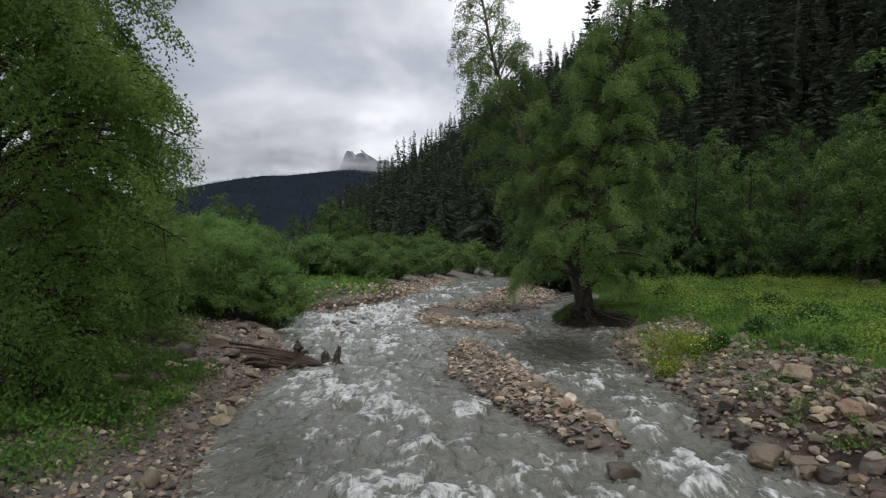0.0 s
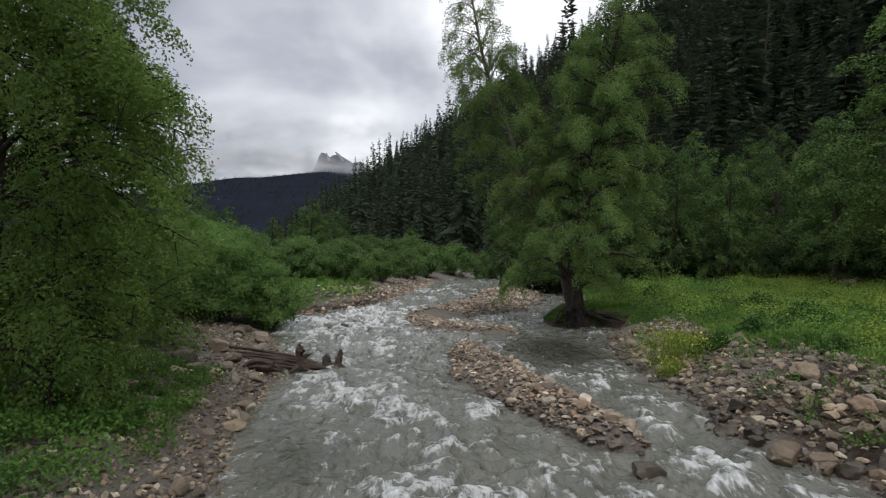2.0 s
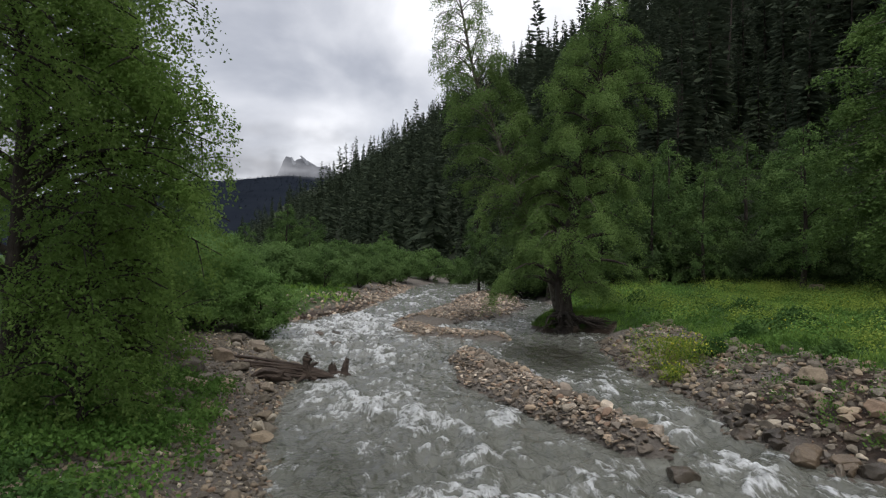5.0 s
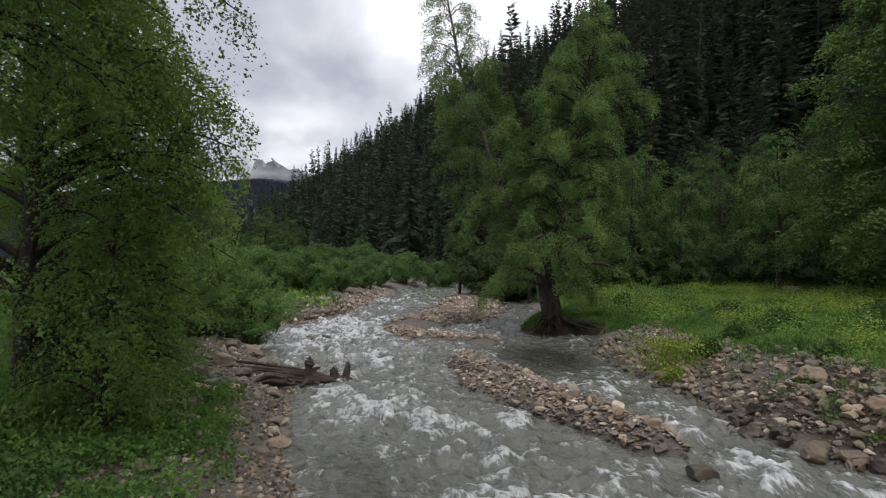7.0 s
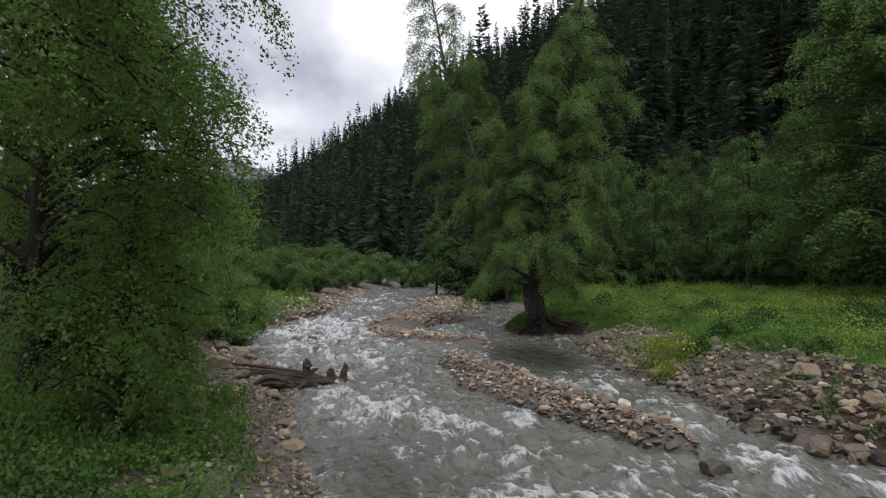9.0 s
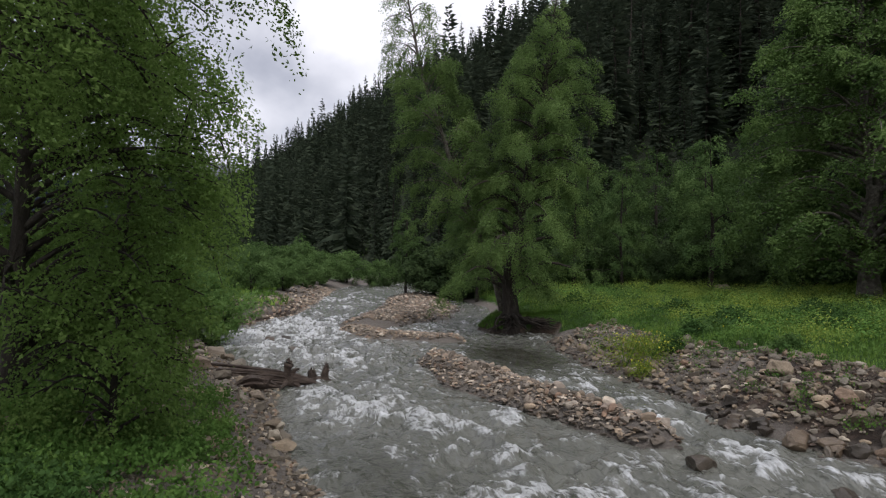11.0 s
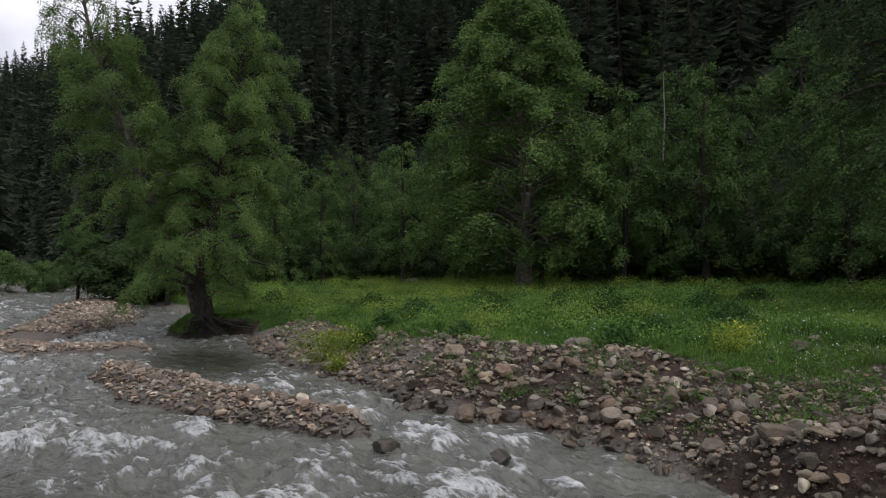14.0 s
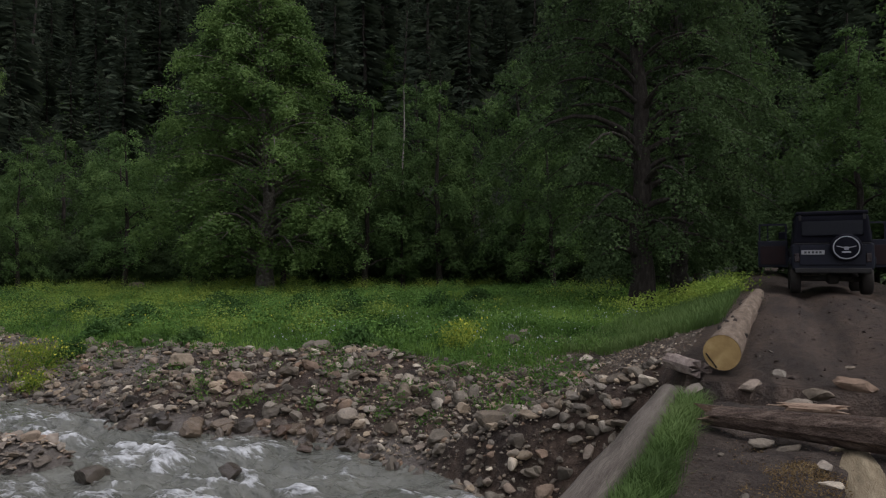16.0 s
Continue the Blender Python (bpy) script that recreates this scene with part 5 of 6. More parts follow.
WEEDY_BOULDERS = [(-3.2, 4.6, 0.2), (-3.8, 4.2, 0.25), (-4.4, 4.9, 0.22), (-2.7, 5.0, 0.15), (-3.5, 5.3, 0.18), (-2.9, 4.1, 0.13), (-4.9, 4.4, 0.24), (-3.4, 8.6, 0.2), (-3.1, 9.3, 0.24), (-3.6, 10.3, 0.3), (-3.3, 10.8, 0.26), (-2.9, 10.9, 0.17), (-3.9, 9.0, 0.22), (-3.0, 8.0, 0.16), (-3.5, 7.2, 0.2), (-3.2, 6.6, 0.14), (-4.3, 8.3, 0.2), (-3.7, 11.2, 0.24), (-3.4, 12.3, 0.26), (-3.9, 12.9, 0.3), (-3.2, 13.6, 0.24)]
GRASSY_BOULDERS = [(-4.5, 8.9, 0.25), (-4.2, 10.3, 0.22), (-3.7, 9.6, 0.2), (-3.9, 7.9, 0.17), (-4.9, 7.3, 0.24), (-3.3, 11.6, 0.22), (-4.1, 11.7, 0.28), (-3.0, 12.4, 0.2), (-2.7, 11.4, 0.17), (-4.7, 6.0, 0.2), (-2.3, 7.9, 0.13), (-2.4, 9.6, 0.15), (-2.6, 10.6, 0.14),
                (-4.3, 15.6, 0.3), (-4.0, 16.6, 0.28), (-4.6, 17.2, 0.26), (-5.2, 13.6, 0.25), (-4.9, 14.6, 0.22), (-3.6, 14.9, 0.2), (-5.2, 5.6, 0.2), (-4.4, 5.2, 0.18)]
for x, y, s in WEEDY_BOULDERS + GRASSY_BOULDERS:
    lay("boulder", BIG_ME[int(r.integers(6))], x, y, s, "grey boulder among weeds on the grassy bank", "boulder", "boulders on the grassy bank")


def scatter(count, where, lo, hi, rnd, power=2.2):
    """Places with sizes, for a strip given by a test on (x, y)."""
    out = []
    while len(out) < count:
        x, y = where(rnd)
        if x is None:
            continue
        out.append((x, y, lo + (hi - lo) * rnd.random() ** power))
    return out


def right_strip(rnd):
    y = 2.2 + 17 * rnd.random() ** 1.35
    w = np.interp(y, [2, 5, 7, 9, 12, 14, 18.5], [2.6, 2.3, 3.0, 2.5, 1.8, 2.2, 2.0])
    d = -0.15 + (w + 0.4) * rnd.random()
    x = float(right_edge(np.array(y))) + d
    if fbm(np.array(x * 1.3), np.array(y * 1.3), 3, 6) < 0.36 and rnd.random() < 0.75:
        return None, None
    return x, y


def flank_strip(rnd):
    x, y = rnd.uniform(3.85, 13), rnd.uniform(0.95, 4.8)
    if x < float(right_edge(np.array(y))) - 0.1:
        return None, None
    return (x, y) if rnd.random() < np.interp(x, [5, 8, 13], [1, 0.5, 0.1]) * np.interp(y, [1, 2.2, 3.4], [0.12, 0.6, 1]) else (None, None)


def dry(x, y):
    return (x, y) if x > float(right_edge(np.array(y))) - 0.1 else (None, None)


def left_strip(rnd):
    y = 3.8 + 14 * rnd.random() ** 1.2
    return float(left_edge(np.array(y))) + 0.1 - 3.0 * rnd.random() ** 1.25, y


def bar_strip(which):
    def pick(rnd):
        line, widths, top = BARS[which]
        k = rnd.integers(len(line) - 1)
        t, a = rnd.uniform(0, 1.12), rnd.uniform(-1.05, 1.05)
        x = line[k][0] * (1 - t) + line[k + 1][0] * t
        y = line[k][1] * (1 - t) + line[k + 1][1] * t
        w = widths[k] * (1 - t) + widths[k + 1] * t
        x += a * w
        y += rnd.uniform(-0.5, 0.5) * w
        return (x, y) if float(bar_height(np.array(x), np.array(y))) > -0.06 else (None, None)
    return pick


def far_left_strip(rnd):
    y = rnd.uniform(24, 56)
    return float(left_edge(np.array(y))) + 0.1 - rnd.uniform(0, 3.0) * rnd.random(), y


# single stones
for x, y, s in scatter(130, right_strip, 0.08, 0.19, r, 1.5):
    lay("stone", MID_ME[int(r.integers(8))], x, y, s, "loose grey and brown stone of the bank", "stone", "stones of the stony bank", 0.2, tilt=25)
for x, y, s in scatter(75, bar_strip(0), 0.06, 0.15, r, 1.6):
    lay("stone", BAR_MID[int(r.integers(8))], x, y, s, "pale stone on the gravel bar", "stone", "stones of the gravel bar", 0.2, tilt=20)
for x, y, s in scatter(70, left_strip, 0.06, 0.18, r, 1.8):
    lay("stone", MID_ME[int(r.integers(8))], x, y, s, "grey stone of the grassy bank", "stone", "stones of the grassy bank", 0.2, tilt=20)


def shingle(name, places, variants, mat, label, rnd):
    vs, fs, n = [], [], 0
    p = np.array(places)
    zs = land(p[:, 0], p[:, 1])
    for (x, y, s), z in zip(p, zs):
        v, f = variants[int(rnd.integers(len(variants)))]
        a = rnd.uniform(0, 6.28)
        t = rnd.normal(0, 0.3)
        w = v * np.array([s, s * rnd.uniform(0.8, 1.1), s * rnd.uniform(0.75, 1.1)])
        w = np.stack([w[:, 0] * np.cos(t) - w[:, 2] * np.sin(t), w[:, 1], w[:, 0] * np.sin(t) + w[:, 2] * np.cos(t)], 1)
        vs.append(np.stack([w[:, 0] * np.cos(a) - w[:, 1] * np.sin(a) + x, w[:, 0] * np.sin(a) + w[:, 1] * np.cos(a) + y, w[:, 2] + z + s * 0.25], 1))
        fs.append(f + n)
        n += len(v)
    ob = new(name, mesh_np(name, np.vstack(vs), np.vstack(fs), mat))
    return tagged(ob, label, "stones", kind="stuff")


def split_wet(places, level):
    """Part the stones that the water keeps wet from the dry ones above them."""
    p = np.array(places)
    low = land(p[:, 0], p[:, 1]) < level
    return p[~low], p[low]


def thinned(rnd):
    x, y = right_strip(rnd)
    if x is None or rnd.random() > np.interp(y, [2.5, 4, 6.5], [0.16, 0.34, 1.0]):
        return None, None
    return x, y


shingle("bank_pebbles", scatter(7500, right_strip, 0.012, 0.05, r, 1.8), TINY, STONES, "small pebbles filling the stony bank", r)
up, low = split_wet(scatter(2500, thinned, 0.035, 0.14, r, 1.9), 0.06)
shingle("bank_stones", up, SMALL, STONES, "grey and brown stones heaped on the stony bank", r)
shingle("wet_bank_stones", low, SMALL, STONES_WET, "dark wet stones along the foot of the stony bank", r)
shingle("flank_stones", scatter(900, flank_strip, 0.015, 0.085, r, 2.6), TINY, STONES, "loose stones on the bare flank of the track", r)
shingle("flank_pebbles", scatter(6000, lambda q: dry(q.uniform(3.75, 10.5), q.uniform(0.9, 4.6)), 0.006, 0.028, r, 1.8), TINY, STONES, "small pebbles in the bare soil beside the track", r)
shingle("bridgehead_stones", scatter(330, lambda q: dry(q.uniform(3.7, 5.7), q.uniform(1.15, 3.1)), 0.03, 0.14, r, 1.8), SMALL, STONES, "stones heaped against the bridge end", r)
shingle("shore_gravel", scatter(8500, left_strip, 0.014, 0.08, r, 2.2), TINY, STONES, "wet gravel and cobbles along the grassy bank", r)
up, low = split_wet(scatter(2500, bar_strip(0), 0.03, 0.1, r, 1.6), 0.045)
shingle("bar_gravel", up, SLAB, BAR_STONES, "pale flat cobbles heaped on the gravel bar", r)
shingle("wet_bar_gravel", low, SLAB, STONES_WET, "dark wet cobbles round the foot of the gravel bar", r)
up, low = split_wet(scatter(4200, bar_strip(1), 0.06, 0.15, r, 1.6), 0.05)
shingle("upstream_bar_gravel", up, TINY, BAR_STONES, "pale cobbles of the upstream gravel bar", r)
shingle("wet_upstream_gravel", low, TINY, STONES_WET, "dark wet cobbles round the upstream gravel bar", r)
shingle("low_bar_gravel", scatter(1300, bar_strip(2), 0.05, 0.13, r, 1.8), TINY, BAR_STONES, "wet cobbles of a low gravel bar", r)
shingle("upstream_gravel", scatter(1400, far_left_strip, 0.07, 0.18, r, 1.8), TINY, BAR_STONES, "pale cobbles along the upstream bank", r)
# the row of wet boulders that the current has washed out along the stony bank
for y in np.arange(5.3, 11.6, 0.37):
    y += r.uniform(-0.12, 0.12)
    lay("boulder", BIG_WET[int(r.integers(6))], float(right_edge(np.array(y))) + r.uniform(0.02, 0.25), y, r.uniform(0.12, 0.21), "dark wet rounded boulder at the water's edge", "boulder", "boulders on the stony bank", 0.2, z=0.02)


# ---- driftwood ----
def knotted(points, radii, seed, sides=10, rough=0.25):
    v, f = tube(points, radii, sides)
    rr = np.repeat(np.asarray(radii), sides)
    c = np.repeat(np.asarray(points, float), sides, axis=0)
    for i in range(len(v)):
        k = 1 + rough * noise.noise(Vector(v[i] * 3.5) + Vector((seed, 0, 0))) + rough * 0.7 * noise.noise(Vector(v[i] * 9))
        v[i] = c[i] + (v[i] - c[i]) * k
    return v, f


def grooved(points, radii, seed, sides=20, depth=0.3, flat=1.0):
    """A weathered or split piece of timber: furrows that run along the grain, a flattened section and torn ends."""
    q = np.random.default_rng(seed)
    p = np.asarray(points, float)
    v, f = tube(p, radii, sides)
    n = len(p)
    furrow = q.normal(0, depth * 0.5, sides)
    tear = q.normal(0, 0.05, (2, sides))
    along = unit(p[-1] - p[0])
    v = v.reshape(n, sides, 3)
    for i in range(n):
        furrow = furrow * 0.93 + q.normal(0, depth * 0.16, sides)
        v[i] = p[i] + (v[i] - p[i]) * np.clip(1 + furrow, 0.5, 1.5)[:, None] * np.array([1, 1, flat])
    v[0] += along * tear[0][:, None]
    v[-1] += along * tear[1][:, None]
    v = np.vstack([v.reshape(-1, 3), p[:1], p[-1:]])
    k = np.arange(sides)
    caps = np.vstack([np.stack([(k + 1) % sides, k, k * 0 + n * sides], 1), np.stack([k + (n - 1) * sides, (k + 1) % sides + (n - 1) * sides, k * 0 + n * sides + 1], 1)])
    return (v, f), caps


def weathered(name, parent, line, radii, seed, depth=0.4, sides=16, label=""):
    (v, f), caps = grooved(line, radii, seed, sides, depth, 0.9)
    return child(name, mesh_np(name, v[:-2], f, DRIFT, False), parent, label)


drift = thing("driftwood_log", (-2.4, 12.8, 0.1), "dark wet driftwood trunk stranded across the bank", "log")


def V3(*q):
    return np.array(q, float)


weathered("trunk", drift, bezier(V3(-2.1, 0.2, 0.2), V3(-0.8, 0.25, 0.22), V3(0.75, -0.05, -0.02), 30), np.r_[0.02, 0.05, np.linspace(0.07, 0.12, 22), 0.13, 0.12, 0.1, 0.08, 0.05, 0.02], 1)
weathered("bough", drift, bezier(V3(-1.9, 0.5, 0.36), V3(-0.9, 0.4, 0.3), V3(0.1, 0.12, 0.16), 18), np.r_[0.01, np.linspace(0.025, 0.04, 16), 0.02], 3, 0.45, 10)
weathered("bough", drift, bezier(V3(-1.5, -0.05, 0.1), V3(-0.6, 0.0, 0.1), V3(0.3, -0.12, -0.05), 14), np.r_[0.01, np.linspace(0.025, 0.035, 12), 0.01], 6, 0.45, 10)
weathered("hook", drift, bezier(V3(0.22, 0.0, 0.05), V3(0.12, 0.0, 0.28), V3(0.24, 0.0, 0.42), 10), [0.12, 0.1, 0.085, 0.075, 0.07, 0.08, 0.1, 0.11, 0.09, 0.03], 7, 0.45, 12, "dark knob of the root end")
for k, (x, y, z) in enumerate(((0.05, -0.3, -0.08), (0.5, -0.2, -0.1), (0.4, 0.05, 0.22))):
    weathered("root", drift, bezier(V3(0.2, 0, 0.06), V3(x * 0.6 + 0.1, y * 0.4, z + 0.05), V3(x, y, z), 8), np.linspace(0.08, 0.02, 8), 20 + k, 0.5, 8)
snag = thing("driftwood_stump", (-2.75, 12.0, 0.16), "gnarled dark driftwood root lying on the gravel", "log")
weathered("trunk", snag, bezier(V3(-0.35, 0.0, 0.03), V3(0.0, 0.05, 0.16), V3(0.4, -0.02, 0.0), 12), [0.02, 0.07, 0.1, 0.12, 0.13, 0.12, 0.12, 0.1, 0.08, 0.06, 0.04, 0.01], 31, 0.6)
for k, (x, y, z) in enumerate(((-0.1, 0.06, 0.2), (0.22, -0.06, 0.16))):
    weathered("root", snag, bezier(V3(x * 0.5, 0, 0.06), V3(x * 0.8, y, z * 0.6), V3(x, y, z), 6), [0.07, 0.065, 0.06, 0.05, 0.04, 0.015], 34 + k, 0.5, 8)
stump = thing("driftwood_stump", (-1.55, 13.25, 0.0), "broken driftwood stump standing in the river", "log")
weathered("trunk", stump, bezier(V3(-0.15, 0, -0.2), V3(-0.14, 0, 0.05), V3(-0.2, 0, 0.27), 9), [0.11, 0.11, 0.1, 0.1, 0.1, 0.095, 0.09, 0.085, 0.05], 12, 0.5, 10)
weathered("prong", stump, bezier(V3(0.06, 0, -0.15), V3(0.05, 0, 0.1), V3(0.12, 0, 0.32), 9), [0.1, 0.095, 0.09, 0.09, 0.085, 0.08, 0.075, 0.07, 0.04], 13, 0.5, 10)
weathered("prong", stump, bezier(V3(-0.25, 0, -0.05), V3(0, 0, 0.1), V3(0.22, 0.0, -0.02), 9), [0.05, 0.07, 0.08, 0.09, 0.09, 0.08, 0.07, 0.05, 0.02], 14, 0.5, 10)


# ---- grass, herbs and flowers ----
def blades(places, rnd, height, per, wide=0.012, bend=0.5):
    """Tufts of narrow bent blades, two faces each."""
    p = np.repeat(np.asarray(places, float), per, axis=0)
    n = len(p)
    a = rnd.uniform(0, 6.28, n)
    out = np.stack([np.cos(a), np.sin(a), np.zeros(n)], 1)
    side = np.stack([-np.sin(a), np.cos(a), np.zeros(n)], 1)
    p = p + out * rnd.uniform(0, 0.09, (n, 1))
    h = height * rnd.uniform(0.5, 1.3, (n, 1))
    w = wide * rnd.uniform(0.7, 1.5, (n, 1)) * np.clip(h / 0.25, 0.8, 2)
    z = np.array([0, 0, 1.0])
    m = p + z * h * 0.6 + out * h * 0.12
    t = p + z * h + out * h * bend * rnd.uniform(0.3, 1.2, (n, 1))
    v = np.stack([p - side * w, p + side * w, m + side * w * 0.75, m - side * w * 0.75, t], 1).reshape(-1, 3)
    k = np.arange(n)[:, None, None] * 5
    return v, (k + np.array([[0, 1, 2], [0, 2, 3], [3, 2, 4]])).reshape(-1, 3)


def blade_mesh(name, v, f, mat):
    return mesh_np(name, v, f, mat)


def meadow_spots(count, rnd, x0, x1, y0, y1, need=0.55, near=True):
    out = np.zeros((0, 2))
    while len(out) < count:
        x, y = rnd.uniform(x0, x1, count * 3), rnd.uniform(y0, y1, count * 3)
        d = np.hypot(x + 1.5, y)
        keep = (meadow_cover(x, y) * (1 - 0.6 * mud_cover(x, y)) > need + 0.25 * (fbm(x * 1.1, y * 1.1, 2, 2) - 0.5)) & (hill_n(x, y) < 0)
        if near:
            keep &= rnd.random(len(x)) < np.clip(9 / d, 0.08, 1)
        out = np.vstack([out, np.stack([x, y], 1)[keep]])
    out = out[:count]
    return np.column_stack([out, land(out[:, 0], out[:, 1]) - 0.02])


g = np.random.default_rng(201)
ob = new("meadow_grass", blade_mesh("meadow_grass", *blades(meadow_spots(20000, g, 4.4, 34, 2.2, 40), g, 0.17, 6, 0.009), GRASS))
tagged(ob, "lush green grass of the riverside meadow", "grass", kind="stuff")
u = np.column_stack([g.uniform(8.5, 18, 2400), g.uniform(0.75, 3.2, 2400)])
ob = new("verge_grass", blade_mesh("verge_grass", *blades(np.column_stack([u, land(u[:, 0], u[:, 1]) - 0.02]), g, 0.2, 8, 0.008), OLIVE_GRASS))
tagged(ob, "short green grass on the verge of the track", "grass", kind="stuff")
ob = new("bank_grass", blade_mesh("bank_grass", *blades(meadow_spots(2600, g, -11, -2.2, 4.5, 26, 0.45), g, 0.13, 6, 0.011), GRASS))
tagged(ob, "green grass on the shaded bank", "grass", kind="stuff")
far_spots = meadow_spots(1600, g, -16, 0, 24, 58, 0.35, False)
ob = new("upstream_grass", blade_mesh("upstream_grass", *blades(far_spots, g, 0.22, 9, 0.018), GRASS))
tagged(ob, "pale green grass on the upstream bank", "grass", kind="stuff")


def herbs(name, spots, rnd, size, per, mat, label, tall=0.3):
    p = np.repeat(spots, per, axis=0)
    p = p + np.column_stack([rnd.normal(0, tall * 0.55, (len(p), 2)), tall * rnd.random(len(p)) ** 0.8])
    v, f = leaf_cards(rnd, p, size, 0.0, 0.75)
    ob = new(name, mesh_np(name, v, f, mat))
    return tagged(ob, label, "plants", kind="stuff")


herbs("meadow_herbs", meadow_spots(420, g, 7, 34, 5, 38, 0.75), g, 0.085, 40, LEAF_HERB, "broad-leaved herbs growing through the meadow grass", 0.28)
herbs("bank_herbs", meadow_spots(130, g, -6.5, -2.2, 5.6, 13, 0.4), g, 0.09, 40, LEAF_HERB, "bright broad-leaved weeds between the stones of the grassy bank", 0.22)
yy = 5.2 + 6 * g.random(430)
dd = 0.75 + 2.6 * g.random(430)
keep = fbm(yy * 1.5, dd * 1.9, 2, 3) > 0.47
lx = left_edge(yy) - dd
herbs("shore_weeds", np.column_stack([lx, yy, land(lx, yy)])[keep], g, 0.055, 46, LEAF_HERB, "bright green weeds spreading over the gravel of the grassy bank", 0.2)
yy = 3.6 + 4.6 * g.random(420)
dd = 1.0 + 3.0 * g.random(420) ** 0.8
keep = (fbm(yy * 1.3, dd * 1.6, 2, 5) > 0.44) | (dd > 2.4)
lx = left_edge(yy) - dd
spots = np.column_stack([lx, yy, land(lx, yy)])[keep]
# weeds nearest the arching birch get darker leaves in place of its shade
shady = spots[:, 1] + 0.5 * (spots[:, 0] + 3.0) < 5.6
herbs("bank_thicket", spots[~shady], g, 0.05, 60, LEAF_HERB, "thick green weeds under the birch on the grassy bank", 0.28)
herbs("shaded_thicket", spots[shady], g, 0.05, 60, LEAF_DOCK_SHADE, "weeds under the arching birch, their leaf colour darkened as shade", 0.28)
bank = np.array([right_strip(g) for _ in range(230)], dtype=object)
bank = np.array([(x, y) for x, y in bank if x is not None and x - float(right_edge(np.array(y))) > 0.5], float)
herbs("bank_weeds", np.column_stack([bank, land(bank[:, 0], bank[:, 1]) + 0.02]), g, 0.04, 40, LEAF_HERB, "small weeds between the stones of the stony bank", 0.17)


def blossoms(name, spots, rnd, size, per, mat, label, lo=0.25, hi=0.6, wide=0.25):
    p = np.repeat(spots, per, axis=0)
    p = p + np.column_stack([rnd.normal(0, wide, (len(p), 2)), rnd.uniform(lo, hi, len(p))])
    v, f = leaf_cards(rnd, p, size, -0.6, 1.0)
    ob = new(name, mesh_np(name, v, f, mat))
    return tagged(ob, label, "flowers", kind="stuff")


blossoms("yellow_flowers", meadow_spots(60, g, 7, 34, 5, 36, 0.75), g, 0.036, 8, YELLOW, "yellow flowers scattered over the meadow")
edge = meadow_spots(50, g, 6.5, 17, 3, 9, 0.5)
blossoms("pale_flowers", edge, g, 0.025, 8, PALE_PETAL, "tiny pale blue flowers along the meadow's edge", 0.1, 0.3, 0.2)

def mounds(name, count, rnd, mat, label, x0, x1, y0, y1, near, leaf, per, tall=1.0, drift=0):
    """Leafy mounds of herbs, each a low dome of leaves."""
    m = meadow_spots(count * 5, rnd, x0, x1, y0, y1, 0.8, False)
    m = m[fbm(m[:, 0] * 0.3, m[:, 1] * 0.3, 3, drift) > 0.5]
    m = m[np.hypot(m[:, 0] + 1.5, m[:, 1]) > near][:count]
    wide, high = rnd.uniform(0.3, 1.0, len(m)), rnd.uniform(0.35, 0.9, len(m)) * tall
    k = np.repeat(np.arange(len(m)), per)
    way = unit(rnd.normal(size=(len(k), 3)) * np.array([1, 1, 0.8]))
    way[:, 2] = np.abs(way[:, 2])
    p = m[k] + way * rnd.uniform(0.7, 1.05, (len(k), 1)) * np.column_stack([wide[k], wide[k], high[k]])
    ob = new(name, mesh_np(name, *leaf_cards(rnd, p, leaf, -0.2, 0.8, way + np.array([0, 0, 0.6])), mat))
    return tagged(ob, label, "plants", kind="stuff")


mounds("tall_herbs", 640, g, LEAF_TALL, "tall yellow-green flowering herbs at the back of the meadow", 8, 36, 6, 40, 14, 0.055, 200, 1.0, 2)
mounds("broad_herbs", 300, g, LEAF_HERB, "broad-leaved green herbs in mounds over the meadow", 8, 36, 4, 40, 12, 0.06, 170, 0.8, 3)
mounds("dock_patches", 190, g, LEAF_DOCK_SHADE, "dark green dock leaves in patches through the meadow", 7, 36, 4, 40, 10, 0.08, 130, 0.75, 6)
mounds("low_clover", 420, g, LEAF_HERB, "low clover cushions in the meadow grass", 6.2, 26, 3.4, 24, 7.5, 0.035, 110, 0.4, 4)
x, y = g.uniform(10, 110, 9000), g.uniform(-20, 130, 9000)
k = (hill_n(x, y) > -4) & (hill_n(x, y) < 45) & (np.hypot(x, y) < 170)
under = np.column_stack([x[k], y[k], land(x[k], y[k])])[:3000]
herbs("forest_undergrowth", under, g, 0.45, 9, LEAF_WOOD, "dark undergrowth on the forest floor of the mountainside", 1.1)
vx, vy = g.uniform(14.5, 21, 80), 0.9 + 3.0 * g.random(80) ** 1.2
herbs("verge_herbs", np.column_stack([vx, vy, land(vx, vy)]), g, 0.06, 70, LEAF_TALL, "tall yellow-flowering herbs on the verge of the track", 0.5)
vx, vy = g.uniform(6.6, 12, 70), g.uniform(2.6, 4.6, 70)
herbs("verge_weeds", np.column_stack([vx, vy, land(vx, vy)]), g, 0.04, 60, LEAF_HERB, "low grey-green weeds at the edge of the bare soil", 0.22)
# grass hanging over the undercut bank
yy = np.r_[g.uniform(21.45, 25, 500), 21.4 + 0.5 * g.random(700) ** 1.5]
hx = np.r_[right_edge(yy[:500]) + 0.12 + 0.9 * g.random(500) ** 1.5, g.uniform(4.7, 7.2, 700)]
keep = (hx > right_edge(yy) + 0.1) & (np.hypot(hx - 5.35, yy - 21.5) > 0.35)
hx, yy = hx[keep], yy[keep]
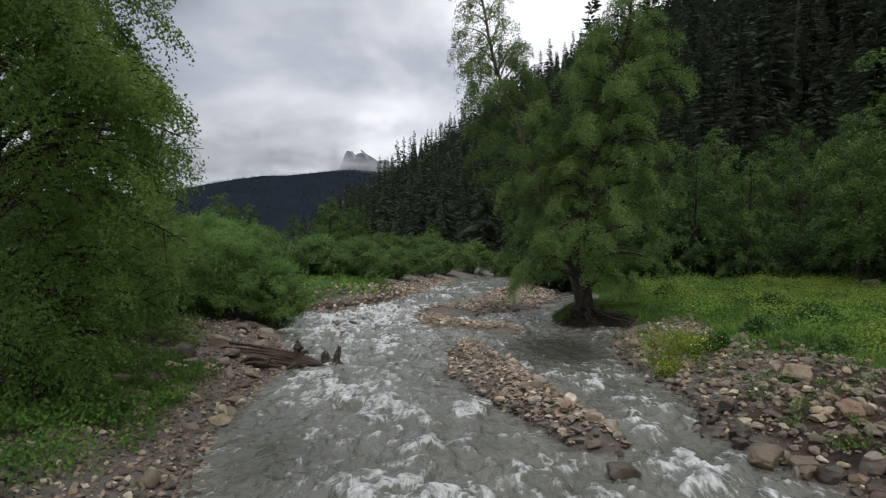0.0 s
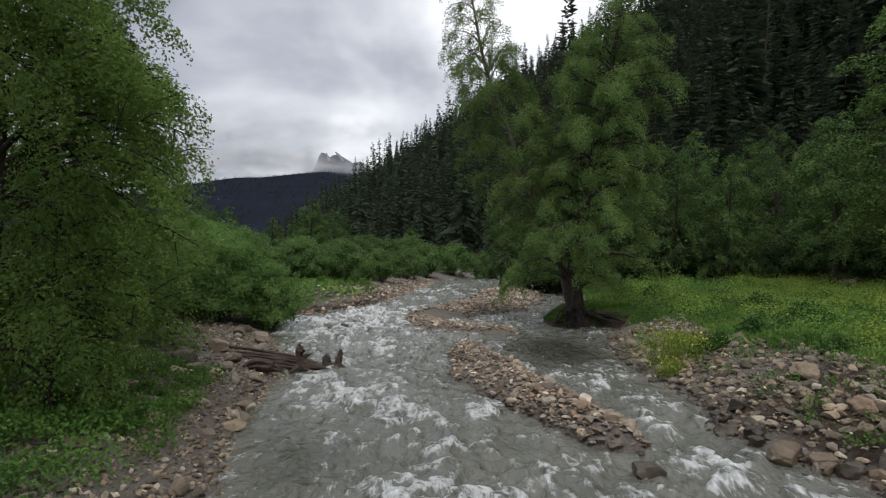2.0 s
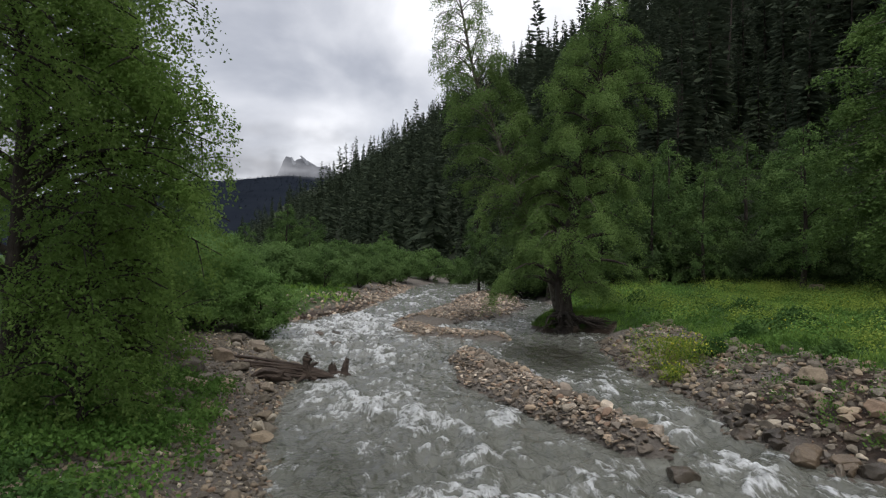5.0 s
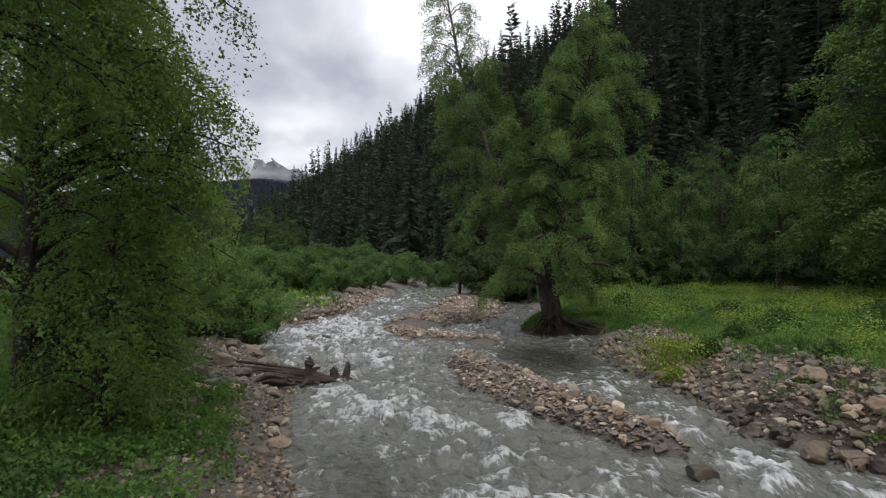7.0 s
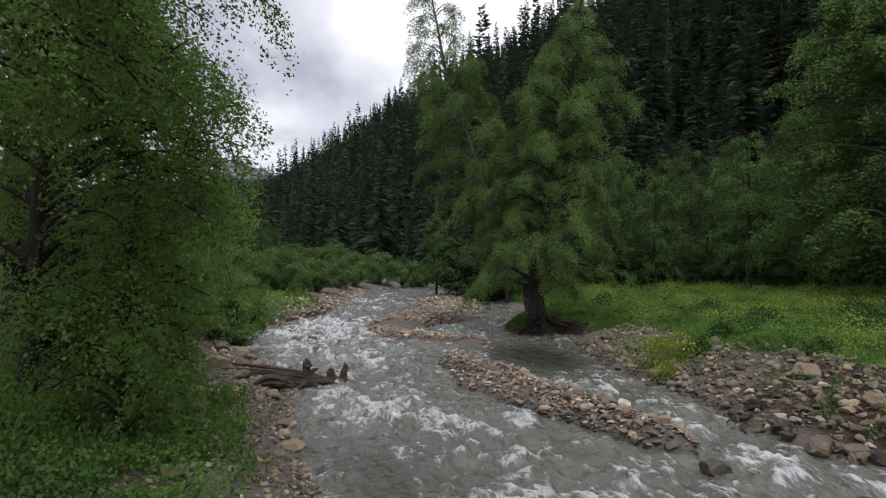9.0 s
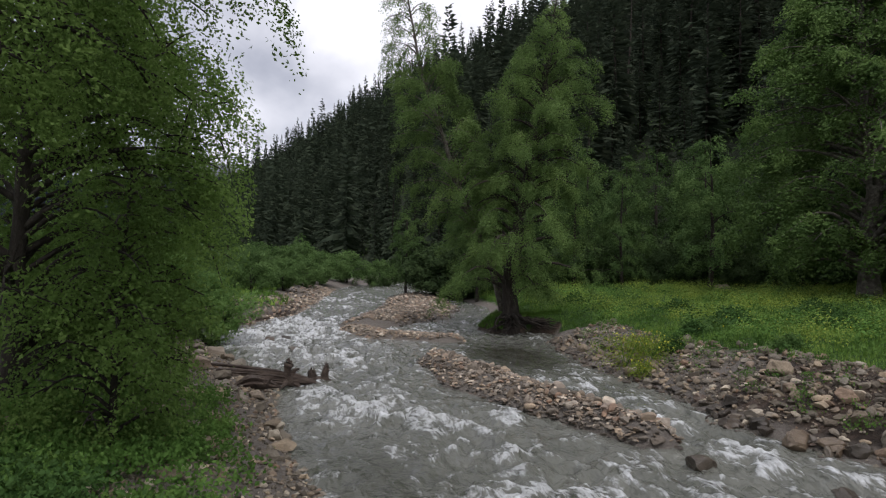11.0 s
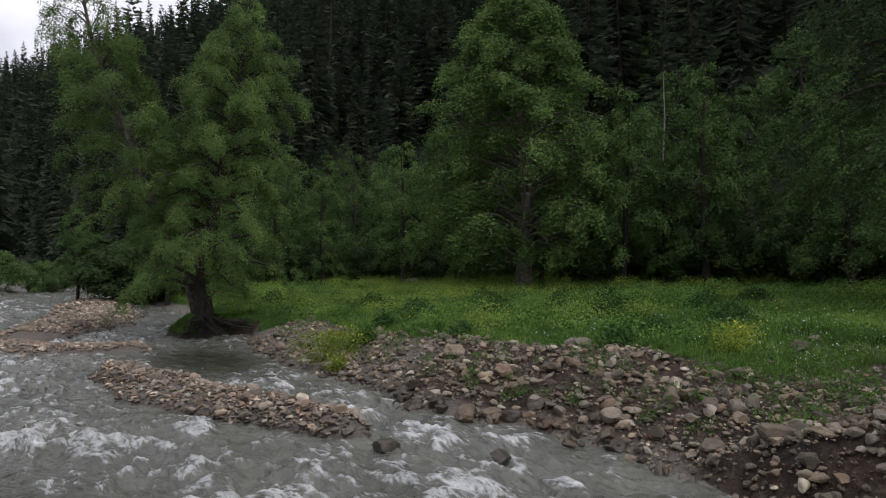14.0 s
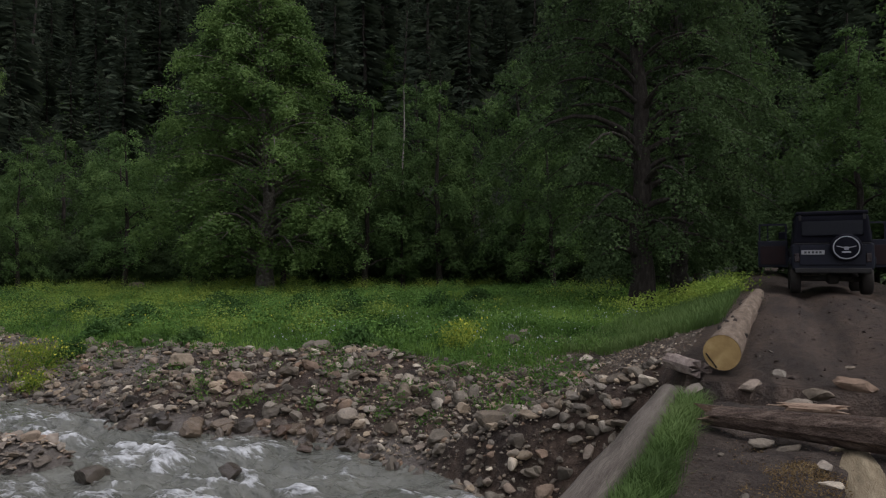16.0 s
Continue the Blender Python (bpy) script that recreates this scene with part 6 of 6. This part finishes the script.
ob = new("overhanging_grass", blade_mesh("overhanging_grass", *blades(np.column_stack([hx, yy, land(hx, yy) - 0.02]), g, 0.15, 6, 0.01, 1.2), GRASS))
tagged(ob, "long grass hanging over the undercut bank", "grass", kind="stuff")

# yellow-flowering clumps on the bank
YELLOW_CLUMPS = [(5.3, 13.2, 0.8), (5.75, 12.9, 0.65), (5.2, 12.3, 0.35), (5.9, 13.6, 0.55), (8.6, 5.1, 0.42), (9.3, 5.3, 0.42)]
for x, y, h in YELLOW_CLUMPS:
    ob = thing("yellow_flower_clump", at(x, y), "clump of yellow-flowering weeds on the stony bank", "plant", "yellow-flowering clumps")
    stems = [tube([(0, 0, 0), (0.3 * h * np.cos(q), 0.3 * h * np.sin(q), 0.6 * h), (0.55 * h * np.cos(q), 0.55 * h * np.sin(q), h)], [0.008, 0.006, 0.003], 3) for q in np.linspace(0, 6.2, 9)]
    child("stalk", mesh_np("stalk", *join_tubes(stems), LEAF_HERB), ob)
    q = g.normal(0, 1, (900, 3)) * np.array([0.42, 0.42, 0.0]) * h
    q[:, 2] = h * g.random(900) * 0.85
    child("foliage", mesh_np("foliage", *leaf_cards(g, q, 0.06 * h ** 0.3, 0, 0.5), LEAF_YELLOW), ob)
    q = g.normal(0, 1, (40, 3)) * np.array([0.45, 0.45, 0.0]) * h
    q[:, 2] = h * (0.55 + 0.5 * g.random(40))
    child("blossom", mesh_np("blossom", *leaf_cards(g, q, 0.04, -0.5, 1.0), YELLOW), ob, "small yellow flower heads")
# dark leafy clumps in the meadow
for x, y, h in ((6.5, 13.2, 0.34), (7.9, 14.4, 0.35), (8.0, 6.9, 0.4), (7.4, 10.6, 0.3), (11.2, 13.5, 0.55), (9.6, 15.2, 0.55), (13.2, 12.6, 0.6), (15.4, 9.2, 0.55), (12.4, 7.0, 0.5), (9.9, 7.3, 0.35), (12, 10, 0.5), (16, 13, 0.55), (14, 17, 0.55), (10.5, 19, 0.6), (9.0, 24, 0.6), (18, 9, 0.5)):
    ob = thing("dark_herb_clump", at(x, y), "dark leafy clump standing in the meadow grass", "plant", "dark herb clumps")
    q = g.normal(0, 1, (900, 3)) * np.array([0.55, 0.55, 0.0]) * h
    q[:, 2] = h * g.random(900) * np.exp(-((q[:, 0] ** 2 + q[:, 1] ** 2) / (h * h)))
    child("foliage", mesh_np("foliage", *leaf_cards(g, q, 0.08, 0, 0.7), LEAF_DOCK_SHADE), ob)


# ---- the log bridge and the track ----
def log_thing(name, a, b, r0, r1, bark, label, seed, end=None, sides=16, rough=0.06, category="log", end_b=None):
    a, b = np.array(a, float), np.array(b, float)
    ob = thing(name, tuple(a), label, category)
    n = 18
    t = np.linspace(0, 1, n)[:, None]
    pts = (b - a) * t
    pts[1:-1] += np.random.default_rng(seed).normal(0, r0 * 0.035, (n - 2, 3))
    v, f = knotted(pts, np.linspace(r0, r1, n), seed, sides, rough)
    child("trunk", mesh_np("trunk", v, f, bark, True), ob)
    for ring, c, nm in ((v[:sides], pts[0], 0), (v[-sides:], pts[-1], 1)):
        d = unit(b - a) * (0.006 if nm else -0.006)
        me = mesh_np("sawn_end", np.vstack([ring * 0.985 + c * 0.015 + d, (c + d)[None]]), [[k, (k + 1) % sides, sides] for k in range(sides)], end or bark)
        child("sawn_end", me, ob, "flat sawn end of the log")
    return ob


# the beam along the bridge's edge, with its fellows under the deck
log_thing("bridge_beam", (-6.0, 0.765, 1.335), (3.75, 0.78, 1.385), 0.1, 0.088, BEAM_WOOD, "weathered grey log edging the bridge", 31, BEAM_WOOD)
for y in (-0.2, -1.1, -2.0, -2.9):
    log_thing("bridge_beam", (-6.0, y, 1.0), (3.9, y, 1.05), 0.17, 0.15, BEAM_WOOD, "log beam carrying the bridge's deck", 40 + int(y * 10), BEAM_WOOD)

# earth spread over the deck
xs, ys = np.arange(-6.0, 3.81, 0.07), np.arange(-3.1, 0.69, 0.07)
dx, dy, quads = sheet(xs, ys)
dz = 1.3 + 0.14 * (fbm(dx * 1.3, dy * 1.3, 4, 2) - 0.5) + 0.07 * (fbm(dx * 6, dy * 6, 3, 4) - 0.5) + 0.05 * np.clip((dx - 2) / 2, 0, 1)
under = np.stack([dx, dy, 0 * dz + 1.2], 1)
n = len(dx)
ob = new("deck", mesh_np("deck", np.vstack([np.stack([dx, dy, dz], 1), under]), np.vstack([quads, quads[:, ::-1] + n]), EARTH, True))
tagged(ob, "dark trodden earth covering the log bridge", "bridge deck", kind="structure")
q = np.random.default_rng(305)
p = np.column_stack([q.normal(2.2, 0.3, 3000), q.normal(-0.1, 0.14, 3000), np.zeros(3000)])
p[:, 2] = 1.31 + 0.1 * np.exp(-(((p[:, 0] - 2.1) / 0.3) ** 2 + ((p[:, 1] + 0.14) / 0.12) ** 2)) * q.random(3000)
heap = new("sawdust_heap", mesh_np("sawdust_heap", *leaf_cards(q, p, 0.014, 0.0, 0.5), SAWDUST))
tagged(heap, "low heap of yellow sawdust and bark chips on the bridge", "sawdust", kind="stuff")


def split_timber(name, a, b, r0, r1, mat, end_mat, label, seed, depth=0.3, flat=0.8, bend=0.02):
    a, b = np.array(a, float), np.array(b, float)
    ob = thing(name, tuple(a), label, "log", "split timber on the bridge")
    t = np.linspace(0, 1, 24)[:, None]
    pts = (b - a) * t + np.array([0, 0, bend]) * np.sin(t * 3.1)
    (v, f), caps = grooved(pts, np.linspace(r0, r1, 24), seed, 20, depth, flat)
    child("trunk", mesh_np("trunk", v[:-2], f, mat, False), ob)
    fan = [[k, (k + 1) % 20, 20] for k in range(20)]
    child("torn_end", mesh_np("torn_end", np.vstack([v[:20], v[-2:-1]]), fan, end_mat), ob, "pale splintered end")
    child("torn_end", mesh_np("torn_end", np.vstack([v[-22:-2], v[-1:]]), fan, end_mat), ob, "pale splintered end")
    return ob


# logs lying about the bridge's end
felled = log_thing("felled_log", (4.35, 0.42, 1.675), (12.6, 0.3, 1.85), 0.155, 0.11, LOG_BARK, "long felled trunk with a fresh yellow cut end", 51, SAWN, 22, 0.04)
bm = box(0, 0, 0, 0.012, 0.15, 0.012)
bmesh.ops.transform(bm, verts=bm.verts, matrix=pose(-0.008, 0.085, -0.075, 55, 0, 0))
part("crack", bm, BARK_DARK, felled, "dark crack across the cut end")
q = np.random.default_rng(306)
for k in range(14):
    x, az = 0.4 + 7.4 * q.random() ** 1.2, q.uniform(0.3, 2.9)
    rad = 0.155 - 0.045 * x / 8.25
    c0 = np.array([x, np.cos(az) * rad * 0.93 - 0.12 * x / 8.25, np.sin(az) * rad * 0.93 + 0.17 * x / 8.25])
    way = np.array([0.15, np.cos(az), np.sin(az)])
    child("knot", mesh_np("knot", *tube([c0, c0 + way * 0.025, c0 + way * 0.032], [0.022 + 0.012 * q.random(), 0.016, 0.002], 7), BARK_DARK, True), felled, "dark knot of a lopped branch")
split_timber("split_log", (2.98, 0.4, 1.42), (2.3, -1.7, 1.5), 0.075, 0.155, ROUGH_BARK, SPLIT, "split log with grey furrowed bark across the bridge", 52, 0.14, 0.85)
split_timber("split_slab", (2.92, -0.06, 1.54), (2.86, -0.3, 1.56), 0.032, 0.034, PALE_SPLIT, PALE_SPLIT, "short pale split slab lying on the furrowed log", 53, 0.2, 0.8, 0.0)
log_thing("deck_log", (2.9, -0.4, 1.21), (0.0, -0.46, 1.2), 0.15, 0.17, STRAW_LOG, "thick straw-coloured log sunk in the bridge's deck", 54, STRAW_LOG, 18, 0.08)
split_timber("log_stub", (5.15, 0.95, 1.46), (4.42, 0.6, 1.5), 0.1, 0.095, STUB_WOOD, STUB_WOOD, "short pale weathered log stub beside the felled trunk", 55, 0.12, 0.8, 0.0)
r = np.random.default_rng(301)
for x, y, s, z in ((3.72, 0.62, 0.17, 1.42), (3.95, 0.72, 0.12, 1.4), (4.09, 0.18, 0.19, 1.45), (4.62, -0.03, 0.14, 1.48), (4.2, -0.55, 0.24, 1.48), (3.95, -0.27, 0.14, 1.45), (3.7, -0.12, 0.12, 1.42), (3.4, -0.35, 0.12, 1.4), (4.05, -0.9, 0.18, 1.48), (2.68, 0.11, 0.1, 1.36), (2.66, -0.05, 0.08, 1.35), (2.3, -0.22, 0.09, 1.38), (1.98, -0.24, 0.07, 1.38), (1.75, 0.15, 0.04, 1.34), (2.45, 0.3, 0.035, 1.34), (5.6, 0.15, 0.05, 1.52), (5.9, 0.05, 0.04, 1.54), (5.2, -0.6, 0.06, 1.52)):
    slab = lay("stone", MID_ME[int(r.integers(8))], x, y, s, "flat grey stone lying on the muddy bridge end", "stone", "stones on the bridge", 0.35, None, z - 0.03, 8)
    slab.scale = (slab.scale[0], slab.scale[1] * 0.75, slab.scale[2] * 0.5)
# bark chips and clods trodden into the deck
q = np.random.default_rng(307)
p = np.column_stack([q.uniform(0.5, 4.2, 1400), q.uniform(-1.6, 0.6, 1400), np.zeros(1400)])
p[:, 2] = 1.3 + 0.14 * (fbm(p[:, 0] * 1.3, p[:, 1] * 1.3, 4, 2) - 0.5) + 0.07 * (fbm(p[:, 0] * 6, p[:, 1] * 6, 3, 4) - 0.5) + 0.05 * np.clip((p[:, 0] - 2) / 2, 0, 1) + 0.008
chips = new("bark_chips", mesh_np("bark_chips", *leaf_cards(q, p, 0.03, 0.0, 0.45, np.tile([0, 0, 2.0], (1400, 1))), ROUGH_BARK))
tagged(chips, "brown bark chips trodden into the bridge's deck", "bark chips", kind="stuff")
q = np.random.default_rng(308)
p = np.column_stack([4.4 + 10 * q.random(380) ** 1.4, q.uniform(-3.2, 0.2, 380), 0.01 + 0.03 * q.random(380) ** 2.5])
shingle("track_clods", p, TINY, EARTH, "trodden clods of earth over the muddy track", q)
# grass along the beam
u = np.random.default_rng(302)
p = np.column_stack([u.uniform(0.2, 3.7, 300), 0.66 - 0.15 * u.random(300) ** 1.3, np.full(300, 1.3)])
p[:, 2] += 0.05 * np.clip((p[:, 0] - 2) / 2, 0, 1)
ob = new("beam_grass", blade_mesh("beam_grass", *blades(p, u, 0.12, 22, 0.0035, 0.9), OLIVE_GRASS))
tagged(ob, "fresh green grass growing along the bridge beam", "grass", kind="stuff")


# ---- the off-road car ----
def wheel(parent, x, y, z, rad=0.38, wide=0.23):
    a = np.linspace(0, 2 * np.pi, 33)[:-1]
    prof = [(-0.5, 0.6), (-0.5, 0.92), (-0.38, 1.0), (0.38, 1.0), (0.5, 0.92), (0.5, 0.6)]
    v = np.array([(x + q * wide, y + np.cos(t) * rad * f * (1 + (0.02 if k % 2 and abs(q) < 0.4 else 0)), z + np.sin(t) * rad * f) for q, f in prof for k, t in enumerate(a)])
    m = len(a)
    f = np.array([(i * m + k, i * m + (k + 1) % m, (i + 1) * m + (k + 1) % m, (i + 1) * m + k) for i in range(5) for k in range(m)])
    w = child("wheel", mesh_np("tyre", v, f, RUBBER, True), parent, "muddy black tyre")
    v = np.array([(x + q * wide, y + np.cos(t) * rad * f, z + np.sin(t) * rad * f) for q, f in ((-0.45, 0.6), (-0.3, 0.5), (-0.3, 0.001), (0.3, 0.001), (0.3, 0.5), (0.45, 0.6)) for t in a])
    f = np.array([(i * m + k, i * m + (k + 1) % m, (i + 1) * m + (k + 1) % m, (i + 1) * m + k) for i in range(5) for k in range(m)])
    child("rim", mesh_np("rim", v, f, STEEL, True), w)


def frame_bm(x, y0, y1, z0, z1, bar, thick):
    """An upright window frame of four bars in the plane of x."""
    bm = bmesh.new()
    for cy, cz, sy, sz in (((y0 + y1) / 2, z1 - bar / 2, y1 - y0, bar), (y0 + bar / 2, (z0 + z1 - bar) / 2, bar, z1 - z0 - bar), (y1 - bar / 2, (z0 + z1 - bar) / 2, bar, z1 - z0 - bar), ((y0 + y1) * 0.5 + 0.12, (z0 + z1 - bar) / 2, bar * 0.7, z1 - z0 - bar)):
        m = Matrix.Translation((x, cy, cz)) @ Matrix.Diagonal((thick, sy, sz, 1))
        bmesh.ops.create_cube(bm, size=1, matrix=m)
    return bm


def car(place, turn):
    """Boxy off-roader, its tail at local y = 0 and its nose at y = 4; both front doors swung open."""
    c = thing("off_road_car", place, "dark blue boxy off-road car with open doors on the track", "car", turn=turn)
    bm = box(0, 1.95, 0.88, 1.62, 3.9, 0.62, 0.05)
    part("body", bm, PAINT, c)
    bm = box(0, 1.35, 1.5, 1.56, 2.66, 0.68, 0.07, 3)
    for v in bm.verts:
        if v.co.z > 1.5:
            v.co.x *= 0.93
            v.co.y = 1.35 + (v.co.y - 1.35) * 0.97
    part("canvas_top", bm, CANVAS, c, "black canvas cabin top")
    bm = box(0, 1.36, 1.885, 1.44, 2.6, 0.09, 0.04, 3)
    for v in bm.verts:
        v.co.z += 0.05 * (1 - (v.co.x / 0.72) ** 2) * (1 if v.co.z > 1.88 else 0)
    part("roof", bm, CANVAS, c)
    bm = box(0, 3.25, 1.25, 1.3, 1.2, 0.16, 0.05)
    part("bonnet", bm, PAINT, c)
    for s in (-1, 1):
        part("wing", box(s * 0.78, 3.2, 0.92, 0.2, 1.3, 0.3, 0.06), PAINT, c)
        part("wheel_arch", box(s * 0.8, 0.72, 0.78, 0.14, 1.0, 0.22, 0.05), PAINT, c)
        wheel(c, s * 0.72, 0.72, 0.38)
        wheel(c, s * 0.72, 3.05, 0.38)
        part("tail_lamp", box(s * 0.7, -0.02, 0.86, 0.1, 0.05, 0.2, 0.012), RED_LAMP, c, "dark red tail lamp")
        part("rear_quarter_pane", box(s * 0.765, 0.75, 1.52, 0.012, 0.75, 0.36, 0.004), GLASS, c, "dark side pane")
        part("mirror", box(s * 0.98, 2.55, 1.48, 0.16, 0.05, 0.2, 0.02), CANVAS, c, "black door mirror")
        door = part("door", box(s * 1.2, 2.44, 0.98, 0.72, 0.06, 0.72, 0.02), PAINT, c, "front door swung wide open")
        part("lining", box(s * 1.2, 2.395, 0.95, 0.6, 0.02, 0.5, 0.008), RED_TRIM, door, "dark red door lining")
        bm = frame_bm(0, -0.34, 0.34, 1.34, 1.8, 0.045, 0.04)
        for v in bm.verts:
            v.co = Vector((s * (1.2 + v.co.y), 2.44 + v.co.x, v.co.z))
        part("door_frame", bm, PAINT, door)
        part("door_handle", box(s * 1.45, 2.375, 1.2, 0.12, 0.03, 0.03, 0.008), STEEL, door)
    part("tailgate", box(0, -0.012, 0.92, 1.3, 0.05, 0.48, 0.02), PAINT, c)
    part("rear_window", box(0.0, 0.0, 1.53, 1.22, 0.03, 0.36, 0.03), GLASS, c, "dark rear window in the canvas")
    part("seam", box(0, 0.0, 1.185, 1.5, 0.035, 0.02, 0.006), STEEL, c, "metal edge between body and canvas")
    for s in (-1, 1):
        part("strap", box(s * 0.63, 0.01, 1.78, 0.05, 0.03, 0.12, 0.01), STEEL, c, "buckled canvas strap")
    part("rear_bumper", box(0, -0.08, 0.56, 1.5, 0.1, 0.12, 0.025), STEEL, c)
    part("axle", box(0, 0.72, 0.36, 1.3, 0.12, 0.12, 0.04), RUBBER, c)
    part("differential", box(0.05, 0.72, 0.36, 0.28, 0.3, 0.26, 0.1, 3), RUBBER, c)
    part("floor_pan", box(0, 1.95, 0.55, 1.3, 3.6, 0.08, 0.02), RUBBER, c)
    plate = part("number_plate", box(-0.38, -0.045, 0.98, 0.46, 0.015, 0.1, 0.004), PLATE, c, "pale number plate with dark bars")
    for k in range(5):
        part("bar", box(-0.53 + 0.075 * k, -0.055, 0.98, 0.045, 0.006, 0.05), PLATE_MARK, plate)
    # the covered spare wheel with its printed ring and winged shape
    v, f = tube([(0.26, 0.0, 1.08), (0.26, -0.02, 1.08), (0.26, -0.2, 1.08), (0.26, -0.235, 1.08), (0.26, -0.236, 1.08)], [0.01, 0.31, 0.31, 0.28, 0.01], 36)
    spare = child("spare_wheel_cover", mesh_np("spare_wheel_cover", v, f, CANVAS, True), c, "black cover over the spare wheel")
    a = np.linspace(0, 2 * np.pi, 49)[:-1]
    v = np.array([(0.26 + R * np.cos(t), y, 1.08 + R * np.sin(t)) for R, y in ((0.236, -0.236), (0.238, -0.246), (0.26, -0.246), (0.262, -0.232)) for t in a])
    f = np.array([(i * 48 + k, i * 48 + (k + 1) % 48, (i + 1) * 48 + (k + 1) % 48, (i + 1) * 48 + k) for i in range(3) for k in range(48)])
    child("ring", mesh_np("ring", v, f, CHROME_RING), spare, "pale printed ring")
    for s in (-1, 1):
        bm = box(0, 0, 0, 0.16, 0.008, 0.018)
        bmesh.ops.transform(bm, verts=bm.verts, matrix=pose(0.26 + s * 0.11, -0.244, 1.095, 0, -s * 14, 0))
        part("wing_mark", bm, CHROME_RING, spare)
    part("centre_mark", box(0.26, -0.244, 1.065, 0.09, 0.008, 0.07, 0.003), CHROME_RING, spare)
    part("bar_mark", box(0.26, -0.244, 0.98, 0.17, 0.008, 0.035), CHROME_RING, spare)
    return c


car((15.18, -1.17, float(road_z(15.18)) - 0.02), radians(-90))
